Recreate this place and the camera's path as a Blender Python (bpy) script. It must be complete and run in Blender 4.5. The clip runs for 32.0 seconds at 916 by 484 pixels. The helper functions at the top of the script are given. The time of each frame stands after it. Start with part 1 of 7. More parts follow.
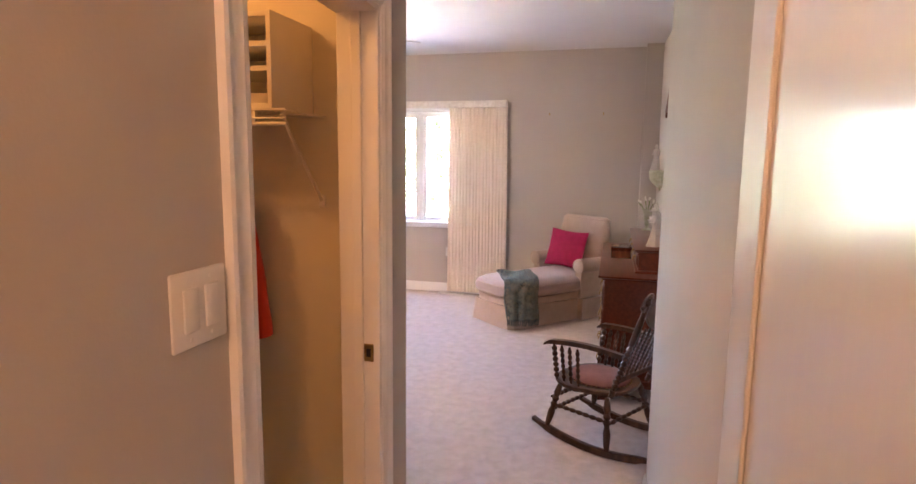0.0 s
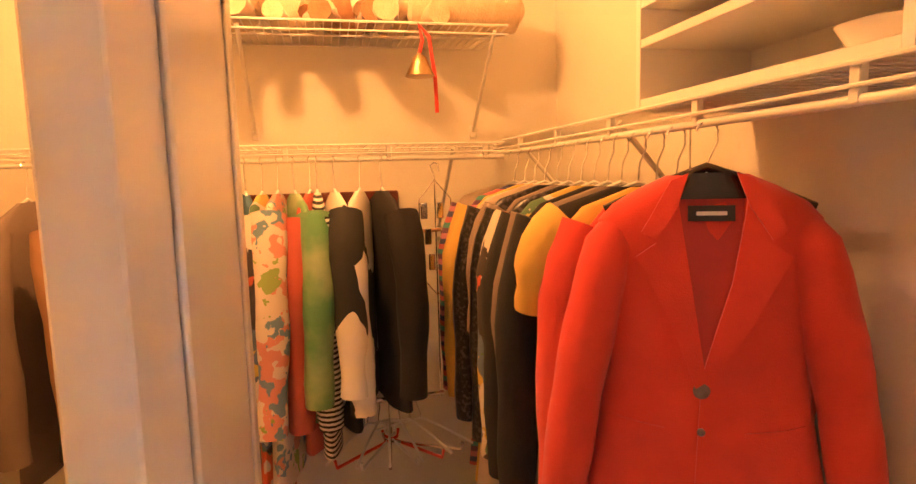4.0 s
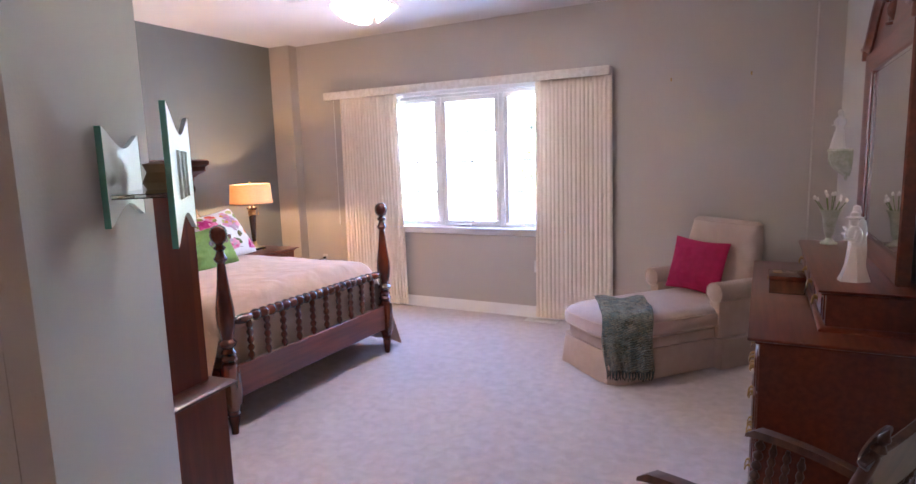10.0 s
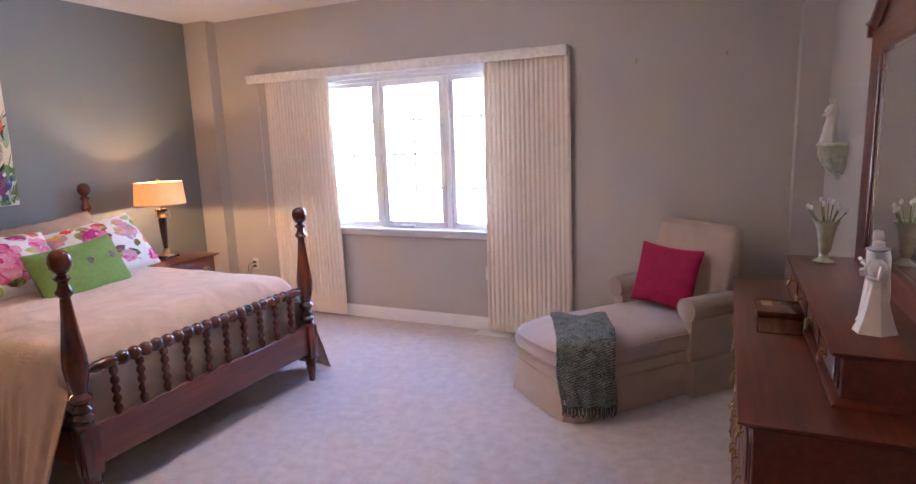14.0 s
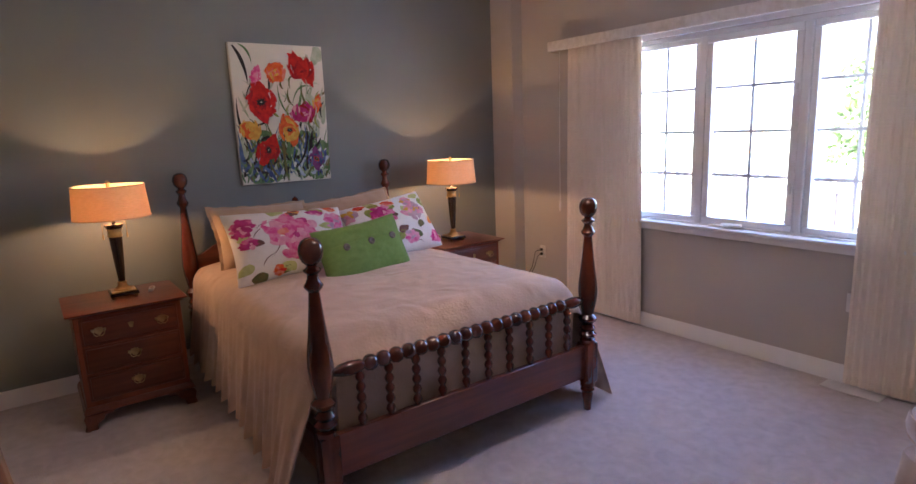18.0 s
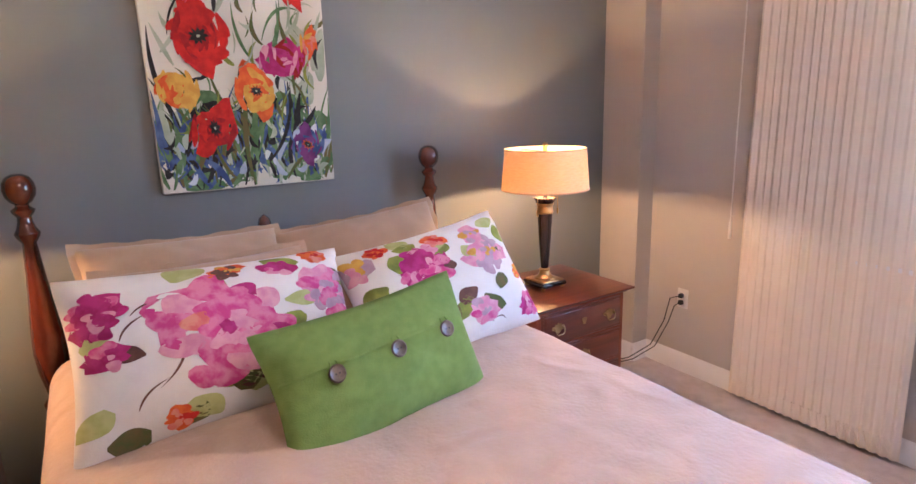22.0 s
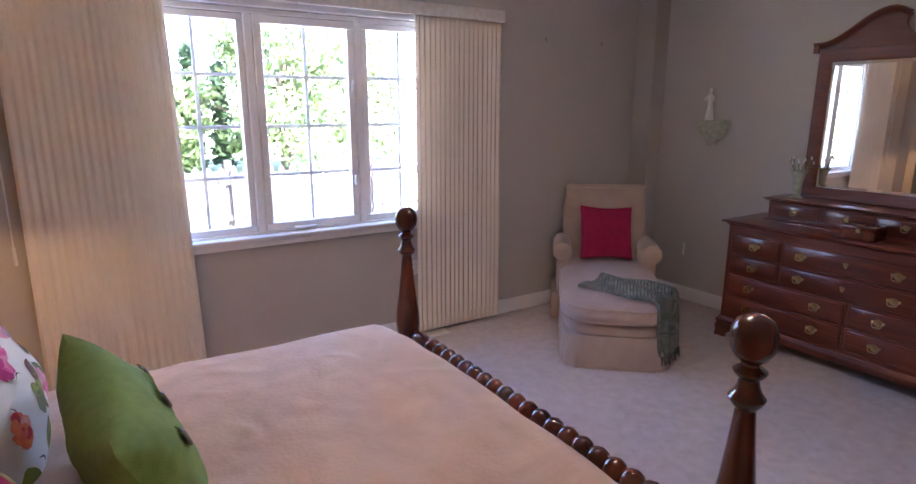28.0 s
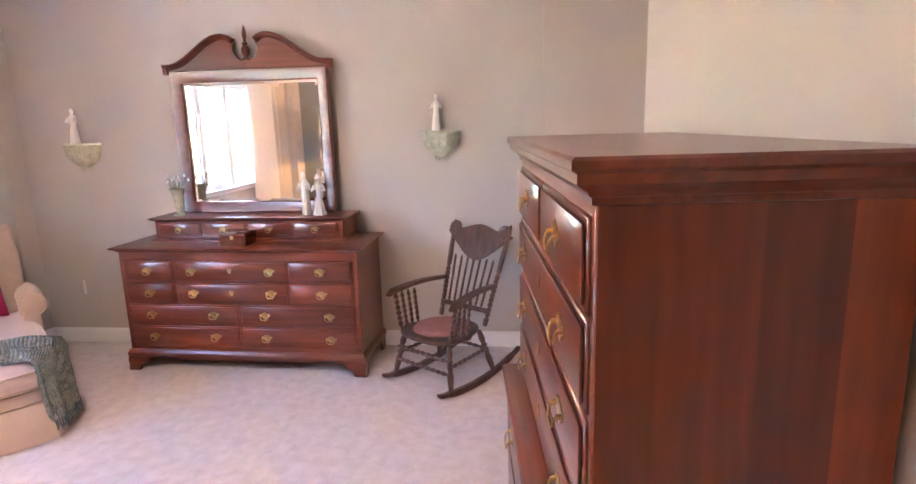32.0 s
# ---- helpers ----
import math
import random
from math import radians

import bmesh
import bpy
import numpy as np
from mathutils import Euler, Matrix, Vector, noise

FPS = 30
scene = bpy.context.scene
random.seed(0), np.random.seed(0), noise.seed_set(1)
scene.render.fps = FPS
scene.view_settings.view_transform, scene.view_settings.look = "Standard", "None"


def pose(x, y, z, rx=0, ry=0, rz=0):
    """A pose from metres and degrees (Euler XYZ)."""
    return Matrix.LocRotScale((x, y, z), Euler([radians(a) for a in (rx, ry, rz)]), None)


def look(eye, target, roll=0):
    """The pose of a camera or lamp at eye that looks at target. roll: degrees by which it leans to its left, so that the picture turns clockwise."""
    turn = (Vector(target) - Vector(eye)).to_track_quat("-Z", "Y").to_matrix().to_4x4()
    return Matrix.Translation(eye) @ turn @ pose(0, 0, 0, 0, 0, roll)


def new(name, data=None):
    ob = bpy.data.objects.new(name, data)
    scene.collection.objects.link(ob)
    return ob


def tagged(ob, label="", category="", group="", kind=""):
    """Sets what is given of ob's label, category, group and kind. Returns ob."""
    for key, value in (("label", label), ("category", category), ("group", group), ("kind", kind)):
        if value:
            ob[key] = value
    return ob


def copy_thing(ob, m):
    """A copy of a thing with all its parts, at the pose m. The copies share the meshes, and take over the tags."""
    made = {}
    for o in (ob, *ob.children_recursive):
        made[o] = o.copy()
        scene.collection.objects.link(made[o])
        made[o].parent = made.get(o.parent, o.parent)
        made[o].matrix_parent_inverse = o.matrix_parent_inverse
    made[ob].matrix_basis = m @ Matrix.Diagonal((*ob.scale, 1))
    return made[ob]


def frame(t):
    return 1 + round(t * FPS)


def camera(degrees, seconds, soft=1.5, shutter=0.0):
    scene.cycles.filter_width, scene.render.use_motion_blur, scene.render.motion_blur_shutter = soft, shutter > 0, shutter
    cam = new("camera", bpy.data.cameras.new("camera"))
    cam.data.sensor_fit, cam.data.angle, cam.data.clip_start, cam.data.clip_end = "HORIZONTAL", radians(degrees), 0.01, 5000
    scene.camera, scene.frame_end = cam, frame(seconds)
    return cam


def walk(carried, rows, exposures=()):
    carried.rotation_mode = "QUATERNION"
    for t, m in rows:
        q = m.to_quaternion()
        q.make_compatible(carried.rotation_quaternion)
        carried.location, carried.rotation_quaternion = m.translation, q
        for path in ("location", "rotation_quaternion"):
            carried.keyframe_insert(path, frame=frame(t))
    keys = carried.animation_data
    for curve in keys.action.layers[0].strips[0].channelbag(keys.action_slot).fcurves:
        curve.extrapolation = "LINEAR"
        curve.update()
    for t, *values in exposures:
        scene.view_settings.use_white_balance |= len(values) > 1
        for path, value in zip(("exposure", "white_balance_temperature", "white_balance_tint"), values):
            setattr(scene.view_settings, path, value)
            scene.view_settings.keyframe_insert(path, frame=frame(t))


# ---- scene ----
PATH = [
    (0, (1.175, 0.405, 1.591), (0.668, 2.32, 1.317), 0.7),
    (0.5, (1.126, 0.656, 1.58), (0.626, 2.575, 1.316), 0.3),
    (1, (1.023, 0.926, 1.545), (0.375, 2.801, 1.29), -0.5),
    (1.5, (0.942, 1.147, 1.501), (0.049, 2.921, 1.264), -1.1),
    (2, (0.815, 1.247, 1.502), (-0.484, 2.75, 1.269), -0.8),
    (2.5, (0.72, 1.344, 1.525), (-0.845, 2.567, 1.29), -1.2),
    (3, (0.674, 1.402, 1.596), (-1.117, 2.261, 1.367), -1.5),
    (3.5, (0.654, 1.431, 1.628), (-1.256, 1.982, 1.411), -1.3),
    (5.5, (0.736, 1.415, 1.599), (-1.221, 1.758, 1.372), -1.8),
    (6, (0.817, 1.401, 1.61), (-1.107, 1.893, 1.376), -1.7),
    (6.5, (0.87, 1.369, 1.604), (-0.982, 2.086, 1.365), -1.7),
    (7, (0.925, 1.386, 1.577), (-0.811, 2.35, 1.336), -1.6),
    (7.5, (0.984, 1.435, 1.553), (-0.607, 2.622, 1.309), -1.6),
    (8, (1.021, 1.48, 1.528), (-0.411, 2.855, 1.279), -1.6),
    (8.5, (1.057, 1.527, 1.502), (-0.227, 3.039, 1.25), -1.8),
    (9, (1.168, 1.693, 1.537), (0.027, 3.312, 1.261), -1.4),
    (9.5, (1.166, 1.838, 1.516), (0.149, 3.538, 1.243), -1.6),
    (10, (1.128, 1.974, 1.532), (0.213, 3.73, 1.252), -1.7),
    (10.5, (1.102, 2.063, 1.557), (0.289, 3.868, 1.275), -1.7),
    (11, (1.131, 2.232, 1.537), (0.374, 4.061, 1.25), -1.8),
    (11.5, (1.156, 2.344, 1.538), (0.435, 4.182, 1.219), -1.9),
    (12, (1.157, 2.477, 1.557), (0.452, 4.319, 1.224), -1.9),
    (12.5, (1.148, 2.584, 1.576), (0.465, 4.433, 1.239), -1.9),
    (13, (1.133, 2.677, 1.586), (0.456, 4.527, 1.244), -1.9),
    (13.5, (1.103, 2.698, 1.61), (0.378, 4.531, 1.269), -2.0),
    (14, (1.047, 2.688, 1.607), (0.223, 4.478, 1.267), -2.0),
    (14.5, (1.004, 2.677, 1.6), (0.078, 4.416, 1.26), -2.0),
    (15, (0.956, 2.66, 1.602), (-0.061, 4.347, 1.254), -2.0),
    (15.5, (0.907, 2.639, 1.601), (-0.2, 4.267, 1.247), -1.9),
    (17.5, (0.678, 3.179, 1.593), (-0.746, 4.534, 1.223), -2.0),
    (18, (0.567, 3.376, 1.591), (-1.02, 4.533, 1.213), -2.2),
    (18.5, (0.396, 3.5, 1.604), (-1.261, 4.553, 1.221), -2.3),
    (19, (0.266, 3.616, 1.598), (-1.425, 4.612, 1.215), -2.1),
    (19.5, (0.067, 3.827, 1.596), (-1.676, 4.725, 1.201), -2.2),
    (20, (-0.176, 3.991, 1.561), (-1.942, 4.844, 1.17), -2.2),
    (20.5, (-0.449, 4.114, 1.547), (-2.202, 4.985, 1.138), -2.2),
    (21, (-0.706, 4.234, 1.544), (-2.451, 5.118, 1.126), -2.1),
    (21.5, (-0.974, 4.304, 1.554), (-2.7, 5.214, 1.112), -1.9),
    (22, (-1.287, 4.395, 1.549), (-2.935, 5.434, 1.097), -1.7),
    (22.5, (-1.53, 4.406, 1.541), (-3.018, 5.656, 1.07), -1.2),
    (23, (-1.80, 4.375, 1.480), (-3.050, 5.868, 1.020), -0.9),
    (23.5, (-2.03, 4.385, 1.455), (-3.040, 6.045, 0.990), -0.6),
    (24, (-2.215, 4.36, 1.410), (-2.955, 6.167, 0.937), -0.4),
    (24.5, (-2.295, 4.22, 1.430), (-2.690, 6.120, 0.938), 0.2),
    (26.5, (-2.682, 3.655, 1.578), (-2.094, 5.514, 1.132), 0.1),
    (27, (-2.697, 3.612, 1.61), (-1.951, 5.412, 1.157), 0.3),
    (27.5, (-2.624, 3.564, 1.609), (-1.737, 5.298, 1.156), 0.2),
    (28, (-2.646, 3.574, 1.625), (-1.601, 5.218, 1.175), 0.1),
    (28.5, (-2.51, 3.48, 1.62), (-1.355, 5.052, 1.179), -0.0),
    (29, (-2.422, 3.468, 1.604), (-1.141, 4.939, 1.162), -0.1),
    (29.5, (-2.324, 3.441, 1.601), (-0.915, 4.793, 1.167), -0.2),
    (30, (-2.215, 3.464, 1.607), (-0.68, 4.671, 1.175), -0.3),
    (30.5, (-2.178, 3.429, 1.626), (-0.544, 4.499, 1.199), -0.6),
    (31, (-2.213, 3.392, 1.61), (-0.421, 4.178, 1.196), -1.0),
    (31.5, (-2.26, 3.337, 1.604), (-0.376, 3.874, 1.199), -1.2),
    (32, (-2.303, 3.212, 1.603), (-0.363, 3.484, 1.202), -1.6),
]
cam = camera(76.0, 32.0)
EXPOSURES = [(0, 5.85, 5950, 24), (1.5, 6.05, 5700, 24), (3, 6.95, 5950, 26), (5.5, 7.15, 5550, 26), (7, 7.00, 5050, 22), (9, 5.60, 5230, 24), (10, 5.35, 5200, 25),
             (12, 5.20, 5270, 27), (15.5, 5.05, 5350, 28), (18, 4.20, 5350, 29), (19, 3.95, 5350, 29), (20, 4.35, 5420, 29), (21, 4.60, 5370, 29), (22, 5.20, 5260, 27), (23, 5.00, 5180, 26),
             (24, 4.40, 5170, 26), (26.5, 4.35, 5280, 26), (28, 4.40, 5360, 27), (29, 4.10, 5260, 27), (30, 4.80, 5500, 29), (30.6, 5.15, 5650, 29), (32, 6.20, 5780, 28)]
walk(cam, [(t, look(e, g, r)) for t, e, g, r in PATH], EXPOSURES)

# ---- daylight ----
world = bpy.data.worlds.new("sky")
scene.world = world
world.use_nodes = True
wn = world.node_tree
sky = wn.nodes.new("ShaderNodeTexSky")
sky.sky_type = "NISHITA"
sky.sun_disc = False
sky.sun_elevation = radians(52)
sky.sun_rotation = radians(160)
sky.air_density, sky.dust_density = 1.0, 2.0
wn.nodes["Background"].inputs["Strength"].default_value = 0.15
wn.links.new(sky.outputs["Color"], wn.nodes["Background"].inputs["Color"])


def lamp(name, kind, energy, colour, m, **more):
    data = bpy.data.lights.new(name, kind)
    data.energy, data.color = energy, colour
    for key, value in more.items():
        if key == "radius":
            data.shadow_soft_size = value
        elif key == "angle":
            data.angle = value
        elif key == "wide":
            data.shape, data.size, data.size_y = "RECTANGLE", value[0], value[1]
        elif key == "spread":
            data.spread = value
    ob = new(name, data)
    ob.matrix_world = m
    return ob


SUN_FROM = Vector((0.33, -0.55, 0.85))
lamp("sun", "SUN", 5.0, (1.0, 0.95, 0.88), look(SUN_FROM * 30, (0, 0, 0)), angle=radians(0.5))
# bedside bulbs, closet bulb, an unseen hall lamp added without a fixture, fan bulbs
WARM = (1.0, 0.58, 0.22)
for x, y in ((-3.41, 3.76), (-3.39, 6.215)):
    lamp("bedside_bulb", "POINT", 0.85, WARM, pose(x, y, 1.195), radius=0.022)
lamp("closet_bulb", "POINT", 0.53, (1.0, 0.42, 0.09), pose(-0.62, 1.25, 2.60), radius=0.06)
lamp("unseen_hall_bulb", "POINT", 0.85, (1.0, 0.52, 0.24), pose(0.95, -0.45, 2.62), radius=0.12)
for k in range(4):
    a = radians(45 + 90 * k)
    lamp("fan_bulb", "POINT", 0.05, (1.0, 0.80, 0.55), pose(-1.04 + 0.13 * math.cos(a), 5.0 + 0.13 * math.sin(a), 2.44), radius=0.04)


# ---- materials ----
def mat(name, colour, rough=0.6, metal=0.0, colour2=None, scale=6.0, stretch=(1, 1, 1), bump=0.0, bump_scale=80.0, detail=4.0,
        random_tint=0.0, sheen=0.0, coat=0.0, translucent=0.0, contrast=(0.35, 0.65), wave=0.0, spec=0.5, crease=0.0, crease_scale=5.0):
    """A procedural surface: two colours mixed by stretched noise, fine relief, and a small change from piece to piece."""
    m = bpy.data.materials.new(name)
    m.use_nodes = True
    t = m.node_tree
    n, link = t.nodes, t.links
    b = n["Principled BSDF"]
    b.inputs["Roughness"].default_value, b.inputs["Metallic"].default_value = rough, metal
    b.inputs["Specular IOR Level"].default_value = spec
    if sheen:
        b.inputs["Sheen Weight"].default_value = sheen
        b.inputs["Sheen Roughness"].default_value = 0.5
    if coat:
        b.inputs["Coat Weight"].default_value = coat
        b.inputs["Coat Roughness"].default_value = 0.12
    geo = n.new("ShaderNodeTexCoord")
    mp = n.new("ShaderNodeMapping")
    mp.inputs["Scale"].default_value = stretch
    link.new(geo.outputs["Object"], mp.inputs["Vector"])
    tex = n.new("ShaderNodeTexNoise")
    tex.inputs["Scale"].default_value, tex.inputs["Detail"].default_value = scale, detail
    tex.inputs["Distortion"].default_value = wave
    link.new(mp.outputs["Vector"], tex.inputs["Vector"])
    ramp = n.new("ShaderNodeValToRGB")
    c2 = colour2 or tuple(c * 0.86 for c in colour)
    ramp.color_ramp.elements[0].position, ramp.color_ramp.elements[1].position = contrast
    ramp.color_ramp.elements[0].color, ramp.color_ramp.elements[1].color = (*c2, 1), (*colour, 1)
    link.new(tex.outputs["Fac"], ramp.inputs["Fac"])
    out = ramp.outputs["Color"]
    if random_tint:
        info = n.new("ShaderNodeObjectInfo")
        hsv = n.new("ShaderNodeHueSaturation")
        rng = n.new("ShaderNodeMapRange")
        rng.inputs["To Min"].default_value, rng.inputs["To Max"].default_value = 1 - random_tint, 1 + random_tint
        link.new(info.outputs["Random"], rng.inputs["Value"])
        link.new(rng.outputs["Result"], hsv.inputs["Value"])
        link.new(out, hsv.inputs["Color"])
        out = hsv.outputs["Color"]
    link.new(out, b.inputs["Base Color"])
    if bump:
        fine = n.new("ShaderNodeTexNoise")
        fine.inputs["Scale"].default_value, fine.inputs["Detail"].default_value = bump_scale, 3.0
        link.new(mp.outputs["Vector"], fine.inputs["Vector"])
        bp = n.new("ShaderNodeBump")
        bp.inputs["Strength"].default_value, bp.inputs["Distance"].default_value = bump, 0.004
        link.new(fine.outputs["Fac"], bp.inputs["Height"])
        link.new(bp.outputs["Normal"], b.inputs["Normal"])
    if crease:
        big = n.new("ShaderNodeTexNoise")
        big.noise_type = "RIDGED_MULTIFRACTAL"
        big.inputs["Scale"].default_value, big.inputs["Detail"].default_value, big.inputs["Distortion"].default_value = crease_scale, 5.0, 0.9
        link.new(geo.outputs["Object"], big.inputs["Vector"])
        b2 = n.new("ShaderNodeBump")
        b2.inputs["Strength"].default_value, b2.inputs["Distance"].default_value = crease, 0.012
        link.new(big.outputs["Fac"], b2.inputs["Height"])
        if bump:
            link.new(bp.outputs["Normal"], b2.inputs["Normal"])
        link.new(b2.outputs["Normal"], b.inputs["Normal"])
    if translucent:
        tr = n.new("ShaderNodeBsdfTranslucent")
        link.new(out, tr.inputs["Color"])
        mix = n.new("ShaderNodeMixShader")
        mix.inputs["Fac"].default_value = translucent
        link.new(b.outputs["BSDF"], mix.inputs[1])
        link.new(tr.outputs["BSDF"], mix.inputs[2])
        link.new(mix.outputs["Shader"], n["Material Output"].inputs["Surface"])
    return m


def stripes(name, colours, scale, axis=2, rough=0.8, noise_amount=0.3, bump=0.2):
    """Cloth in bands: a wave across one axis, bent a little by noise, steps through the colours."""
    m = bpy.data.materials.new(name)
    m.use_nodes = True
    n, link = m.node_tree.nodes, m.node_tree.links
    b = n["Principled BSDF"]
    b.inputs["Roughness"].default_value = rough
    co = n.new("ShaderNodeTexCoord")
    w = n.new("ShaderNodeTexWave")
    w.wave_type, w.bands_direction, w.wave_profile = "BANDS", "XYZ"[axis], "SAW"
    w.inputs["Scale"].default_value, w.inputs["Distortion"].default_value = scale, noise_amount
    link.new(co.outputs["Object"], w.inputs["Vector"])
    r = n.new("ShaderNodeValToRGB")
    r.color_ramp.interpolation = "CONSTANT"
    while len(r.color_ramp.elements) < len(colours):
        r.color_ramp.elements.new(0.5)
    for k, c in enumerate(colours):
        r.color_ramp.elements[k].position = k / len(colours)
    for k, c in enumerate(colours):
        r.color_ramp.elements[k].color = (*c, 1)
    link.new(w.outputs["Fac"], r.inputs["Fac"])
    link.new(r.outputs["Color"], b.inputs["Base Color"])
    fine = n.new("ShaderNodeTexNoise")
    fine.inputs["Scale"].default_value = 150
    bp = n.new("ShaderNodeBump")
    bp.inputs["Strength"].default_value, bp.inputs["Distance"].default_value = bump, 0.003
    link.new(co.outputs["Object"], fine.inputs["Vector"])
    link.new(fine.outputs["Fac"], bp.inputs["Height"])
    link.new(bp.outputs["Normal"], b.inputs["Normal"])
    return m


def staves(name, colours, scale):
    """Cherry boards glued edge to edge: upright bands of differing tone with streaked grain along them."""
    m = mat(name, colours[0], 0.36, scale=3.0, stretch=(5.0, 5.0, 0.5), coat=0.15, bump=0.03, bump_scale=60)
    n, link = m.node_tree.nodes, m.node_tree.links
    b = n["Principled BSDF"]
    co = n.new("ShaderNodeTexCoord")
    flat = n.new("ShaderNodeMapping")
    flat.inputs["Scale"].default_value = (1, 1, 0)
    link.new(co.outputs["Object"], flat.inputs["Vector"])
    cell = n.new("ShaderNodeTexVoronoi")
    cell.inputs["Scale"].default_value = scale
    link.new(flat.outputs["Vector"], cell.inputs["Vector"])
    sep = n.new("ShaderNodeSeparateColor")
    link.new(cell.outputs["Color"], sep.inputs["Color"])
    r = n.new("ShaderNodeValToRGB")
    while len(r.color_ramp.elements) < len(colours):
        r.color_ramp.elements.new(0.5)
    for k, c in enumerate(colours):
        r.color_ramp.elements[k].position = k / (len(colours) - 1)
    for k, c in enumerate(colours):
        r.color_ramp.elements[k].color = (*c, 1)
    link.new(sep.outputs["Red"], r.inputs["Fac"])
    grain = n.new("ShaderNodeTexNoise")
    grain.inputs["Scale"].default_value, grain.inputs["Detail"].default_value = 9.0, 8.0
    gm = n.new("ShaderNodeMapping")
    gm.inputs["Scale"].default_value = (4.0, 4.0, 0.35)
    link.new(co.outputs["Object"], gm.inputs["Vector"])
    link.new(gm.outputs["Vector"], grain.inputs["Vector"])
    hsv = n.new("ShaderNodeHueSaturation")
    rng = n.new("ShaderNodeMapRange")
    rng.inputs["From Min"].default_value, rng.inputs["From Max"].default_value = 0.3, 0.7
    rng.inputs["To Min"].default_value, rng.inputs["To Max"].default_value = 0.72, 1.28
    link.new(grain.outputs["Fac"], rng.inputs["Value"])
    link.new(rng.outputs["Result"], hsv.inputs["Value"])
    link.new(r.outputs["Color"], hsv.inputs["Color"])
    link.new(hsv.outputs["Color"], b.inputs["Base Color"])
    return m


def blotches(name, colours, scale, rough=0.8, bump=0.2):
    """Printed cloth: cells of noise-bent spots in a few colours."""
    m = bpy.data.materials.new(name)
    m.use_nodes = True
    n, link = m.node_tree.nodes, m.node_tree.links
    b = n["Principled BSDF"]
    b.inputs["Roughness"].default_value = rough
    co = n.new("ShaderNodeTexCoord")
    nz = n.new("ShaderNodeTexNoise")
    nz.inputs["Scale"].default_value = scale * 1.5
    mix = n.new("ShaderNodeMixRGB")
    mix.inputs["Fac"].default_value = 0.12
    link.new(co.outputs["Object"], nz.inputs["Vector"])
    link.new(co.outputs["Object"], mix.inputs["Color1"])
    link.new(nz.outputs["Color"], mix.inputs["Color2"])
    v = n.new("ShaderNodeTexVoronoi")
    v.inputs["Scale"].default_value = scale
    link.new(mix.outputs["Color"], v.inputs["Vector"])
    sep = n.new("ShaderNodeSeparateColor")
    link.new(v.outputs["Color"], sep.inputs["Color"])
    r = n.new("ShaderNodeValToRGB")
    r.color_ramp.interpolation = "CONSTANT"
    while len(r.color_ramp.elements) < len(colours):
        r.color_ramp.elements.new(0.5)
    for k in range(len(colours)):
        r.color_ramp.elements[k].position = k / len(colours)
    for k, c in enumerate(colours):
        r.color_ramp.elements[k].color = (*c, 1)
    link.new(sep.outputs["Red"], r.inputs["Fac"])
    link.new(r.outputs["Color"], b.inputs["Base Color"])
    return m


def glass_mat(name, tint=(1, 1, 1), rough=0.0):
    m = bpy.data.materials.new(name)
    m.use_nodes = True
    b = m.node_tree.nodes["Principled BSDF"]
    b.inputs["Base Color"].default_value = (*tint, 1)
    b.inputs["Transmission Weight"].default_value = 1.0
    b.inputs["Roughness"].default_value = rough
    b.inputs["IOR"].default_value = 1.45
    return m


def pane_mat(name):
    """Thin window glass: mostly clear, with a faint mirror."""
    m = bpy.data.materials.new(name)
    m.use_nodes = True
    n, link = m.node_tree.nodes, m.node_tree.links
    clear = n.new("ShaderNodeBsdfTransparent")
    gloss = n.new("ShaderNodeBsdfGlossy")
    gloss.inputs["Roughness"].default_value = 0.02
    mix = n.new("ShaderNodeMixShader")
    mix.inputs["Fac"].default_value = 0.06
    link.new(clear.outputs["BSDF"], mix.inputs[1])
    link.new(gloss.outputs["BSDF"], mix.inputs[2])
    link.new(mix.outputs["Shader"], n["Material Output"].inputs["Surface"])
    return m


def glow_mat(name, colour, strength):
    m = bpy.data.materials.new(name)
    m.use_nodes = True
    b = m.node_tree.nodes["Principled BSDF"]
    b.inputs["Base Color"].default_value = (*colour, 1)
    b.inputs["Emission Color"].default_value = (*colour, 1)
    b.inputs["Emission Strength"].default_value = strength
    return m


M_WALL = mat("wall_paint", (0.515, 0.473, 0.423), 0.7, colour2=(0.49, 0.448, 0.40), scale=1.2, bump=0.10, bump_scale=160)
M_ACCENT = mat("accent_paint", (0.19, 0.205, 0.20), 0.55, colour2=(0.18, 0.193, 0.188), scale=1.0, bump=0.10, bump_scale=160)
M_CLOSETW = mat("closet_paint", (0.72, 0.68, 0.58), 0.7, colour2=(0.69, 0.65, 0.55), scale=1.2, bump=0.12, bump_scale=160)
M_CEIL = mat("ceiling_stipple", (0.80, 0.79, 0.77), 0.9, bump=0.7, bump_scale=90, scale=2.0, colour2=(0.77, 0.76, 0.74))
M_TRIM = mat("white_trim", (0.86, 0.85, 0.83), 0.35, colour2=(0.81, 0.80, 0.78), scale=3.0, bump=0.05, bump_scale=60)
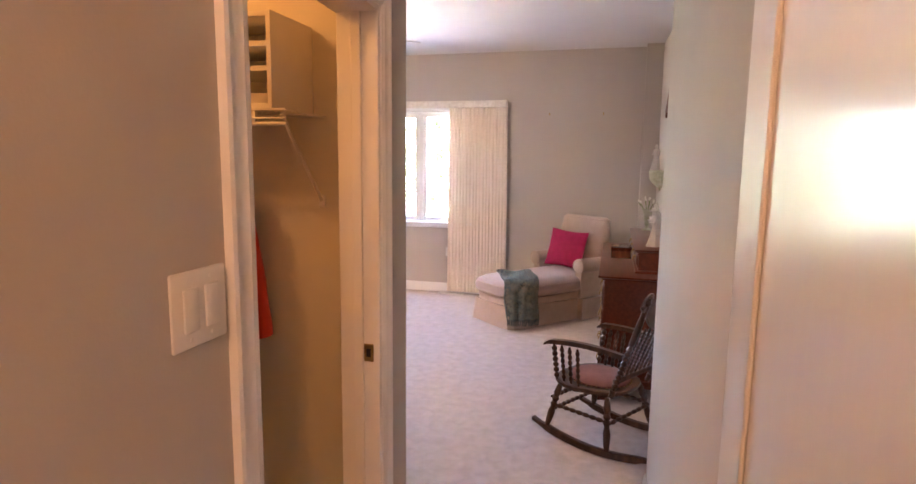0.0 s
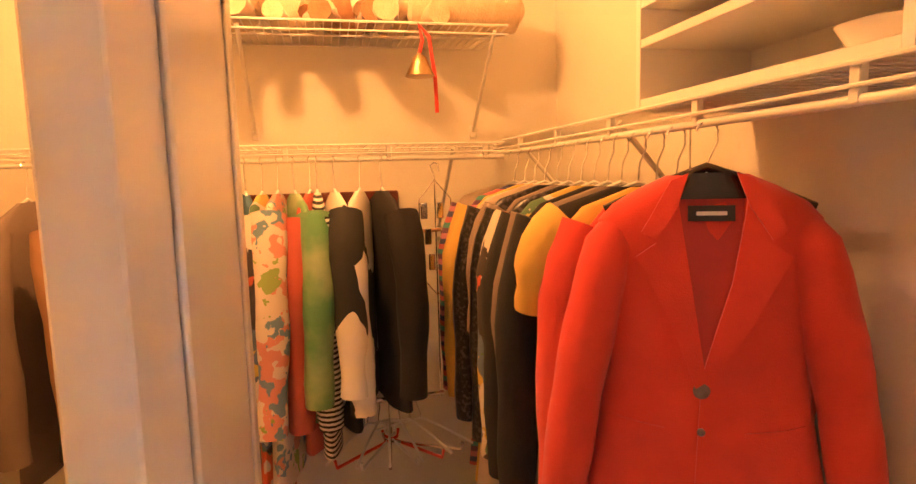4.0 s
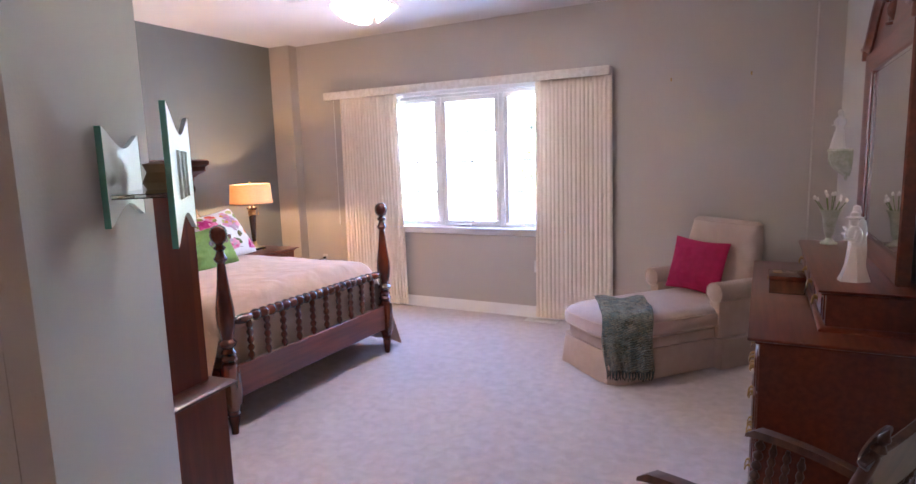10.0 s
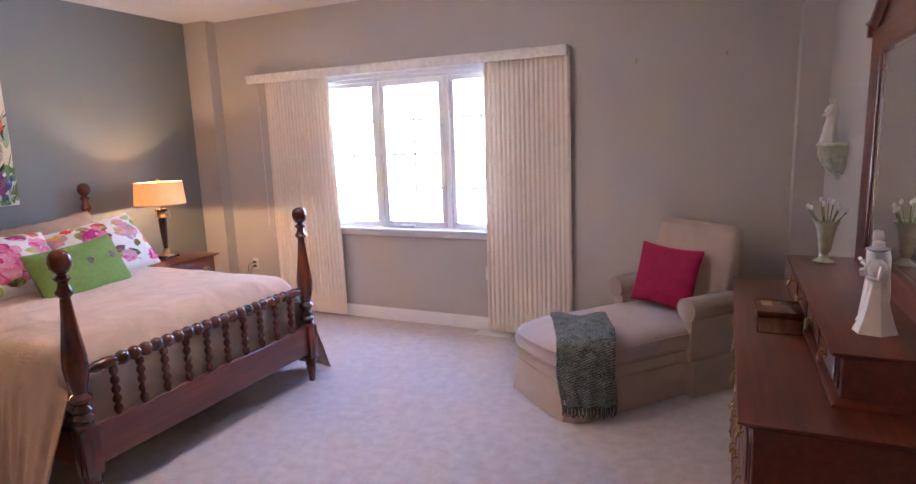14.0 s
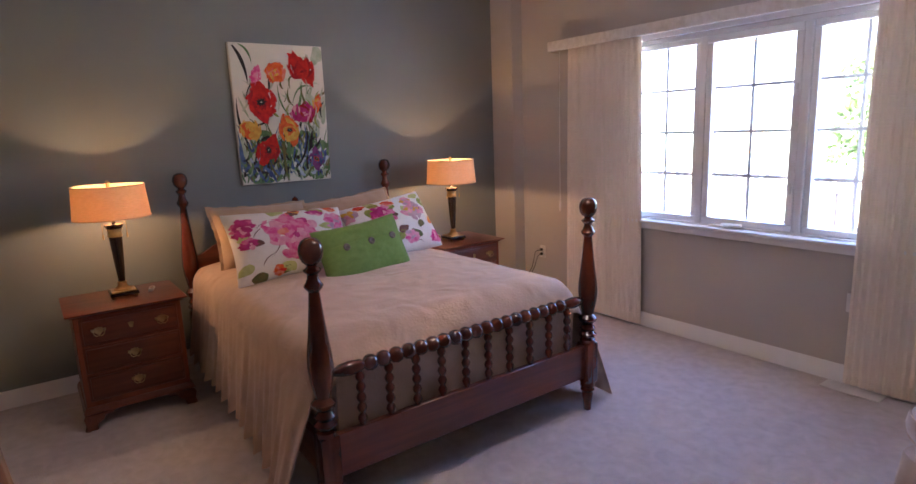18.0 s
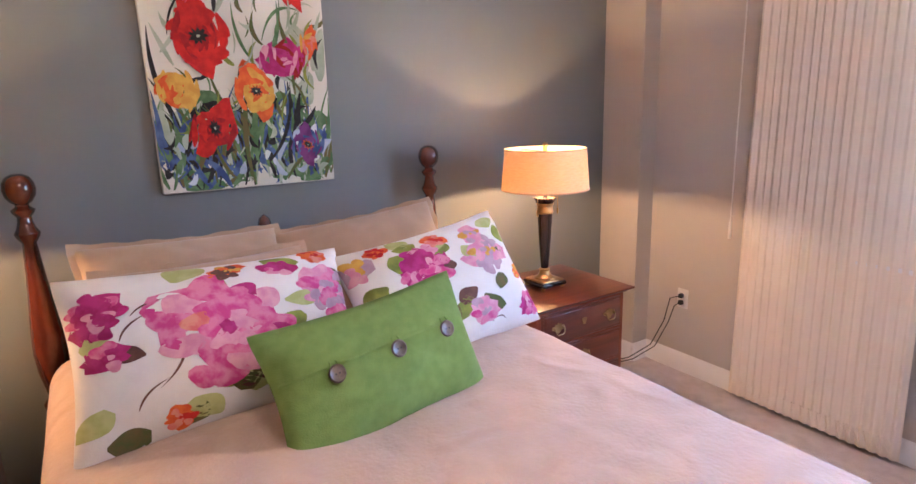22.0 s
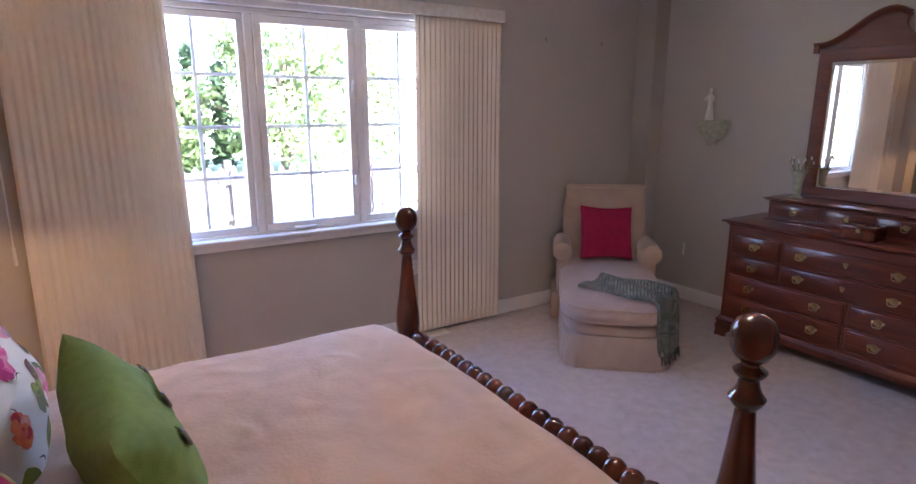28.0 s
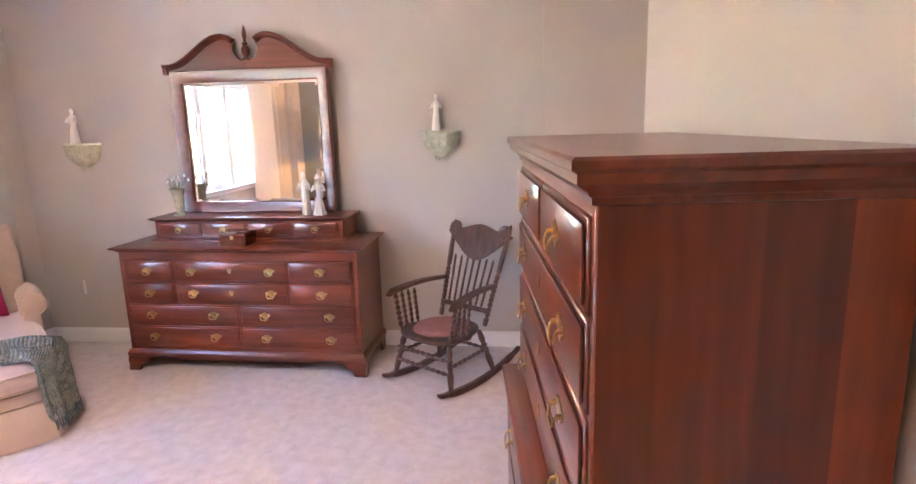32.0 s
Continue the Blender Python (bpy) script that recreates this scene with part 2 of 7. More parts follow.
M_DOOR = mat("door_paint", (0.76, 0.745, 0.70), 0.30, colour2=(0.72, 0.70, 0.655), scale=2.5, stretch=(1, 1, 0.18), bump=0.25, bump_scale=26, coat=0.3)
M_CARPET = mat("carpet_pile", (0.60, 0.53, 0.515), 0.95, colour2=(0.475, 0.412, 0.396), scale=15.0, bump=0.8, bump_scale=130, detail=12, sheen=0.25, contrast=(0.28, 0.72), wave=0.5, crease=0.10, crease_scale=9)
M_WOOD = mat("cherry_wood", (0.25, 0.052, 0.016), 0.32, colour2=(0.16, 0.031, 0.010), scale=2.0, stretch=(3.6, 3.6, 0.25), bump=0.04, bump_scale=60, coat=0.35, random_tint=0.12, wave=0.15)
M_WOODH = mat("cherry_wood_flat", (0.25, 0.052, 0.016), 0.30, colour2=(0.16, 0.032, 0.011), scale=3.0, stretch=(0.8, 14.0, 14.0), bump=0.04, bump_scale=60, coat=0.35, random_tint=0.14, wave=0.15)
M_WOODY = mat("cherry_wood_cross", (0.165, 0.036, 0.015), 0.28, colour2=(0.105, 0.023, 0.010), scale=3.0, stretch=(14.0, 0.8, 14.0), bump=0.04, bump_scale=60, coat=0.35, random_tint=0.14, wave=0.15)
M_STAVE = staves("cherry_staves", [(0.190, 0.036, 0.010), (0.105, 0.018, 0.006), (0.225, 0.046, 0.012), (0.080, 0.014, 0.005), (0.170, 0.031, 0.009), (0.130, 0.023, 0.007)], 9.0)
M_POST = mat("turned_wood", (0.14, 0.028, 0.012), 0.18, colour2=(0.055, 0.011, 0.006), scale=5.0, stretch=(3, 3, 0.8), coat=0.6, random_tint=0.08)
M_ROCK = mat("dark_rocker_wood", (0.105, 0.046, 0.025), 0.34, colour2=(0.040, 0.016, 0.010), scale=7.0, stretch=(3, 3, 1), coat=0.3, bump=0.05)
M_BRASS = mat("aged_brass", (0.52, 0.37, 0.16), 0.32, 1.0, colour2=(0.33, 0.22, 0.09), scale=14)
M_CHROME = mat("chrome", (0.75, 0.75, 0.76), 0.15, 1.0)
M_BLACKM = mat("dark_lamp_metal", (0.030, 0.020, 0.017), 0.25, 0.3, colour2=(0.02, 0.012, 0.010), coat=0.5)
M_SHADE = mat("lamp_linen", (0.80, 0.595, 0.355), 0.9, colour2=(0.73, 0.53, 0.30), scale=40, stretch=(1, 1, 5), bump=0.3, bump_scale=220, translucent=0.24)
M_CURTAIN = mat("curtain_cloth", (0.88, 0.80, 0.68), 0.9, colour2=(0.86, 0.775, 0.65), scale=8, bump=0.12, bump_scale=420, translucent=0.12)
M_VALANCE = mat("valance_cloth", (0.80, 0.76, 0.69), 0.85, colour2=(0.70, 0.65, 0.57), scale=30, bump=0.3, bump_scale=120)
M_SUEDE = mat("duvet_suede", (0.585, 0.42, 0.312), 0.92, colour2=(0.505, 0.355, 0.255), scale=4.5, bump=0.6, bump_scale=70, sheen=0.25, detail=8, wave=1.6, crease=1.0, crease_scale=5.0)
M_SHAM = mat("sham_suede", (0.51, 0.355, 0.225), 0.92, colour2=(0.43, 0.295, 0.18), scale=6, bump=0.2, bump_scale=90, sheen=0.25, crease=0.5, crease_scale=4)
M_GREEN = mat("green_linen", (0.20, 0.30, 0.065), 0.9, colour2=(0.17, 0.265, 0.055), scale=40, bump=0.5, bump_scale=320, crease=0.3, crease_scale=3)
M_PRINT = mat("printed_cotton_ground", (0.80, 0.76, 0.71), 0.85, colour2=(0.76, 0.72, 0.67), scale=20, bump=0.2, bump_scale=200)
M_CANVAS = mat("canvas_ground", (0.74, 0.69, 0.60), 0.85, colour2=(0.66, 0.64, 0.56), scale=5, bump=0.3, bump_scale=300)
M_FUCHSIA = mat("fuchsia_cotton", (0.40, 0.006, 0.075), 0.8, colour2=(0.34, 0.005, 0.062), scale=20, bump=0.3, bump_scale=250)
M_CHAISE = mat("chaise_fabric", (0.52, 0.405, 0.325), 0.9, colour2=(0.47, 0.36, 0.285), scale=9, bump=0.4, bump_scale=320, sheen=0.3)
M_CHAISE2 = mat("chaise_seat_fabric", (0.46, 0.35, 0.305), 0.85, colour2=(0.41, 0.31, 0.27), scale=7, bump=0.3, bump_scale=300, sheen=0.6)
M_ROSE = mat("rose_seat_fabric", (0.30, 0.13, 0.11), 0.9, colour2=(0.26, 0.11, 0.09), scale=20, bump=0.4, bump_scale=240)
M_PORC = mat("white_porcelain", (0.82, 0.79, 0.74), 0.18, colour2=(0.80, 0.77, 0.72), coat=0.4)
M_VERD = mat("green_verdigris", (0.52, 0.52, 0.40), 0.7, colour2=(0.38, 0.40, 0.28), scale=25, bump=0.4, bump_scale=120)
M_PLASTIC = mat("white_plastic", (0.78, 0.765, 0.72), 0.35)
M_WIRE = mat("white_vinyl_wire", (0.80, 0.77, 0.70), 0.35)
M_MELA = mat("white_melamine", (0.78, 0.75, 0.69), 0.35, colour2=(0.76, 0.73, 0.67))
M_GLASS = glass_mat("green_glass", (0.85, 0.97, 0.92))
M_FROST = glass_mat("frosted_glass", (0.93, 0.98, 0.95), 0.35)
M_EDGE = mat("glass_edge", (0.16, 0.42, 0.33), 0.15, colour2=(0.12, 0.36, 0.28), coat=0.5)
M_PANE = pane_mat("window_pane")
M_MIRROR = mat("mirror_silver", (0.90, 0.91, 0.90), 0.015, 1.0, colour2=(0.90, 0.91, 0.90))
M_BULBGLASS = glow_mat("lit_frosted_shade", (1.0, 0.84, 0.60), 1.2)
M_BLACK = mat("black_plastic", (0.015, 0.015, 0.016), 0.5)
M_BLACKC = mat("black_cloth", (0.014, 0.012, 0.014), 0.9, bump=0.3, bump_scale=200)
M_RED = mat("red_wool", (0.70, 0.055, 0.014), 0.85, colour2=(0.63, 0.045, 0.012), scale=14, bump=0.35, bump_scale=420, sheen=0.15)
M_PATIO = mat("pale_concrete", (0.55, 0.53, 0.50), 0.9, colour2=(0.47, 0.45, 0.42), scale=1.5, bump=0.3)
M_GRASS = mat("lawn", (0.30, 0.34, 0.17), 0.95, colour2=(0.22, 0.26, 0.12), scale=3.0, bump=0.8, bump_scale=60)
# fence wood coloured darker to stand in for its shaded, backlit side
M_FENCE = mat("fence_wood_backlit", (0.085, 0.075, 0.068), 0.85, colour2=(0.06, 0.053, 0.048), scale=6, stretch=(4, 4, 0.4), random_tint=0.15)
M_LEAF = mat("leaf_green", (0.19, 0.25, 0.085), 0.7, colour2=(0.12, 0.175, 0.055), scale=1.5, random_tint=0.2)
M_CEDAR = mat("cedar_green", (0.045, 0.095, 0.030), 0.8, colour2=(0.03, 0.065, 0.02), scale=2.0)
M_BARK = mat("bark", (0.12, 0.085, 0.06), 0.95, scale=9, bump=0.7, bump_scale=30)


# ---- builders ----
def broad_faces(bm):
    """Large flat faces set in narrow rounded edges, which stay flat."""
    flat = set()
    if len(bm.faces) > 4000:
        return flat
    for f in bm.faces:
        near = [(e.calc_face_angle(0.0), next((g for g in e.link_faces if g is not f), f)) for e in f.edges if len(e.link_faces) == 2]
        if len(near) >= 4 and min(a for a, _ in near) > 0.2 and f.calc_area() > 4 * sum(g.calc_area() for _, g in near) / len(near):
            flat.add(f)
    return flat


def obj_from(name, bm, material, smooth=True):
    me = bpy.data.meshes.new(name)
    bm.normal_update()
    flat = broad_faces(bm) if smooth else set()
    for f in bm.faces:
        f.smooth = smooth and f not in flat
    bm.to_mesh(me)
    bm.free()
    if material:
        me.materials.append(material)
    if smooth:
        me.set_sharp_from_angle(angle=radians(38))
    return new(name, me)


def part(name, bm, material, parent, label=""):
    """One mesh object under a thing or a part."""
    ob = obj_from(name, bm, material)
    ob.parent = parent
    if label:
        ob["label"] = label
    return ob


def part_of(name, mesh, parent, m=None):
    """Another object on the same mesh."""
    ob = new(name, mesh)
    ob.parent = parent
    if m is not None:
        ob.matrix_local = m
    return ob


def thing(name, m, label, category, group="", kind=""):
    return tagged_at(new(name), m, label, category, group, kind)


def tagged_at(ob, m, label, category, group="", kind=""):
    ob.matrix_world = m
    return tagged(ob, label, category, group, kind)


def single(name, bm, material, m, label, category, group="", kind=""):
    return tagged_at(obj_from(name, bm, material), m, label, category, group, kind)


def structure(name, bm, material, label):
    return tagged(obj_from(name, bm, material), label, name.split("_")[0], kind="structure")


def add_box(bm, x0, x1, y0, y1, z0, z1, bevel=0.0, seg=2):
    vs = [bm.verts.new((x, y, z)) for x in (x0, x1) for y in (y0, y1) for z in (z0, z1)]
    fs = [bm.faces.new([vs[i] for i in f]) for f in ((0, 1, 3, 2), (4, 6, 7, 5), (0, 4, 5, 1), (2, 3, 7, 6), (0, 2, 6, 4), (1, 5, 7, 3))]
    if bevel:
        es = list({e for f in fs for e in f.edges})
        bmesh.ops.bevel(bm, geom=es, offset=bevel, segments=seg, profile=0.5, affect="EDGES")
    return bm


def box(x0, x1, y0, y1, z0, z1, bevel=0.0, seg=2):
    return add_box(bmesh.new(), min(x0, x1), max(x0, x1), min(y0, y1), max(y0, y1), min(z0, z1), max(z0, z1), bevel, seg)


def rings(bm, loops, closed=True, cap0=True, cap1=True):
    """Skin a row of point loops."""
    rows = [[bm.verts.new(p) for p in loop] for loop in loops]
    n = len(rows[0])
    for a, b in zip(rows, rows[1:]):
        for i in range(n if closed else n - 1):
            j = (i + 1) % n
            bm.faces.new((a[i], a[j], b[j], b[i]))
    if closed and cap0:
        bm.faces.new(rows[0][::-1])
    if closed and cap1:
        bm.faces.new(rows[-1])
    return bm


def lathe(bm, profile, seg=20, m=None):
    """Turn a profile of (radius, height) round z."""
    m = m or Matrix.Identity(4)
    loops = [[m @ Vector((max(r, 1e-4) * math.cos(2 * math.pi * k / seg), max(r, 1e-4) * math.sin(2 * math.pi * k / seg), z)) for k in range(seg)] for r, z in profile]
    return rings(bm, loops)


def turned(profile, seg=20, m=None):
    return lathe(bmesh.new(), profile, seg, m)


def along(a, b):
    """The pose that puts z = 0..1 of a turned piece along a to b; gives (pose, length)."""
    a, b = Vector(a), Vector(b)
    d = b - a
    return Matrix.Translation(a) @ d.to_track_quat("Z", "Y").to_matrix().to_4x4(), d.length


def tube(bm, points, radius, seg=8, closed_ends=True):
    """A round bar through points; radius is a number or one for each point."""
    pts = [Vector(p) for p in points]
    loops = []
    side = None
    for i, p in enumerate(pts):
        d = (pts[min(i + 1, len(pts) - 1)] - pts[max(i - 1, 0)]).normalized()
        if side is None:
            side = d.orthogonal().normalized()
        side = (side - d * side.dot(d))
        side = side.normalized() if side.length > 1e-5 else d.orthogonal().normalized()
        other = d.cross(side)
        r = radius[i] if isinstance(radius, (list, tuple)) else radius
        loops.append([p + r * (math.cos(2 * math.pi * k / seg) * side + math.sin(2 * math.pi * k / seg) * other) for k in range(seg)])
    return rings(bm, loops, True, closed_ends, closed_ends)


def bar(points, radius, seg=8):
    return tube(bmesh.new(), points, radius, seg)


def sheet(nu, nv, fn, thick=0.0):
    """A surface of (nu x nv) cells by fn(u, v); thick gives it a back."""
    bm = bmesh.new()
    grid = [[bm.verts.new(fn(i / nu, j / nv)) for j in range(nv + 1)] for i in range(nu + 1)]
    for i in range(nu):
        for j in range(nv):
            bm.faces.new((grid[i][j], grid[i + 1][j], grid[i + 1][j + 1], grid[i][j + 1]))
    if thick:
        bm.normal_update()
        bmesh.ops.solidify(bm, geom=list(bm.faces), thickness=thick)
    return bm


def prism(outline, axis, a, b, bevel=0.0):
    """An outline of 2D points pushed out from a to b along an axis (0 x, 1 y, 2 z)."""
    bm = bmesh.new()

    def at(p, w):
        return {0: (w, p[0], p[1]), 1: (p[0], w, p[1]), 2: (p[0], p[1], w)}[axis]

    lo, hi = [bm.verts.new(at(p, a)) for p in outline], [bm.verts.new(at(p, b)) for p in outline]
    bm.faces.new(lo[::-1])
    bm.faces.new(hi)
    n = len(outline)
    for i in range(n):
        bm.faces.new((lo[i], lo[(i + 1) % n], hi[(i + 1) % n], hi[i]))
    bmesh.ops.recalc_face_normals(bm, faces=bm.faces)
    if bevel:
        rim = [e for e in bm.edges if len(e.link_faces) == 2 and e.calc_face_angle(0) > 0.6]
        bmesh.ops.bevel(bm, geom=rim, offset=bevel, segments=1, affect="EDGES")
    return bm


def spool(length, count, r0, r1, ends=0.03):
    """Profile of a spool turning: beads with narrow necks, plain ends."""
    out = [(r0 * 0.8, 0.0), (r0, ends * 0.5), (r0, ends)]
    step = (length - 2 * ends) / count
    for k in range(count):
        z = ends + k * step
        out += [(r0, z + 0.04 * step), (r1 * 0.82, z + 0.22 * step), (r1, z + 0.5 * step), (r1 * 0.82, z + 0.78 * step), (r0, z + 0.96 * step)]
    return out + [(r0, length - ends), (r0, length - ends * 0.5), (r0 * 0.8, length)]


def smooth_noise(x, y, z=0.0, s=1.0):
    return noise.noise(Vector((x * s, y * s, z * s)))


def blob_patch(bm, surf, cu, cv, ru, rv, turn=0.0, lobes=5, depth=0.25, seed=0, rad=3, seg=20, lift=0.0015):
    """A lobed spot laid on a surface surf(u, v, lift), as a fan of rings."""
    c = bm.verts.new(surf(cu, cv, lift))
    rows = []
    for i in range(1, rad + 1):
        f, row = i / rad, []
        for k in range(seg):
            a = 2 * math.pi * k / seg
            r = f * (1 - depth * (0.5 + 0.5 * math.cos(lobes * a + seed)) + 0.12 * math.sin(2 * a + 1.7 * seed))
            x, y = r * ru * math.cos(a), r * rv * math.sin(a)
            u, v = cu + x * math.cos(turn) - y * math.sin(turn), cv + x * math.sin(turn) + y * math.cos(turn)
            row.append(bm.verts.new(surf(min(max(u, 0.004), 0.996), min(max(v, 0.004), 0.996), lift)))
        rows.append(row)
    for k in range(seg):
        bm.faces.new((c, rows[0][k], rows[0][(k + 1) % seg]))
    for a, b in zip(rows, rows[1:]):
        for k in range(seg):
            bm.faces.new((a[k], b[k], b[(k + 1) % seg], a[(k + 1) % seg]))
    return bm


def stroke_patch(bm, surf, u0, v0, u1, v1, bend, wide, lift=0.0012, n=8):
    """A tapering brush stroke or stalk on a surface."""
    du, dv = u1 - u0, v1 - v0
    ln = math.hypot(du, dv) or 1e-6
    nu_, nv_ = -dv / ln, du / ln
    prev = None
    for i in range(n + 1):
        f = i / n
        b = bend * 4 * f * (1 - f)
        u, v = u0 + du * f + nu_ * b, v0 + dv * f + nv_ * b
        w = wide * (0.15 + math.sin(math.pi * min(f * 0.9 + 0.1, 1.0)))
        row = []
        for s in (-0.5, -0.25, 0.0, 0.25, 0.5):
            row.append(bm.verts.new(surf(min(max(u + nu_ * w * s, 0.004), 0.996), min(max(v + nv_ * w * s, 0.004), 0.996), lift)))
        if prev:
            for c in range(4):
                bm.faces.new((prev[c], prev[c + 1], row[c + 1], row[c]))
        prev = row
    return bm


# ---- the shell ----
XW, XE, YN, ZC = -3.83, 1.735, 7.175, 2.82
YS, XV, XH = 2.838, 0.495, 1.385        # bedroom's south wall, closet wall's hall face, hall's east wall
YJ = 3.18                               # where the hall's east wall steps back to the bedroom's
WX0, WX1, WZ0, WZ1 = -2.365, -0.495, 0.84, 2.172   # window opening
XB, YA = -0.10, 2.28                    # ends of the splayed wall between hall and bedroom
YSW = 2.36                              # the south wall runs back a little towards the west
XVS = XV + 0.062                        # the closet wall stands a little further out south of its doorway
DY0, DY1, DZ = 1.295, 2.045, 2.03       # closet doorway
YCN, XCW = 2.288, -1.44                 # closet's north and west faces

bm = box(-4.2, 2.0, -1.6, 7.40, -0.20, 0.0)
structure("floor", bm, M_CARPET, "pale mauve-beige cut pile carpet with faint tread marks")
structure("ceiling", box(-4.2, 2.0, -1.6, 7.45, ZC, ZC + 0.15), M_CEIL, "white stippled ceiling")

structure("wall_west", box(XW - 0.15, XW, YSW - 0.1, YN + 0.15, 0, ZC), M_ACCENT, "dark grey-green painted accent wall behind the bed")
bm = bmesh.new()
add_box(bm, XW, WX0, YN, YN + 0.16, 0, ZC)
add_box(bm, WX1, XE + 0.15, YN, YN + 0.16, 0, ZC)
add_box(bm, WX0, WX1, YN, YN + 0.16, 0, WZ0)
add_box(bm, WX0, WX1, YN, YN + 0.16, WZ1, ZC)
structure("wall_north", bm, M_WALL, "pale grey-beige painted wall with the window")
structure("wall_east", prism([(XE, YJ), (XE + 0.15, YJ), (XE + 0.15, YN), (XE - 0.034 * (YN - YJ), YN)], 2, 0, ZC), M_WALL, "pale grey-beige painted wall behind the dresser")
structure("wall_hall_east", box(XH, XE + 0.15, -1.5, YJ, 0, ZC), M_WALL, "pale painted wall of the entry passage")
bm = prism([(XW, YCN + 0.016), (XV - 0.1205, YCN + 0.016), (XV - 0.1205, YA - 0.03), (XV, YA - 0.03), (XV, YA), (XB, YS), (XW, YSW)], 2, 0, ZC)
structure("wall_south", bm, M_WALL, "pale grey-beige painted wall between bedroom and closet")
bm = bmesh.new()
add_box(bm, XV - 0.12, XV, DY1, YA - 0.0305, 0, ZC)
add_box(bm, XVS - 0.12, XVS, -1.5, DY0, 0, ZC)
structure("wall_closet_front", bm, M_WALL, "pale painted wall with the closet doorway")
structure("wall_closet_header", prism([(XVS - 0.12, DY0 + 0.0005), (XVS, DY0 + 0.0005), (XV, DY1 - 0.0005), (XV - 0.12, DY1 - 0.0005)], 2, DZ, ZC), M_WALL, "pale painted wall over the closet doorway")
structure("wall_closet_west", box(XCW - 0.12, XCW, 0.20, YCN + 0.015, 0, ZC), M_CLOSETW, "cream painted closet wall")
structure("wall_closet_south", box(XCW - 0.12, XVS - 0.1205, 0.20, 0.32, 0, ZC), M_CLOSETW, "cream painted closet wall")
structure("wall_closet_north", box(XCW, XV - 0.1205, YCN, YCN + 0.012, 0, ZC), M_CLOSETW, "cream painted closet wall behind the hanging rail")
structure("wall_hall_south", box(XVS, XH, -1.62, -1.5, 0, ZC), M_WALL, "pale painted end wall of the hall")
structure("wall_column_west", box(XW, -3.545, 7.05, YN, 0, ZC), M_WALL, "boxed-out wall column in the corner")
structure("wall_column_east", box(1.44, 1.70, 6.985, YN, 0, ZC), M_WALL, "boxed-out wall column in the corner")


def east_x(y):
    """The dresser wall's face, which runs a little out of square."""
    return XE - 0.034 * (y - YJ)


def skirting(name, x0, y0, x1, y1, nx, ny):
    """Moulded baseboard along a wall; (nx, ny) points into the room."""
    prof = [(0, 0), (0.014, 0), (0.014, 0.075), (0.011, 0.083), (0.011, 0.094), (0.005, 0.104), (0.003, 0.112), (0, 0.112)]
    loops = [[(x + nx * (d + 0.0005), y + ny * (d + 0.0005), z + 0.001) for d, z in prof] for x, y in ((x0, y0), (x1, y1))]
    b = rings(bmesh.new(), loops)
    bmesh.ops.recalc_face_normals(b, faces=b.faces)
    structure(name, b, M_TRIM, "white moulded baseboard")


skirting("baseboard_1", XW, YSW, XW, 7.05, 1, 0)
skirting("baseboard_2", -3.545, YN, 1.44, YN, 0, -1)
skirting("baseboard_3", east_x(6.985), 6.985, XE, YJ, -1, 0)
skirting("baseboard_4", XE, YJ, XH, YJ, 0, 1)
skirting("baseboard_5", XH, YJ + 0.014, XH, -1.4, -1, 0)
skirting("baseboard_6", XW, YSW, XB, YS, -0.127, 0.992)
skirting("baseboard_12", XB, YS, XV, YA, 0.707, 0.707)
skirting("baseboard_7", XV, YA, XV, DY1 + 0.07, 1, 0)
skirting("baseboard_8", XVS, DY0 - 0.07, XVS, -1.4, 1, 0)
skirting("baseboard_9", XW, 7.05, -3.545, 7.05, 0, -1)
skirting("baseboard_10", 1.44, 6.985, east_x(6.985), 6.985, 0, -1)
skirting("baseboard_11", -3.545, 7.05, -3.545, YN, 1, 0)


# ---- closet doorway: jambs, casing, strike plate, open leaf ----
def casing_piece(name, pts0, pts1):
    b = rings(bmesh.new(), [pts0, pts1])
    bmesh.ops.recalc_face_normals(b, faces=b.faces)
    structure(name, b, M_TRIM, "white moulded door casing")


CAS = [(0, 0), (0, 0.010), (0.012, 0.016), (0.020, 0.012), (0.044, 0.014), (0.054, 0.019), (0.063, 0.017), (0.063, 0)]
casing_piece("trim_casing_north", [(XV + d, DY1 + w, 0) for w, d in CAS], [(XV + d, DY1 + w, DZ + w) for w, d in CAS])
casing_piece("trim_casing_south", [(XVS + d, DY0 - w, 0) for w, d in CAS], [(XVS + d, DY0 - w, DZ + w) for w, d in CAS])
casing_piece("trim_casing_top", [(XVS + d, DY0 - w, DZ + w) for w, d in CAS], [(XV + d, DY1 + w, DZ + w) for w, d in CAS])
bm = bmesh.new()
add_box(bm, XV - 0.125, XV + 0.006, DY1 - 0.018, DY1 - 0.0005, 0, DZ, 0.002, 1)
add_box(bm, XV - 0.075, XV - 0.045, DY1 - 0.030, DY1 - 0.018, 0, DZ, 0.002, 1)
add_box(bm, XVS - 0.125, XVS + 0.006, DY0 + 0.0005, DY0 + 0.018, 0, DZ, 0.002, 1)
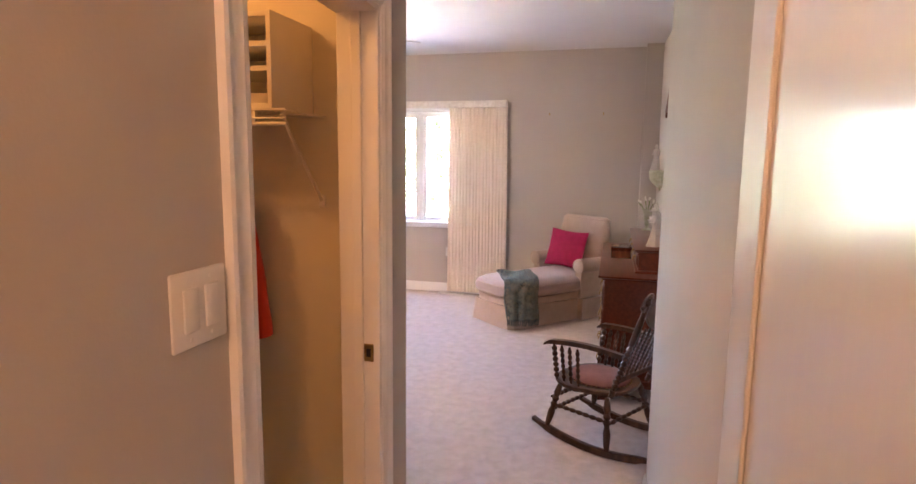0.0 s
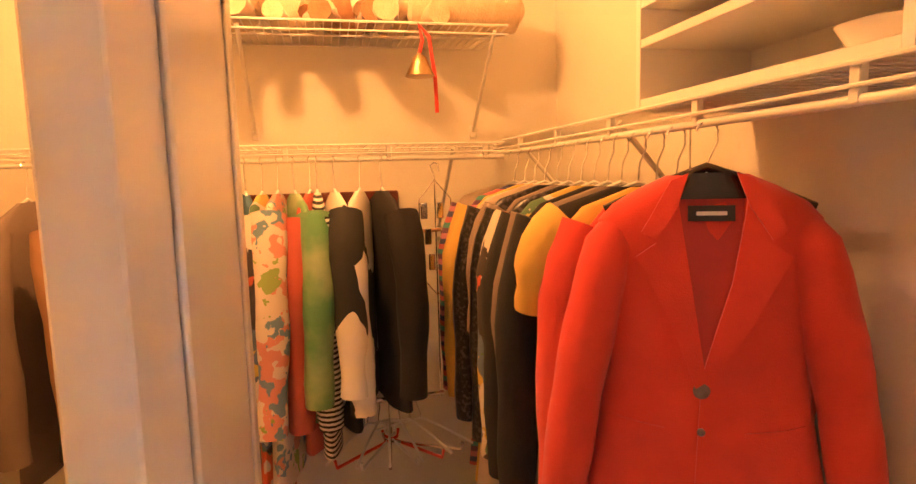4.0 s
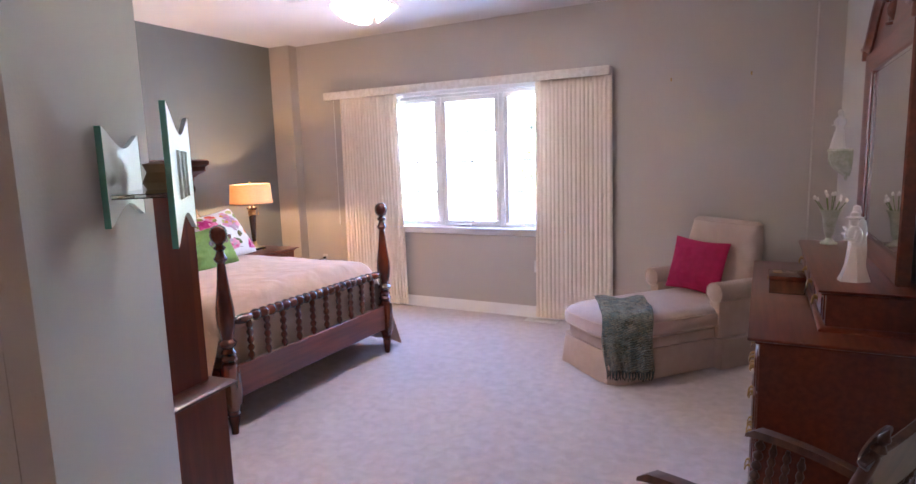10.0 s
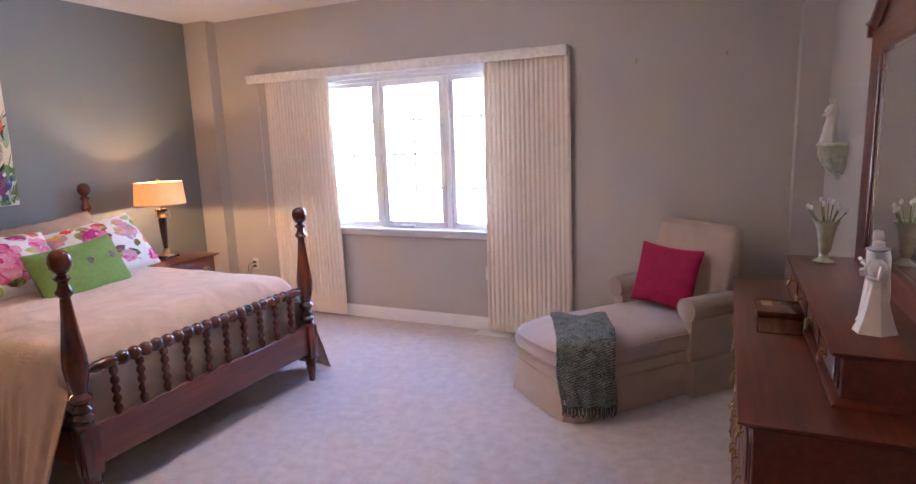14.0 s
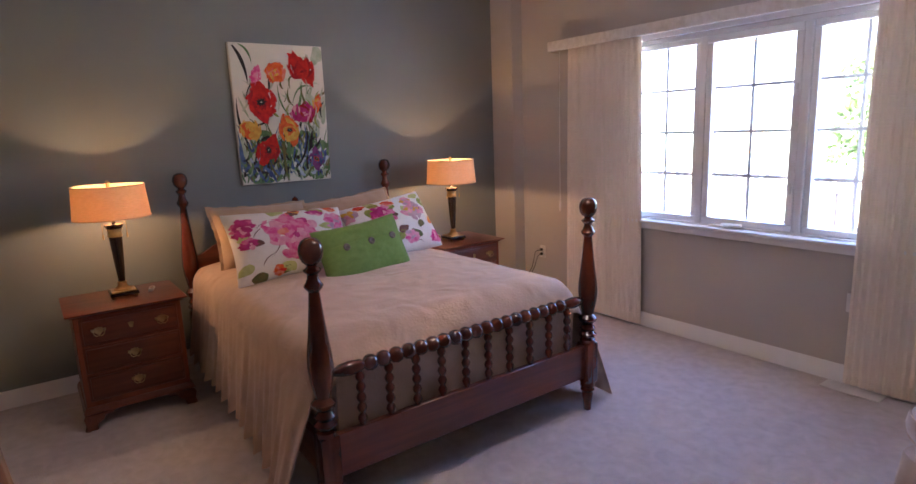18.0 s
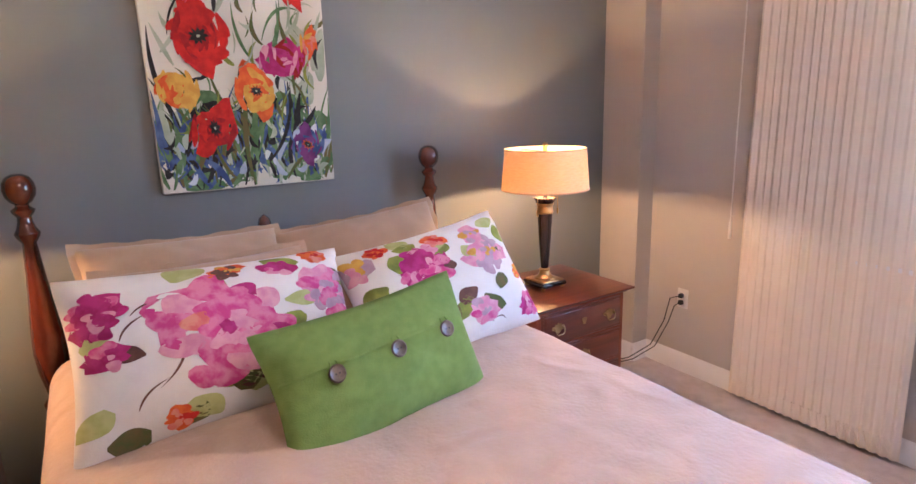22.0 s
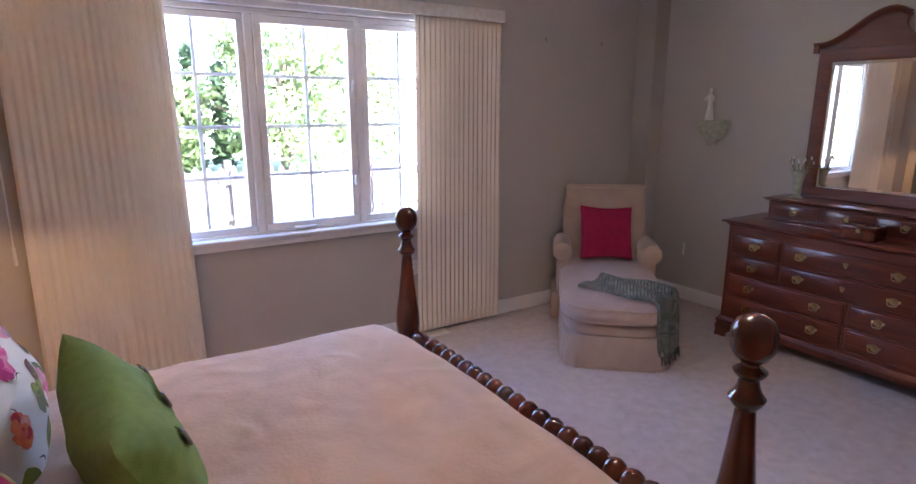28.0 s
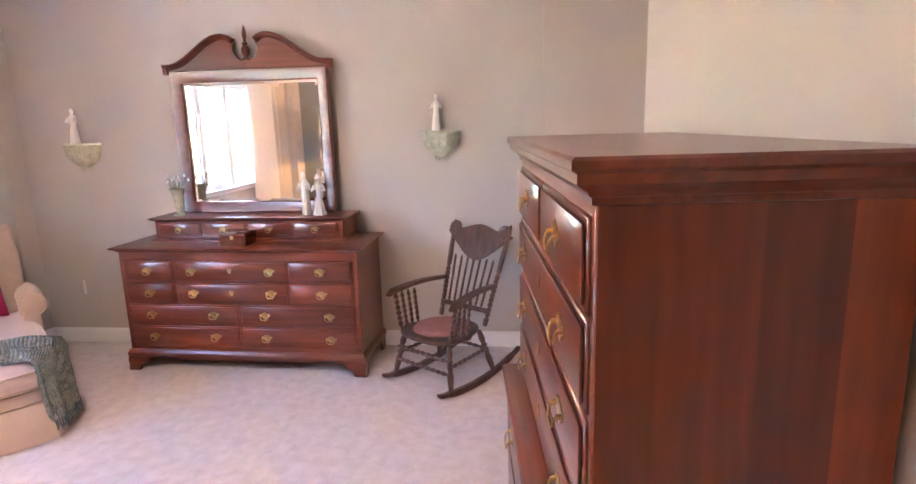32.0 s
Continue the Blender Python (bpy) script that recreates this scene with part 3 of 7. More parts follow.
structure("trim_jamb_head", prism([(XVS - 0.125, DY0 + 0.0185), (XVS + 0.006, DY0 + 0.0185), (XV + 0.006, DY1 - 0.0185), (XV - 0.125, DY1 - 0.0185)], 2, DZ - 0.018, DZ - 0.0005), M_TRIM, "white door jamb head")
structure("trim_jamb", bm, M_TRIM, "white door jamb with stop")
pl = thing("strike_plate", pose(XV - 0.030, DY1 - 0.0185, 1.0, 0, 0, 0), "worn brass strike plate let into the closet jamb", "strike plate")
bm = box(-0.016, 0.016, -0.002, 0.0, -0.028, 0.028, 0.001, 1)
part("plate", bm, M_BRASS, pl)
part("latch_hole", box(-0.007, 0.007, -0.0032, -0.002, -0.013, 0.013), M_BLACK, pl, "dark latch hole")
for z in (-0.021, 0.021):
    part("screw", turned([(0.004, 0), (0.003, 0.001)], 10, pose(0, -0.002, z, 90)), M_BRASS, pl)


def door_leaf(name, m, wide, label):
    """A flush door with a moulded panel line, knob and hinges; hinge edge at x = 0, leaf along +x."""
    d = thing(name, m, label, "door")
    part("leaf", box(0.004, wide, -0.0175, 0.0175, 0.012, 2.015, 0.002, 1), M_DOOR, d)
    for z0, z1 in ((0.18, 0.92), (1.04, 1.88)):
        for s in (-1, 1):
            b = bmesh.new()
            yy = s * 0.0175
            for x0, x1, za, zb in ((0.12, wide - 0.12, z0, z0 + 0.018), (0.12, wide - 0.12, z1 - 0.018, z1), (0.12, 0.138, z0, z1), (wide - 0.138, wide - 0.12, z0, z1)):
                add_box(b, x0, x1, min(yy, yy + s * 0.006), max(yy, yy + s * 0.006), za, zb, 0.0025, 1)
            part("panel_moulding", b, M_DOOR, d)
    for s in (-1, 1):
        part("knob", turned([(0.026, 0), (0.026, 0.006), (0.011, 0.010), (0.011, 0.032), (0.024, 0.042), (0.027, 0.052), (0.022, 0.063), (0.0, 0.067)], 18,
                            pose(wide - 0.06, s * 0.0175, 0.95, -90 * s)), M_BRASS, d, "brass door knob")
    for z in (0.25, 1.0, 1.78):
        part("hinge", turned([(0.007, 0), (0.007, 0.085), (0.004, 0.09)], 10, pose(0, 0.012, z)), M_BRASS, d, "brass butt hinge")
    return d


door_leaf("closet_door", pose(XVS - 0.200, DY0 + 0.023, 0, 0, 0, 183), 0.70, "white panelled closet door standing open into the closet")
door_leaf("bedroom_door", pose(1.352, 0.39, 0, 0, 0, 90.5), 0.82, "glossy white bedroom door folded back against the passage wall")


# ---- window ----
def muntin_grid(parent, x0, x1, z0, z1, y, cols, rows):
    for k in range(1, cols):
        x = x0 + (x1 - x0) * k / cols
        part("glazing_bar", box(x - 0.010, x + 0.010, y - 0.006, y + 0.006, z0, z1, 0.002, 1), M_TRIM, parent)
    for k in range(1, rows):
        z = z0 + (z1 - z0) * k / rows
        part("glazing_bar", box(x0, x1, y - 0.0065, y + 0.0065, z - 0.010, z + 0.010, 0.002, 1), M_TRIM, parent)


win = thing("window_1", pose(0, 0, 0), "white framed window of three grilled lights, the middle one a casement", "window", kind="structure")
WY = YN + 0.035                         # the frame sits back in the wall
YG = WY + 0.025
F = 0.03
fr = bmesh.new()
for x0, x1, z0, z1 in ((WX0, WX1, WZ0, WZ0 + F), (WX0, WX1, WZ1 - F, WZ1), (WX0, WX0 + F, WZ0 + F, WZ1 - F), (WX1 - F, WX1, WZ0 + F, WZ1 - F),
                       (-1.79, -1.74, WZ0 + F, WZ1 - F), (-1.12, -1.07, WZ0 + F, WZ1 - F)):
    add_box(fr, x0 + 0.001, x1 - 0.001, WY - 0.015, WY + 0.08, z0, z1, 0.004, 1)
part("window_frame", fr, M_TRIM, win)
lights = ((WX0 + F, -1.79, 0.042), (-1.74, -1.12, 0.050), (-1.07, WX1 - F, 0.042))
for x0, x1, w in lights:
    z0, z1 = WZ0 + F, WZ1 - F
    b = bmesh.new()
    for a0, a1, c0, c1 in ((x0, x1, z0, z0 + w), (x0, x1, z1 - w, z1), (x0, x0 + w, z0 + w, z1 - w), (x1 - w, x1, z0 + w, z1 - w)):
        add_box(b, a0 + 0.002, a1 - 0.002, WY - 0.002 - (0.012 if w > 0.045 else 0.0), WY + 0.058, c0 + 0.001, c1 - 0.001, 0.005, 1)
    sash = part("sash", b, M_TRIM, win)
    pane = part("pane", box(x0 + w - 0.004, x1 - w + 0.004, YG - 0.012, YG - 0.008, z0 + w - 0.004, z1 - w + 0.004), M_PANE, sash)
    pane.visible_shadow = False
    pane.parent = win
    muntin_grid(win, x0 + w, x1 - w, z0 + w, z1 - w, YG + 0.004, 2, 4)
b = bmesh.new()
add_box(b, WX0 - 0.07, WX1 + 0.07, YN - 0.060, WY - 0.016, WZ0 - 0.004, WZ0 + 0.018, 0.006, 2)
add_box(b, WX0 - 0.05, WX1 + 0.05, YN - 0.028, YN - 0.0005, WZ0 - 0.052, WZ0 - 0.004, 0.005, 2)
part("window_sill", b, M_TRIM, win)
b = bmesh.new()
for x0, x1, z0, z1 in ((WX0 - 0.085, WX0, WZ0 + 0.018, WZ1 + 0.085), (WX1, WX1 + 0.085, WZ0 + 0.018, WZ1 + 0.085), (WX0, WX1, WZ1, WZ1 + 0.085)):
    add_box(b, x0, x1, YN - 0.030, YN - 0.0005, z0, z1, 0.005, 2)
part("window_casing", b, M_TRIM, win)
crank = part("crank_housing", box(-1.57, -1.43, WY - 0.050, WY - 0.0145, WZ0 + 0.028, WZ0 + 0.050, 0.006, 2), M_PLASTIC, win, "white window crank")
part("crank_handle", bar([(-1.45, WY - 0.052, WZ0 + 0.046), (-1.52, WY - 0.060, WZ0 + 0.040), (-1.56, WY - 0.062, WZ0 + 0.038)], 0.006), M_PLASTIC, crank)
for z in (1.15, 1.75):
    part("sash_lock", box(-1.150, -1.132, WY - 0.034, WY - 0.0145, z - 0.035, z + 0.035, 0.004, 1), M_PLASTIC, win)


# ---- window dressing ----
def pleated(x0, x1, y, z0, z1, pleats, depth, lean=0.0, seed=0):
    """A pleated hanging cloth with fine fold lines."""
    nu = pleats * 8

    def fn(u, v):
        w = u * pleats
        fold = 0.5 + 0.5 * math.cos(w * 6.2832 + 0.35 * math.sin(w * 1.7 + seed))
        x = x0 + (x1 - x0) * u + lean * (1 - v) * (u - 0.3)
        d = depth * (fold - 0.5) * (0.9 + 0.2 * smooth_noise(u * 9, v, seed)) + 0.008 * smooth_noise(u * 3, v * 1.5, seed + 4)
        return (x, y + d, z0 + (z1 - z0) * v)

    return sheet(nu, 14, fn, 0.0016)


for nm, x0, x1, pl_n, ln, sd in (("curtain", -2.93, -2.205, 19, 0.06, 1), ("curtain", -0.725, -0.035, 18, 0.03, 5)):
    cu = thing(nm, pose(0, 0, 0), "cream pleated floor-length curtain drawn to the side of the window", "curtain", "window curtains")
    part("cloth", pleated(x0, x1, 7.110, 0.030, 2.215, pl_n, 0.016, ln, sd), M_CURTAIN, cu)
    part("hem", pleated(x0, x1, 7.108, 0.028, 0.11, pl_n, 0.017, ln, sd), M_CURTAIN, cu)
va = thing("valance", pose(0, 0, 0), "cream fabric-covered window valance with brass-edged ends", "valance")
part("board", box(-3.10, -0.045, 7.050, 7.070, 2.195, 2.275, 0.008, 2), M_VALANCE, va)
part("top", box(-3.10, -0.045, 7.071, YN - 0.002, 2.258, 2.274, 0.004, 1), M_VALANCE, va)
for x in (-3.10, -0.060):
    part("end_return", box(x, x + 0.015, 7.071, YN - 0.002, 2.195, 2.257, 0.003, 1), M_VALANCE, va)
part("brass_track", box(-3.06, -0.08, 7.085, 7.125, 2.222, 2.240, 0.003, 1), M_BRASS, va, "brass curtain track under the valance")
wd = thing("curtain_wand", pose(-2.985, 7.078, 0), "thin white curtain draw wand", "curtain wand")
part("rod", bar([(0, 0, 2.19), (0.002, -0.004, 1.4), (0, 0, 0.95)], 0.004), M_PLASTIC, wd)
part("grip", bar([(0, 0, 0.95), (0, 0, 0.86)], 0.008), M_PLASTIC, wd)


# ---- wall plates, hooks, vent ----
def wall_plate(name, m, label, kind):
    """Origin at the wall, front towards -y."""
    t = thing(name, m, label, name.replace("_", " "), "outlets" if kind == "outlet" else "")
    if kind == "outlet":
        part("cover", box(-0.035, 0.035, -0.006, -0.0005, -0.057, 0.057, 0.003, 2), M_PLASTIC, t)
        for z in (-0.022, 0.022):
            s = part("socket", box(-0.017, 0.017, -0.0085, -0.006, z - 0.014, z + 0.014, 0.004, 2), M_PLASTIC, t)
            for x in (-0.006, 0.006):
                part("slot", box(x - 0.001, x + 0.001, -0.0092, -0.0085, z - 0.004, z + 0.005), M_BLACK, s)
    else:
        part("cover", box(-0.062, 0.062, -0.007, -0.0005, -0.060, 0.060, 0.004, 2), M_PLASTIC, t)
        for x in (-0.024, 0.024):
            r = part("rocker", box(x - 0.0165, x + 0.0165, -0.012, -0.007, -0.034, 0.034, 0.003, 2), M_PLASTIC, t)
            for z in (-0.046, 0.046):
                part("screw", turned([(0.003, 0), (0.003, 0.0008)], 8, pose(x, -0.007, z, 90)), M_PLASTIC, t)
    return t


wall_plate("outlet", pose(-3.30, YN, 0.44), "white duplex wall outlet with two cords plugged in", "outlet")
wall_plate("outlet", pose(-0.735, YN, 0.50), "white duplex wall outlet beneath the window", "outlet")
wall_plate("outlet", pose(east_x(6.69), 6.69, 0.44, 0, 0, 90), "white duplex wall outlet on the dresser wall", "outlet")
wall_plate("light_switch", pose(XVS, 1.160, 1.362, 0, 0, 90), "white double rocker light switch beside the closet door", "switch")
for k, x in enumerate((0.432, 1.021)):
    h = thing("picture_hook", pose(x, YN, 2.122), "small brass picture hook on the bare wall", "picture hook", "picture hooks")
    part("backplate", box(-0.006, 0.006, -0.003, -0.0005, -0.012, 0.016, 0.001, 1), M_BRASS, h)
    part("hook", bar([(0, -0.003, 0.006), (0, -0.010, -0.006), (0, -0.014, -0.014), (0, -0.018, -0.010), (0, -0.018, -0.004)], 0.002, 6), M_BRASS, h)
ve = thing("floor_vent", pose(-0.67, 7.085, 0), "white louvred floor register in the carpet", "floor vent")
part("frame", box(-0.155, 0.155, -0.06, 0.06, 0.0005, 0.008, 0.003, 1), M_PLASTIC, ve)
for k in range(12):
    part("slat", box(-0.13 + k * 0.0225, -0.117 + k * 0.0225, -0.040, 0.040, 0.008, 0.0105), M_PLASTIC, ve)


# ---- ceiling fan ----
FZ = ZC - 0.09
fan = thing("ceiling_fan", pose(-1.04, 5.0, 0.09), "ceiling fan with pale blades and four lit frosted glass shades", "ceiling fan")
part("canopy", turned([(0.0, FZ - 0.001), (0.075, FZ - 0.002), (0.075, FZ - 0.02), (0.05, FZ - 0.05), (0.018, FZ - 0.06), (0.018, FZ - 0.10), (0.016, FZ - 0.12)][::-1], 24), M_BRASS, fan)
part("motor", turned([(0.03, 2.45), (0.09, 2.465), (0.125, 2.495), (0.13, 2.55), (0.115, 2.60), (0.06, 2.62), (0.016, 2.625)], 28), M_TRIM, fan, "white motor housing")
for k in range(5):
    a = 34 + 72 * k
    bl = part("blade", prism([(0.16, -0.045), (0.30, -0.058), (0.58, -0.066), (0.64, -0.05), (0.66, 0.0), (0.64, 0.05), (0.58, 0.066), (0.30, 0.058), (0.16, 0.045)], 2, -0.004, 0.004), M_DOOR, fan, "pale flat fan blade")
    bl.matrix_local = pose(0, 0, 2.505, 0, 0, a) @ pose(0, 0, 0, 11)
    ir = part("blade_iron", box(0.10, 0.20, -0.018, 0.018, -0.010, -0.004, 0.002, 1), M_BRASS, fan)
    ir.matrix_local = pose(0, 0, 2.505, 0, 0, a) @ pose(0, 0, 0, 11)
part("light_hub", turned([(0.0, 2.375), (0.03, 2.38), (0.05, 2.41), (0.05, 2.445), (0.03, 2.45)], 20), M_BRASS, fan)
for k in range(4):
    a = radians(45 + 90 * k)
    sh = part("glass_shade", turned([(0.028, 0), (0.036, -0.012), (0.048, -0.045), (0.066, -0.085), (0.074, -0.105), (0.070, -0.105), (0.044, -0.045), (0.032, -0.012), (0.022, -0.002)][::-1], 20), M_BULBGLASS, fan, "lit frosted glass bell shade")
    sh.matrix_local = pose(0.075 * math.cos(a), 0.075 * math.sin(a), 2.405, 0, 0, math.degrees(a)) @ pose(0, 0, 0, 0, -38, 0)


# ---- bed ----
BX0, BX1, BY0, BY1 = -3.69, -1.518, 4.205, 5.76
bed = thing("bed", pose(0, 0, 0), "dark glossy four-post bed with spool-turned footboard", "bed")

FOOT_POST = [(0.016, 0.0), (0.021, 0.004), (0.024, 0.05), (0.033, 0.10), (0.027, 0.112), (0.040, 0.125), (0.030, 0.140), (0.042, 0.15),
             (0.042, 0.152), (0.042, 0.42), (0.042, 0.422), (0.030, 0.430), (0.046, 0.445), (0.048, 0.455), (0.032, 0.472), (0.043, 0.488), (0.030, 0.505), (0.028, 0.512),
             (0.047, 0.530), (0.050, 0.545), (0.030, 0.565), (0.034, 0.580), (0.048, 0.640), (0.052, 0.690), (0.049, 0.740), (0.038, 0.82), (0.029, 0.90),
             (0.023, 0.965), (0.021, 0.985), (0.034, 1.000), (0.038, 1.010), (0.028, 1.024), (0.022, 1.040), (0.021, 1.052), (0.033, 1.064), (0.035, 1.070), (0.020, 1.082),
             (0.020, 1.088), (0.033, 1.098), (0.044, 1.116), (0.048, 1.138), (0.045, 1.160), (0.035, 1.178), (0.018, 1.188), (0.0, 1.190)]
HEAD_POST = [(r, z if z < 0.5 else 0.5 + (z - 0.5) * 1.324) for r, z in FOOT_POST[:-9]]
HEAD_POST += [(r, HEAD_POST[-1][1] + (z - FOOT_POST[-10][1])) for r, z in FOOT_POST[-9:]]
FOOT_POST = [(r, z if z < 0.5 else 0.5 + (z - 0.5) * 1.031) for r, z in FOOT_POST]
for nm, x, y, prof in (("foot_post", BX1, BY0, FOOT_POST), ("foot_post", BX1, BY1, FOOT_POST), ("head_post", BX0, BY0, HEAD_POST), ("head_post", BX0, BY1, HEAD_POST)):
    part(nm, turned(prof, 28, pose(x, y, 0)), M_POST, bed, "dark turned bed post with ball finial")
    part("post_block", box(x - 0.041, x + 0.041, y - 0.041, y + 0.041, 0.175, 0.405, 0.006, 2), M_POST, bed)
# foot rail and spindles
m, ln = along((BX1, BY0 + 0.02, 0.655), (BX1, BY1 - 0.02, 0.655))
L = BY1 - BY0 - 0.04
prof = [(0.012, 0), (0.016, 0.03), (0.026, 0.06), (0.031, 0.10), (0.026, 0.15), (0.017, 0.165)]
n_b = 19
step = (L - 0.33) / n_b
for k in range(n_b):
    z = 0.165 + k * step
    prof += [(0.017, z), (0.031, z + 0.2 * step), (0.036, z + 0.5 * step), (0.031, z + 0.8 * step), (0.017, z + 0.98 * step)]
prof += [(0.017, L - 0.165), (0.026, L - 0.15), (0.031, L - 0.10), (0.026, L - 0.06), (0.016, L - 0.03), (0.012, L)]
part("top_rail", turned(prof, 18, m), M_POST, bed, "spool-turned top rail")
part("foot_board", prism([(BY0 + 0.03, 0.205), (BY1 - 0.03, 0.205), (BY1 - 0.03, 0.395), (BY0 + 0.03, 0.395)], 0, BX1 - 0.016, BX1 + 0.016, 0.004), M_WOODY, bed, "dark plain footboard rail")
spin = turned(spool(0.255, 5, 0.011, 0.021, 0.012), 14)
first = part("spindle", spin, M_POST, bed)
first.matrix_local = pose(BX1, BY0 + 0.165, 0.388)
for k in range(1, 10):
    part_of("spindle", first.data, bed, pose(BX1, BY0 + 0.165 + k * (L - 0.29) / 9.0, 0.388))
for y in (BY0, BY1):
    part("side_rail", box(BX0 + 0.03, BX1 - 0.03, y - 0.014, y + 0.014, 0.20, 0.37, 0.004, 1), M_WOODH, bed)
# headboard with arched top and centre finial
arch = [(BY0 + 0.03, 0.35), (BY1 - 0.03, 0.35)]
for k in range(25):
    f = k / 24
    y = BY1 - 0.03 + (BY0 - BY1 + 0.06) * f
    s = abs(f - 0.5) * 2
    arch.append((y, 0.80 + 0.24 * (1 - s) ** 0.8 * (1 if s < 0.85 else (1 - s) / 0.15)))
part("headboard", prism(arch, 0, BX0 - 0.013, BX0 + 0.013, 0.004), M_WOODY, bed, "dark arched headboard")
part("finial", turned([(0.02, 1.02), (0.024, 1.04), (0.012, 1.055), (0.02, 1.08), (0.027, 1.105), (0.020, 1.13), (0.0, 1.145)], 18, pose(BX0, (BY0 + BY1) / 2, 0)), M_POST, bed)
part("bed_base", box(BX0 + 0.05, BX1 - 0.05, BY0 + 0.03, BY1 - 0.03, 0.24, 0.40, 0.01, 1), M_SHAM, bed, "beige box spring")

single("mattress", box(BX0 + 0.045, BX1 - 0.06, BY0 + 0.045, BY1 - 0.045, 0.402, 0.60, 0.05, 3), M_PRINT, pose(0, 0, 0), "thick mattress under the duvet", "mattress")


# duvet: domed top, rounded shoulders, hanging pleated sides
def duvet_fn(u, v):
    """u runs head to foot, v across, both 0..1."""
    xh, xf = BX0 + 0.10, BX1 - 0.033
    half = (BY1 - BY0) / 2
    cy = (BY0 + BY1) / 2
    s = (v - 0.5) * 2                       # -1..1 over the whole cloth
    top = 0.778
    a = abs(s)
    flat = half - 0.075
    drop = 0.60
    x = xh + (xf - xh) * u
    if a < 0.56:
        y = a / 0.56 * flat
        z = top - 0.035 * (y / flat) ** 4
        out = 0.0
    elif a < 0.70:
        t = (a - 0.56) / 0.14 * math.pi / 2
        y = flat + 0.095 * math.sin(t)
        z = top - 0.035 - 0.12 * (1 - math.cos(t))
        out = 0.0
    else:
        f = (a - 0.70) / 0.30
        fold = 0.6 * math.sin(x * 74 + 2.2 * math.sin(x * 9)) + 0.5 * math.sin(x * 41 + 1.0 + 2 * f)
        y = flat + 0.095 + f * (0.045 + 0.05 * u) + 0.022 * f * fold + (0.13 * f * max(0.0, (u - 0.80) / 0.20))
        z = top - 0.155 - f * (0.445 + 0.14 * u + 0.015 * fold)
        if u < 0.30:
            y += 0.02 * f
    if u > 0.91:
        z -= 0.160 * ((u - 0.91) / 0.09) ** 2.2 * (1 if a < 0.70 else 0.2)
    z += 0.008 * smooth_noise(x * 4, y * (1 if s > 0 else -1) * 4, 0, 1.3) + 0.003 * smooth_noise(x * 15, s * 12, 3)
    return (x, cy + (y if s > 0 else -y), z)


du = thing("duvet", pose(0, 0, 0), "beige faux-suede duvet cover with gathered sides hanging off the bed", "duvet")
part("cover", sheet(190, 96, duvet_fn, 0.006), M_SUEDE, du)


def foot_drop(u, v):
    y = BY0 + 0.075 + (BY1 - BY0 - 0.15) * u
    f = v
    fold = math.sin(u * 60) * 0.5 + math.sin(u * 33 + 1) * 0.5
    return (BX1 - 0.040 - 0.010 * math.sin(f * 3.1) + 0.006 * fold * f, y, 0.612 - 0.37 * f)


part("foot_drop", sheet(60, 12, foot_drop, 0.005), M_SUEDE, du)


# ---- pillows ----
def pillow_surf(w, h, t, puff=0.52, seed=0):
    """Both faces of a cushion: surf(u, v, lift) for the front (lift >= 0) and back (side = -1)."""
    def surf(u, v, lift=0.0, side=1):
        a, b = 2 * u - 1, 2 * v - 1
        body = max(0.0, (1 - abs(a) ** 2.4) * (1 - abs(b) ** 2.4)) ** puff
        pinch = 1 - 0.055 * (1 - abs(b) ** 2) * 0 - 0.08 * (1 - b * b) * abs(a) ** 3
        pinch2 = 1 - 0.10 * (1 - a * a) * abs(b) ** 3
        z = side * (t / 2 * body + lift) + (0.012 * smooth_noise(u * 4, v * 4, seed) + 0.006 * smooth_noise(u * 11, v * 11, seed + 3)) * body
        tuck = 1 - 0.025 * (a * b) ** 8
        return (a * w / 2 * pinch * tuck, b * h / 2 * pinch2 * tuck, z)
    return surf


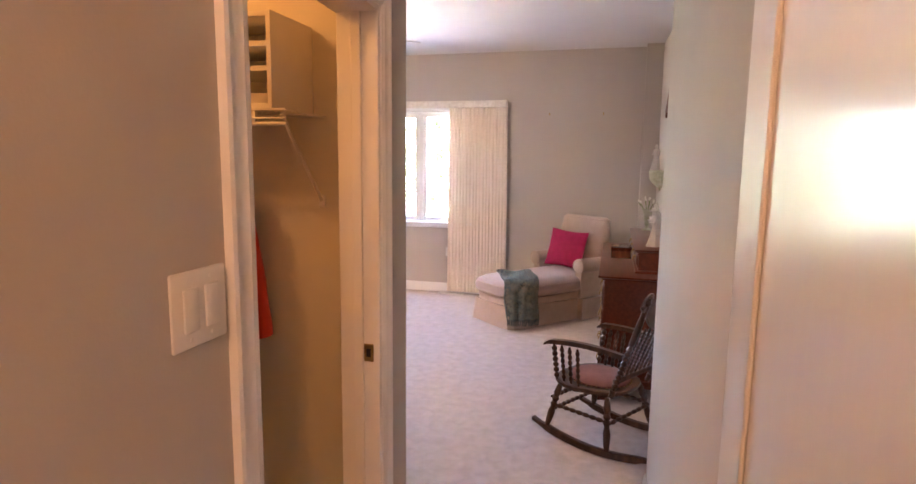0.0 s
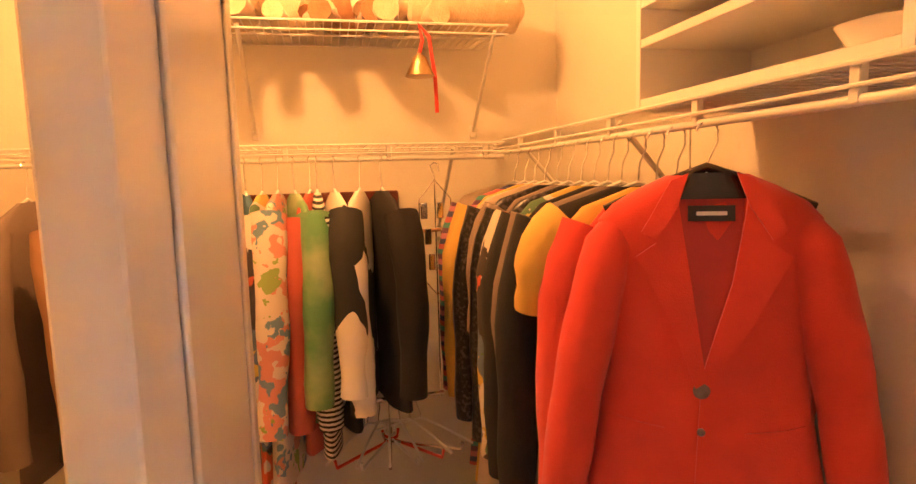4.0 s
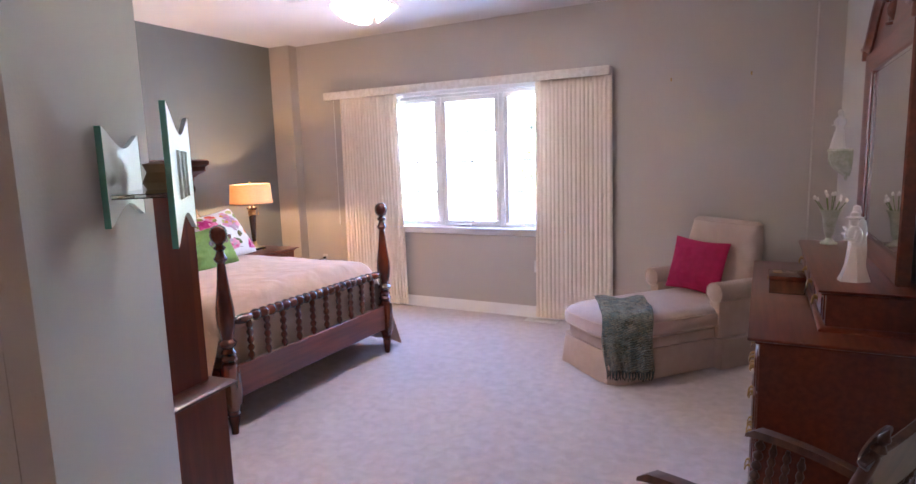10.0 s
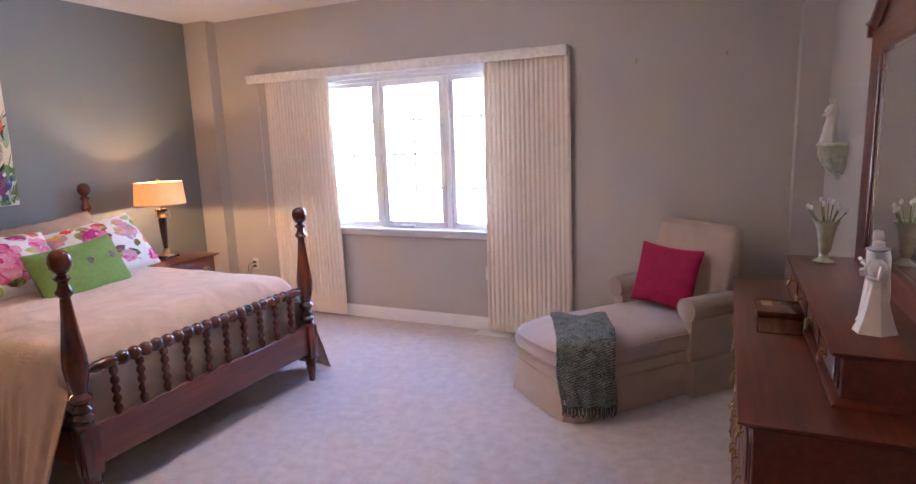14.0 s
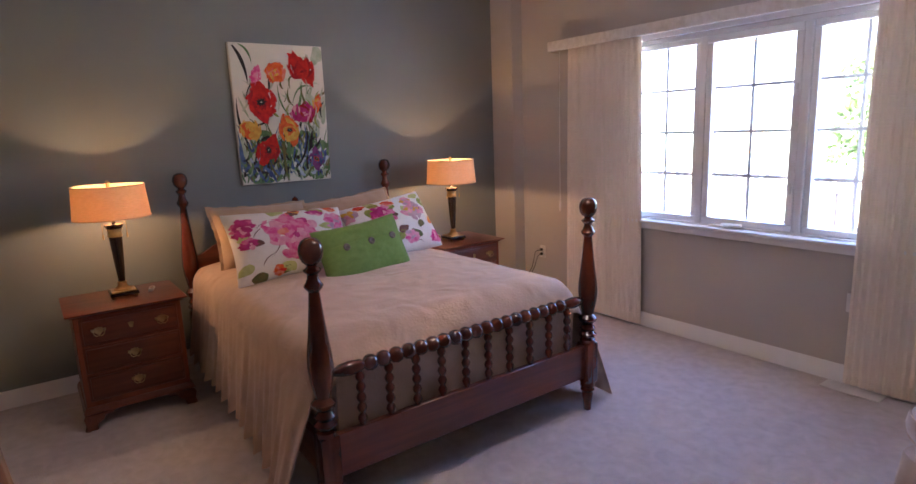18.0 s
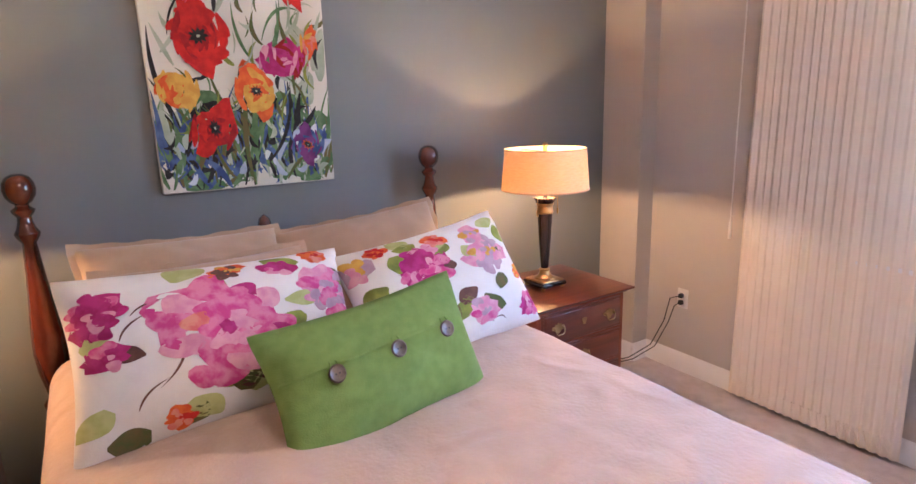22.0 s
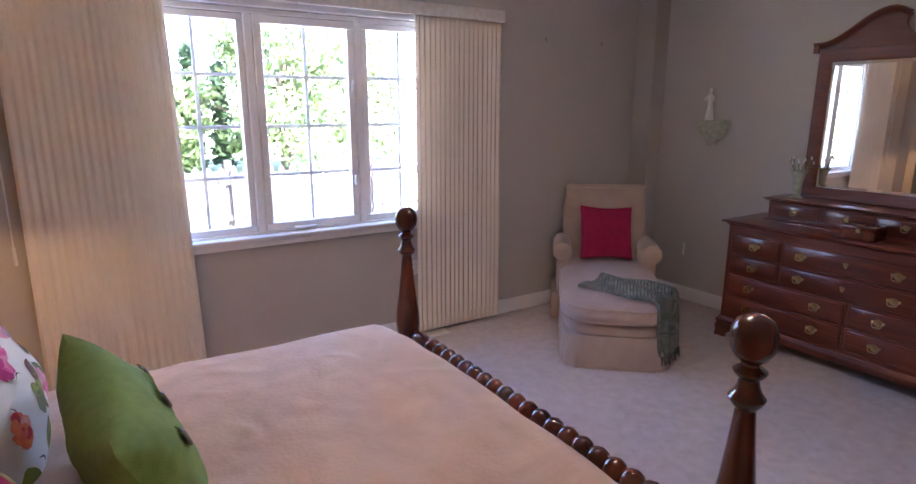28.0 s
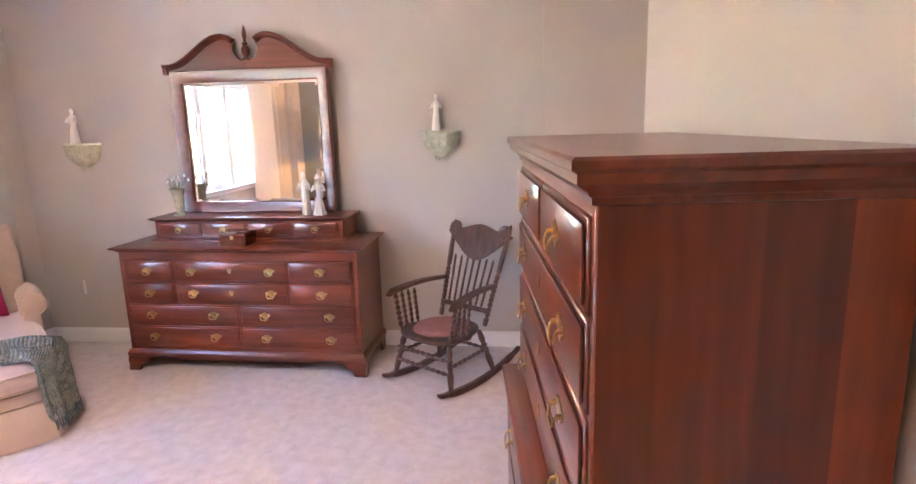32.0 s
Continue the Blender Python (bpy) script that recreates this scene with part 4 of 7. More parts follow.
def pillow(name, m, w, h, t, material, label, group="", flange=0.0, prints=None, seed=0):
    """A soft cushion; its face is +z, its top edge +y."""
    p = thing(name, m, label, "pillow", group)
    surf = pillow_surf(w, h, t, seed=seed)
    n = 40
    b = bmesh.new()
    front = [[b.verts.new(surf(i / n, j / n)) for j in range(n + 1)] for i in range(n + 1)]
    back = [[front[i][j] if i in (0, n) or j in (0, n) else b.verts.new(surf(i / n, j / n, 0, -1)) for j in range(n + 1)] for i in range(n + 1)]
    for i in range(n):
        for j in range(n):
            b.faces.new((front[i][j], front[i + 1][j], front[i + 1][j + 1], front[i][j + 1]))
            q = (back[i][j], back[i][j + 1], back[i + 1][j + 1], back[i + 1][j])
            if len(set(q)) == 4:
                b.faces.new(q)
    part("cushion", b, material, p)
    if flange:
        fb = bmesh.new()
        edge = [(i / n, 0) for i in range(n)] + [(1, j / n) for j in range(n)] + [(1 - i / n, 1) for i in range(n)] + [(0, 1 - j / n) for j in range(n)]
        k = len(edge)
        inner, outer = [], []
        for i, (u, v) in enumerate(edge):
            q = Vector(surf(u, v))
            o = Vector((2 * u - 1, 2 * v - 1, 0))
            o = Vector((o.x if abs(o.x) > 0.999 else 0, o.y if abs(o.y) > 0.999 else 0, 0)) * flange
            inner.append(fb.verts.new(q * 0.985))
            outer.append(fb.verts.new(q + o + Vector((0, 0, 0.007 * math.sin(i * 0.9) + 0.005 * math.sin(i * 0.37)))))
        for i in range(k):
            fb.faces.new((inner[i], outer[i], outer[(i + 1) % k], inner[(i + 1) % k]))
        fb.normal_update()
        bmesh.ops.solidify(fb, geom=list(fb.faces), thickness=0.004)
        part("flange", fb, material, p, "flat sewn border")
    if prints:
        prints(p, surf, seed)
    return p


INK = {k: mat("ink_" + k, c, 0.85, colour2=c2, scale=s, detail=3, contrast=(0.4, 0.6)) for k, c, c2, s in (
    ("pink", (0.62, 0.05, 0.22), (0.70, 0.22, 0.34), 30), ("deep_pink", (0.40, 0.012, 0.13), (0.52, 0.03, 0.20), 30), ("pale_pink", (0.74, 0.36, 0.42), (0.66, 0.25, 0.36), 30),
    ("coral", (0.68, 0.14, 0.12), (0.72, 0.28, 0.18), 30), ("orange", (0.75, 0.15, 0.02), (0.66, 0.09, 0.015), 30), ("red", (0.62, 0.020, 0.010), (0.46, 0.010, 0.008), 26), ("dark_red", (0.27, 0.006, 0.010), (0.40, 0.010, 0.012), 26), ("white", (0.72, 0.72, 0.70), (0.62, 0.66, 0.70), 20), ("pale_blue", (0.36, 0.42, 0.56), (0.50, 0.55, 0.62), 20), ("yellow", (0.72, 0.42, 0.06), (0.62, 0.30, 0.04), 26),
    ("leaf", (0.30, 0.33, 0.05), (0.20, 0.24, 0.04), 24), ("dark_leaf", (0.10, 0.13, 0.035), (0.16, 0.12, 0.04), 24), ("pale_leaf", (0.50, 0.52, 0.20), (0.42, 0.44, 0.14), 24), ("brown", (0.12, 0.05, 0.04), (0.18, 0.08, 0.05), 24),
    ("mauve", (0.50, 0.34, 0.38), (0.42, 0.26, 0.32), 24), ("blue", (0.045, 0.07, 0.20), (0.10, 0.16, 0.33), 20), ("purple", (0.14, 0.025, 0.14), (0.22, 0.05, 0.20), 20), ("black", (0.015, 0.014, 0.016), (0.03, 0.03, 0.03), 20),
    ("green", (0.08, 0.16, 0.06), (0.16, 0.26, 0.11), 20), ("grey_green", (0.34, 0.40, 0.28), (0.46, 0.50, 0.38), 16))}


def bloom(p, surf, u, v, r, aspect, inks, seed, across=0.0):
    """A printed blossom: a pale ragged base, then rings of overlapping petals in several inks, and a centre."""
    rn = random.Random(seed * 7 + 1)
    sheets = {}

    def spot(ink, cu, cv, ru, rv, turn, lobes, depth, lift):
        blob_patch(sheets.setdefault(ink, bmesh.new()), surf, cu, cv, ru, rv, turn, lobes, depth, rn.uniform(0, 6), 3, 16, lift)

    spot(inks[0], u, v, r * 0.95, r * 0.95 * aspect, seed, 9, 0.22, 0.0018)
    k = 0
    for far, count, size in ((0.68, 11, 0.36), (0.42, 9, 0.32), (0.20, 6, 0.24)) if r > 0.09 else ((0.55, 6, 0.42), (0.2, 3, 0.34)):
        for i in range(count):
            a = 6.2832 * i / count + rn.uniform(-0.25, 0.25)
            q = r * far * rn.uniform(0.85, 1.15)
            s_ = r * size * rn.uniform(0.75, 1.2)
            spot(rn.choice(inks), u + q * math.cos(a), v + q * aspect * math.sin(a), s_, s_ * aspect * 0.62, a + across + rn.uniform(-0.4, 0.4), 3, 0.22, 0.0021 + 0.00006 * k)
            k += 1
    spot(inks[-1], u, v, r * 0.13, r * 0.13 * aspect, 0, 6, 0.3, 0.0022 + 0.00006 * k)
    for ink, b in sheets.items():
        tagged(part("printed_petals", b, INK[ink], p), kind="stuff")


def leaf(p, surf, u, v, ru, rv, turn, ink, lift=0.0008):
    b = bmesh.new()
    stroke_patch(b, surf, u - ru * math.cos(turn), v - ru * math.sin(turn), u + ru * math.cos(turn), v + ru * math.sin(turn), 0.12 * ru, rv, lift, 8)
    part("printed_leaf", b, INK[ink], p)


def floral(p, surf, seed):
    rnd = random.Random(seed)
    asp = 1.45
    for k in range(24):
        leaf(p, surf, rnd.uniform(0.05, 0.95), rnd.choice([rnd.uniform(0.05, 0.40), rnd.uniform(0.55, 0.95), rnd.uniform(0.05, 0.95)]), rnd.uniform(0.045, 0.085), rnd.uniform(0.07, 0.13), rnd.uniform(0, 6.28), rnd.choice(["leaf", "dark_leaf", "pale_leaf", "leaf", "brown", "pale_leaf", "dark_leaf"]), 0.0013 + 0.00001 * k)
    rose, peony, pale, spot = ["pink", "pale_pink", "coral", "pink", "pale_pink", "pink", "deep_pink"], ["deep_pink", "pink", "deep_pink", "pale_pink", "deep_pink"], ["pale_pink", "mauve", "pale_pink", "mauve", "yellow"], ["orange", "coral", "red"]
    if seed % 2:
        blooms = [(0.48, 0.52, 0.235, rose), (0.10, 0.72, 0.10, peony), (0.11, 0.50, 0.07, peony), (0.88, 0.66, 0.13, ["pale_pink", "pink", "mauve", "pink"]), (0.94, 0.45, 0.08, peony), (0.70, 0.85, 0.06, peony), (0.30, 0.12, 0.05, spot), (0.52, 0.88, 0.06, ["orange", "brown", "yellow"]), (0.86, 0.93, 0.06, spot), (0.80, 0.20, 0.08, pale)]
    else:
        blooms = [(0.38, 0.66, 0.14, peony), (0.74, 0.60, 0.12, pale), (0.72, 0.80, 0.08, pale), (0.06, 0.80, 0.09, ["mauve", "yellow", "pale_pink"]), (0.50, 0.84, 0.06, spot), (0.16, 0.34, 0.07, spot), (0.92, 0.16, 0.09, peony), (0.60, 0.22, 0.09, ["pale_pink", "pink", "mauve"]), (0.93, 0.42, 0.05, ["orange", "yellow"]), (0.20, 0.90, 0.05, spot)]
    for k, (u, v, r, inks) in enumerate(blooms):
        bloom(p, surf, u, v, r, asp, inks, seed + 2 * k)
    for k in range(8):
        b = bmesh.new()
        u, v = rnd.uniform(0.1, 0.8), rnd.uniform(0.1, 0.8)
        stroke_patch(b, surf, u, v, u + rnd.uniform(-0.12, 0.12), v + rnd.uniform(-0.2, 0.2), 0.02, 0.008, 0.0006)
        part("printed_stalk", b, INK["brown"], p)


def face(x, y, z, yaw, lean, roll=0.0):
    """A cushion standing on its long edge: its face looks along yaw (degrees from +x), leaning back by lean."""
    return pose(x, y, z, 0, 0, yaw) @ pose(0, 0, 0, 90 - lean, 0, 90) @ pose(0, 0, 0, 0, 0, roll)


pillow("pillow", face(-3.44, 4.66, 0.925, 4, 32, -2), 0.68, 0.46, 0.25, M_SHAM, "plump beige suede pillow against the headboard", "beige pillows", 0.02, seed=3)
pillow("pillow", face(-3.40, 5.32, 0.935, -8, 36, 7), 0.68, 0.46, 0.25, M_SHAM, "plump beige suede pillow against the headboard", "beige pillows", 0.02, seed=4)
pillow("pillow", face(-3.23, 4.70, 0.90, 2, 32), 0.66, 0.42, 0.22, M_SHAM, "plump beige suede pillow behind a floral one", "beige pillows", 0.02, seed=5)
pillow("floral_pillow", face(-2.96, 4.665, 0.915, 4, 33, -3), 0.80, 0.50, 0.27, M_PRINT, "white cotton pillow printed with pink roses and leaves", "floral pillows", 0, floral, 7)
pillow("floral_pillow", face(-2.97, 5.38, 0.925, -2, 33, 8), 0.68, 0.47, 0.25, M_PRINT, "white cotton pillow printed with pink roses and leaves", "floral pillows", 0, floral, 12)
M_BUTTON = mat("horn_button", (0.075, 0.045, 0.03), 0.3, colour2=(0.20, 0.15, 0.11), scale=30, coat=0.4)


def buttons(p, surf, seed):
    b = bmesh.new()
    for k in range(24):
        u0, u1 = 0.02 + 0.96 * k / 24, 0.02 + 0.96 * (k + 1) / 24
        q = [surf(u0, 0.62, 0.0035), surf(u1, 0.62, 0.0035), surf(u1, 0.635, 0.001), surf(u0, 0.635, 0.001)]
        b.faces.new([b.verts.new(x) for x in q])
    part("flap_seam", b, M_GREEN, p)
    for u in (0.24, 0.52, 0.78):
        c = Vector(surf(u, 0.575, 0.004))
        bt = part("button", turned([(0.0, 0), (0.021, 0.0005), (0.023, 0.004), (0.019, 0.0075), (0.013, 0.006), (0.0, 0.0058)], 22, Matrix.Translation(c)), M_BUTTON, p, "mottled brown horn button")
        for s in (-0.005, 0.005):
            part("button_hole", turned([(0.0022, 0), (0.0022, 0.0008)], 8, Matrix.Translation(c + Vector((s, 0, 0.0056)))), M_BLACK, bt)
        part("loop", bar([c + Vector((-0.008, 0.032, -0.002)), c + Vector((-0.012, 0.014, 0.003)), c + Vector((0, -0.013, 0.004)), c + Vector((0.012, 0.014, 0.003)), c + Vector((0.008, 0.032, -0.002))], 0.0022, 6), M_GREEN, p, "green cord button loop")


pillow("green_pillow", face(-2.63, 4.985, 0.885, 6, 24, 4), 0.63, 0.37, 0.20, M_GREEN, "green linen lumbar pillow with three brown buttons", "", 0, buttons, 9)


# ---- nightstands ----
def bail_pull(parent, m, wide=0.075):
    """Pierced batwing plate with a bail; origin on the drawer face, front along +x."""
    out = [(-0.5, 0.0), (-0.46, 0.16), (-0.30, 0.12), (-0.22, 0.27), (-0.08, 0.22), (0.0, 0.36), (0.08, 0.22), (0.22, 0.27), (0.30, 0.12), (0.46, 0.16), (0.5, 0.0), (0.42, -0.10), (0.26, -0.12), (0.14, -0.26), (0.0, -0.34), (-0.14, -0.26), (-0.26, -0.12), (-0.42, -0.10)]
    b = prism([(y * wide, z * wide) for y, z in out], 0, 0.0, 0.002)
    pl_ = part("drawer_pull", b, M_BRASS, parent, "brass batwing drawer pull")
    pl_.matrix_local = m
    h = wide * 0.36
    bl = bmesh.new()
    tube(bl, [(0.004, -h, 0.002), (0.014, -h, -0.002), (0.018, -h * 0.9, -0.016), (0.019, -h * 0.5, -0.026), (0.0195, 0, -0.024), (0.019, h * 0.5, -0.026), (0.018, h * 0.9, -0.016), (0.014, h, -0.002), (0.004, h, 0.002)], 0.0028, 7)
    for s in (-1, 1):
        lathe(bl, [(0.0055, 0.0), (0.0055, 0.006), (0.003, 0.011)], 8, pose(0.002, s * h, 0.002, 0, 90, 0))
    part("bail", bl, M_BRASS, pl_)
    return pl_


def escutcheon(parent, m):
    b = prism([(0.0, 0.018), (0.016, 0.012), (0.012, 0.0), (0.008, -0.014), (0.0, -0.018), (-0.008, -0.014), (-0.012, 0.0), (-0.016, 0.012)], 0, 0, 0.002)
    e = part("escutcheon", b, M_BRASS, parent, "brass keyhole plate")
    e.matrix_local = m


def drawer(parent, x, y0, y1, z0, z1, pulls=(), key=False, material=None, small=0.075):
    """A lipped drawer front on the plane x, looking along +x."""
    b = bmesh.new()
    add_box(b, x - 0.012, x + 0.006, y0, y1, z0, z1, 0.004, 1)
    add_box(b, x + 0.006, x + 0.013, y0 + 0.012, y1 - 0.012, z0 + 0.012, z1 - 0.012, 0.005, 2)
    d = part("drawer", b, material or M_WOODY, parent)
    for py in pulls:
        bail_pull(d, pose(x + 0.0135, py, (z0 + z1) / 2 + 0.004), small)
    if key:
        escutcheon(d, pose(x + 0.0135, (y0 + y1) / 2, (z0 + z1) / 2 + 0.004))
    return d


def bracket_feet(parent, x0, x1, y0, y1, h, material, wide=0.13):
    """Ogee bracket feet at the four corners; front at x1."""
    for yy, s in ((y0, 1), (y1, -1)):
        o = [(yy, h), (yy - s * 0.012, h * 0.75), (yy - s * 0.004, h * 0.35), (yy - s * 0.014, 0.0), (yy + s * wide * 0.42, 0.0), (yy + s * wide * 0.46, h * 0.35), (yy + s * wide * 0.7, h * 0.55), (yy + s * wide * 0.8, h * 0.8), (yy + s * wide * 1.1, h * 0.86), (yy + s * wide * 1.25, h)]
        part("bracket_foot", prism(o, 0, x1 - 0.02, x1 + 0.006, 0.003), material, parent)
        o2 = [(x1, h), (x1 + 0.010, h * 0.75), (x1 + 0.003, h * 0.35), (x1 + 0.012, 0.0), (x1 - wide * 0.42, 0.0), (x1 - wide * 0.46, h * 0.4), (x1 - wide * 0.8, h * 0.8), (x1 - wide * 1.25, h)]
        part("side_foot", prism(o2, 1, yy - 0.002 if s > 0 else yy - 0.018, yy + 0.018 if s > 0 else yy + 0.002, 0.003), material, parent)
        part("back_foot", prism([(x0, h), (x0, 0), (x0 + wide * 0.4, 0), (x0 + wide * 0.6, h * 0.6), (x0 + wide, h)], 1, yy - 0.001 if s > 0 else yy - 0.018, yy + 0.018 if s > 0 else yy + 0.001, 0.003), material, parent)


def moulded_top(parent, x0, x1, y0, y1, z, over, material, h=0.024, label=""):
    """A table top with an ogee edge at the front and sides."""
    prof = [(0.0, -h), (0.010, -h), (0.014, -h * 0.7), (0.026, -h * 0.5), (over - 0.004, -h * 0.42), (over, -h * 0.25), (over, -h * 0.08), (over - 0.004, 0.0)]
    loops = [[(x0, y0 - d, z + q), (x1 + d, y0 - d, z + q), (x1 + d, y1 + d, z + q), (x0, y1 + d, z + q)] for d, q in prof]
    b = rings(bmesh.new(), loops)
    return part("top", b, material, parent, label)


def nightstand(m, label):
    n = thing("nightstand", m, label, "nightstand", "nightstands")
    W, D, H = 0.545, 0.48, 0.68
    part("carcass", box(0, D, -W / 2, W / 2, 0.115, H - 0.026, 0.004, 1), M_WOOD, n)
    moulded_top(n, -0.005, D, -W / 2, W / 2, H, 0.036, M_WOODY, 0.026, "polished red-brown cherry top")
    b = rings(bmesh.new(), [[(x0, -W / 2 - d, z), (D + d, -W / 2 - d, z), (D + d, W / 2 + d, z), (x0, W / 2 + d, z)] for x0, d, z in ((0, 0.0, 0.135), (0, 0.006, 0.133), (0, 0.014, 0.120), (0, 0.018, 0.112), (0, 0.018, 0.098), (0, 0.010, 0.094), (0, 0.0, 0.094))])
    bmesh.ops.recalc_face_normals(b, faces=b.faces)
    part("base_moulding", b, M_WOODY, n)
    bracket_feet(n, 0.01, D + 0.012, -W / 2 - 0.012, W / 2 + 0.012, 0.094, M_WOODY, 0.12)
    z = 0.165
    for h, pulls, key in ((0.152, (0.0,), False), (0.152, (0.0,), False), (0.152, (-0.16, 0.16), True)):
        drawer(n, D, -W / 2 + 0.025, W / 2 - 0.025, z, z + h, pulls, key)
        z += h + 0.010
    return n


ns = nightstand(pose(-3.63, 3.746, 0), "cherry nightstand with three drawers and brass pulls")
copy_thing(ns, pose(-3.63, 6.237, 0))


# ---- bedside lamps ----
def table_lamp(m, label):
    t = thing("table_lamp", m, label, "table lamp", "bedside lamps")
    part("base", box(-0.075, 0.075, -0.075, 0.075, 0.012, 0.030, 0.004, 2), M_BLACKM, t)
    part("base_plate", box(-0.066, 0.066, -0.066, 0.066, 0.030, 0.040, 0.004, 2), M_BRASS, t, "antique brass plate")
    for sx in (-1, 1):
        for sy in (-1, 1):
            part("foot", turned([(0.008, 0.0), (0.011, 0.004), (0.010, 0.012)], 12, pose(sx * 0.06, sy * 0.06, 0)), M_BRASS, t)
    part("lower_collar", turned([(0.050, 0.040), (0.048, 0.046), (0.034, 0.054), (0.026, 0.066), (0.024, 0.080), (0.028, 0.086), (0.020, 0.092)], 24), M_BRASS, t, "brass collar")
    part("stem", turned([(0.018, 0.092), (0.024, 0.16), (0.030, 0.25), (0.036, 0.36)], 24), M_BLACKM, t, "tapered dark column")
    part("upper_collar", turned([(0.037, 0.36), (0.040, 0.365), (0.040, 0.372), (0.037, 0.376), (0.037, 0.398), (0.041, 0.402), (0.041, 0.41)], 24), M_BRASS, t, "brass ring")
    part("cup", turned([(0.041, 0.41), (0.050, 0.426), (0.054, 0.436), (0.030, 0.440), (0.012, 0.445), (0.012, 0.50)], 24), M_BLACKM, t)
    seg = 40
    outer = [(0.205, 0.475), (0.190, 0.665)]
    inner = [(0.188, 0.665), (0.203, 0.475)]
    part("shade", rings(bmesh.new(), [[(r * math.cos(2 * math.pi * k / seg), r * math.sin(2 * math.pi * k / seg), z) for k in range(seg)] for r, z in outer + inner + outer[:1]], True, False, False), M_SHADE, t, "linen drum shade lit from inside")
    for r, z in ((0.2055, 0.475), (0.1905, 0.661)):
        part("shade_trim", rings(bmesh.new(), [[(rr * math.cos(2 * math.pi * k / seg), rr * math.sin(2 * math.pi * k / seg), zz) for k in range(seg)] for rr, zz in ((r, z), (r + 0.0015, z), (r + 0.0015, z + 0.006), (r, z + 0.006))], True, False, False), M_SHAM, t)
    part("spider", bar([(-0.188, 0, 0.655), (0, 0, 0.650), (0.188, 0, 0.655)], 0.0022, 6), M_BRASS, t)
    part("finial", turned([(0.010, 0.650), (0.010, 0.675), (0.014, 0.680), (0.010, 0.690), (0.0, 0.694)], 14), M_BRASS, t)
    for s in (-1, 1):
        ch = part("pull_chain", bar([(0.02, s * 0.045, 0.445), (0.02, s * 0.060, 0.452), (0.02, s * 0.062, 0.43), (0.02, s * 0.062, 0.385)], 0.0016, 6), M_BRASS, t)
        part("chain_bob", turned([(0.002, 0.352), (0.0045, 0.356), (0.0045, 0.378), (0.002, 0.385)], 8, pose(0.02, s * 0.062, 0)), M_BRASS, ch)
    return t


tl = table_lamp(pose(-3.41, 3.76, 0.68), "lit table lamp with dark tapered column and linen drum shade")
copy_thing(tl, pose(-3.39, 6.215, 0.68))
rm = thing("remote_control", pose(-3.43, 3.915, 0.68, 0, 0, 75), "small white remote lying on the nightstand", "remote control")
part("body", box(-0.016, 0.016, -0.045, 0.045, 0.0005, 0.016, 0.006, 2), M_PLASTIC, rm)
part("keypad", box(-0.009, 0.009, -0.02, 0.02, 0.016, 0.0172, 0.001, 1), M_SHAM, rm)
ck = thing("alarm_clock", pose(-3.40, 6.02, 0.68, 0, 0, -20), "small dark alarm clock behind the pillows", "alarm clock")
part("case", box(-0.03, 0.03, -0.055, 0.055, 0.0005, 0.06, 0.006, 2), M_BRASS, ck)
part("face", box(0.030, 0.032, -0.045, 0.045, 0.010, 0.050, 0.001, 1), M_BLACK, ck)
for k, (y0, z1) in enumerate(((0.0, 0.42), (0.03, 0.46))):
    co = thing("power_cord", pose(0, 0, 0), "thin black cord drooping from the outlet", "cord", "power cords")
    part("cable", bar([(-3.30, YN - 0.030, z1), (-3.32 - y0, YN - 0.05, z1 - 0.02), (-3.34 - y0, YN - 0.07, 0.30), (-3.37 - y0, YN - 0.14, 0.16), (-3.44 - y0, YN - 0.24, 0.08), (-3.56 - y0, YN - 0.40, 0.03), (-3.66, YN - 0.55, 0.012)], 0.003, 6), M_BLACK, co)
    part("plug", box(-3.312, -3.288, YN - 0.034, YN - 0.0095, z1 - 0.012, z1 + 0.012, 0.003, 1), M_BLACK, co)


# ---- poppy canvas ----
PY0, PY1, PZ0, PZ1 = 4.64, 5.335, 1.246, 2.247
art = thing("canvas_painting", pose(XW, 0, 0), "unframed canvas of red and orange poppies over the bed", "painting")
part("canvas", box(0.002, 0.034, PY0, PY1, PZ0, PZ1, 0.004, 1), M_CANVAS, art)


def canvas_surf(u, v, lift=0.0, side=1):
    return (0.0345 + lift, PY0 + (PY1 - PY0) * u, PZ0 + (PZ1 - PZ0) * v)


rnd = random.Random(5)


def paint(name, b, ink):
    part(name, b, INK[ink], art)


for k in range(24):
    b = bmesh.new()
    blob_patch(b, canvas_surf, rnd.uniform(0.05, 0.95), rnd.uniform(0.03, 0.36), rnd.uniform(0.06, 0.16), rnd.uniform(0.03, 0.08), rnd.uniform(-0.5, 0.5), 4, 0.3, k, 2, 18, 0.0004 + 0.00003 * k)
    paint("brush_wash", b, rnd.choice(["blue", "green", "grey_green", "black", "green"]))
for k in range(7):
    b = bmesh.new()
    blob_patch(b, canvas_surf, rnd.choice([rnd.uniform(0.03, 0.2), rnd.uniform(0.75, 0.97)]), rnd.uniform(0.35, 0.95), rnd.uniform(0.03, 0.08), rnd.uniform(0.05, 0.12), rnd.uniform(-0.5, 0.5), 3, 0.3, k, 2, 18, 0.0003 + 0.00003 * k)
    paint("brush_wash", b, "grey_green")
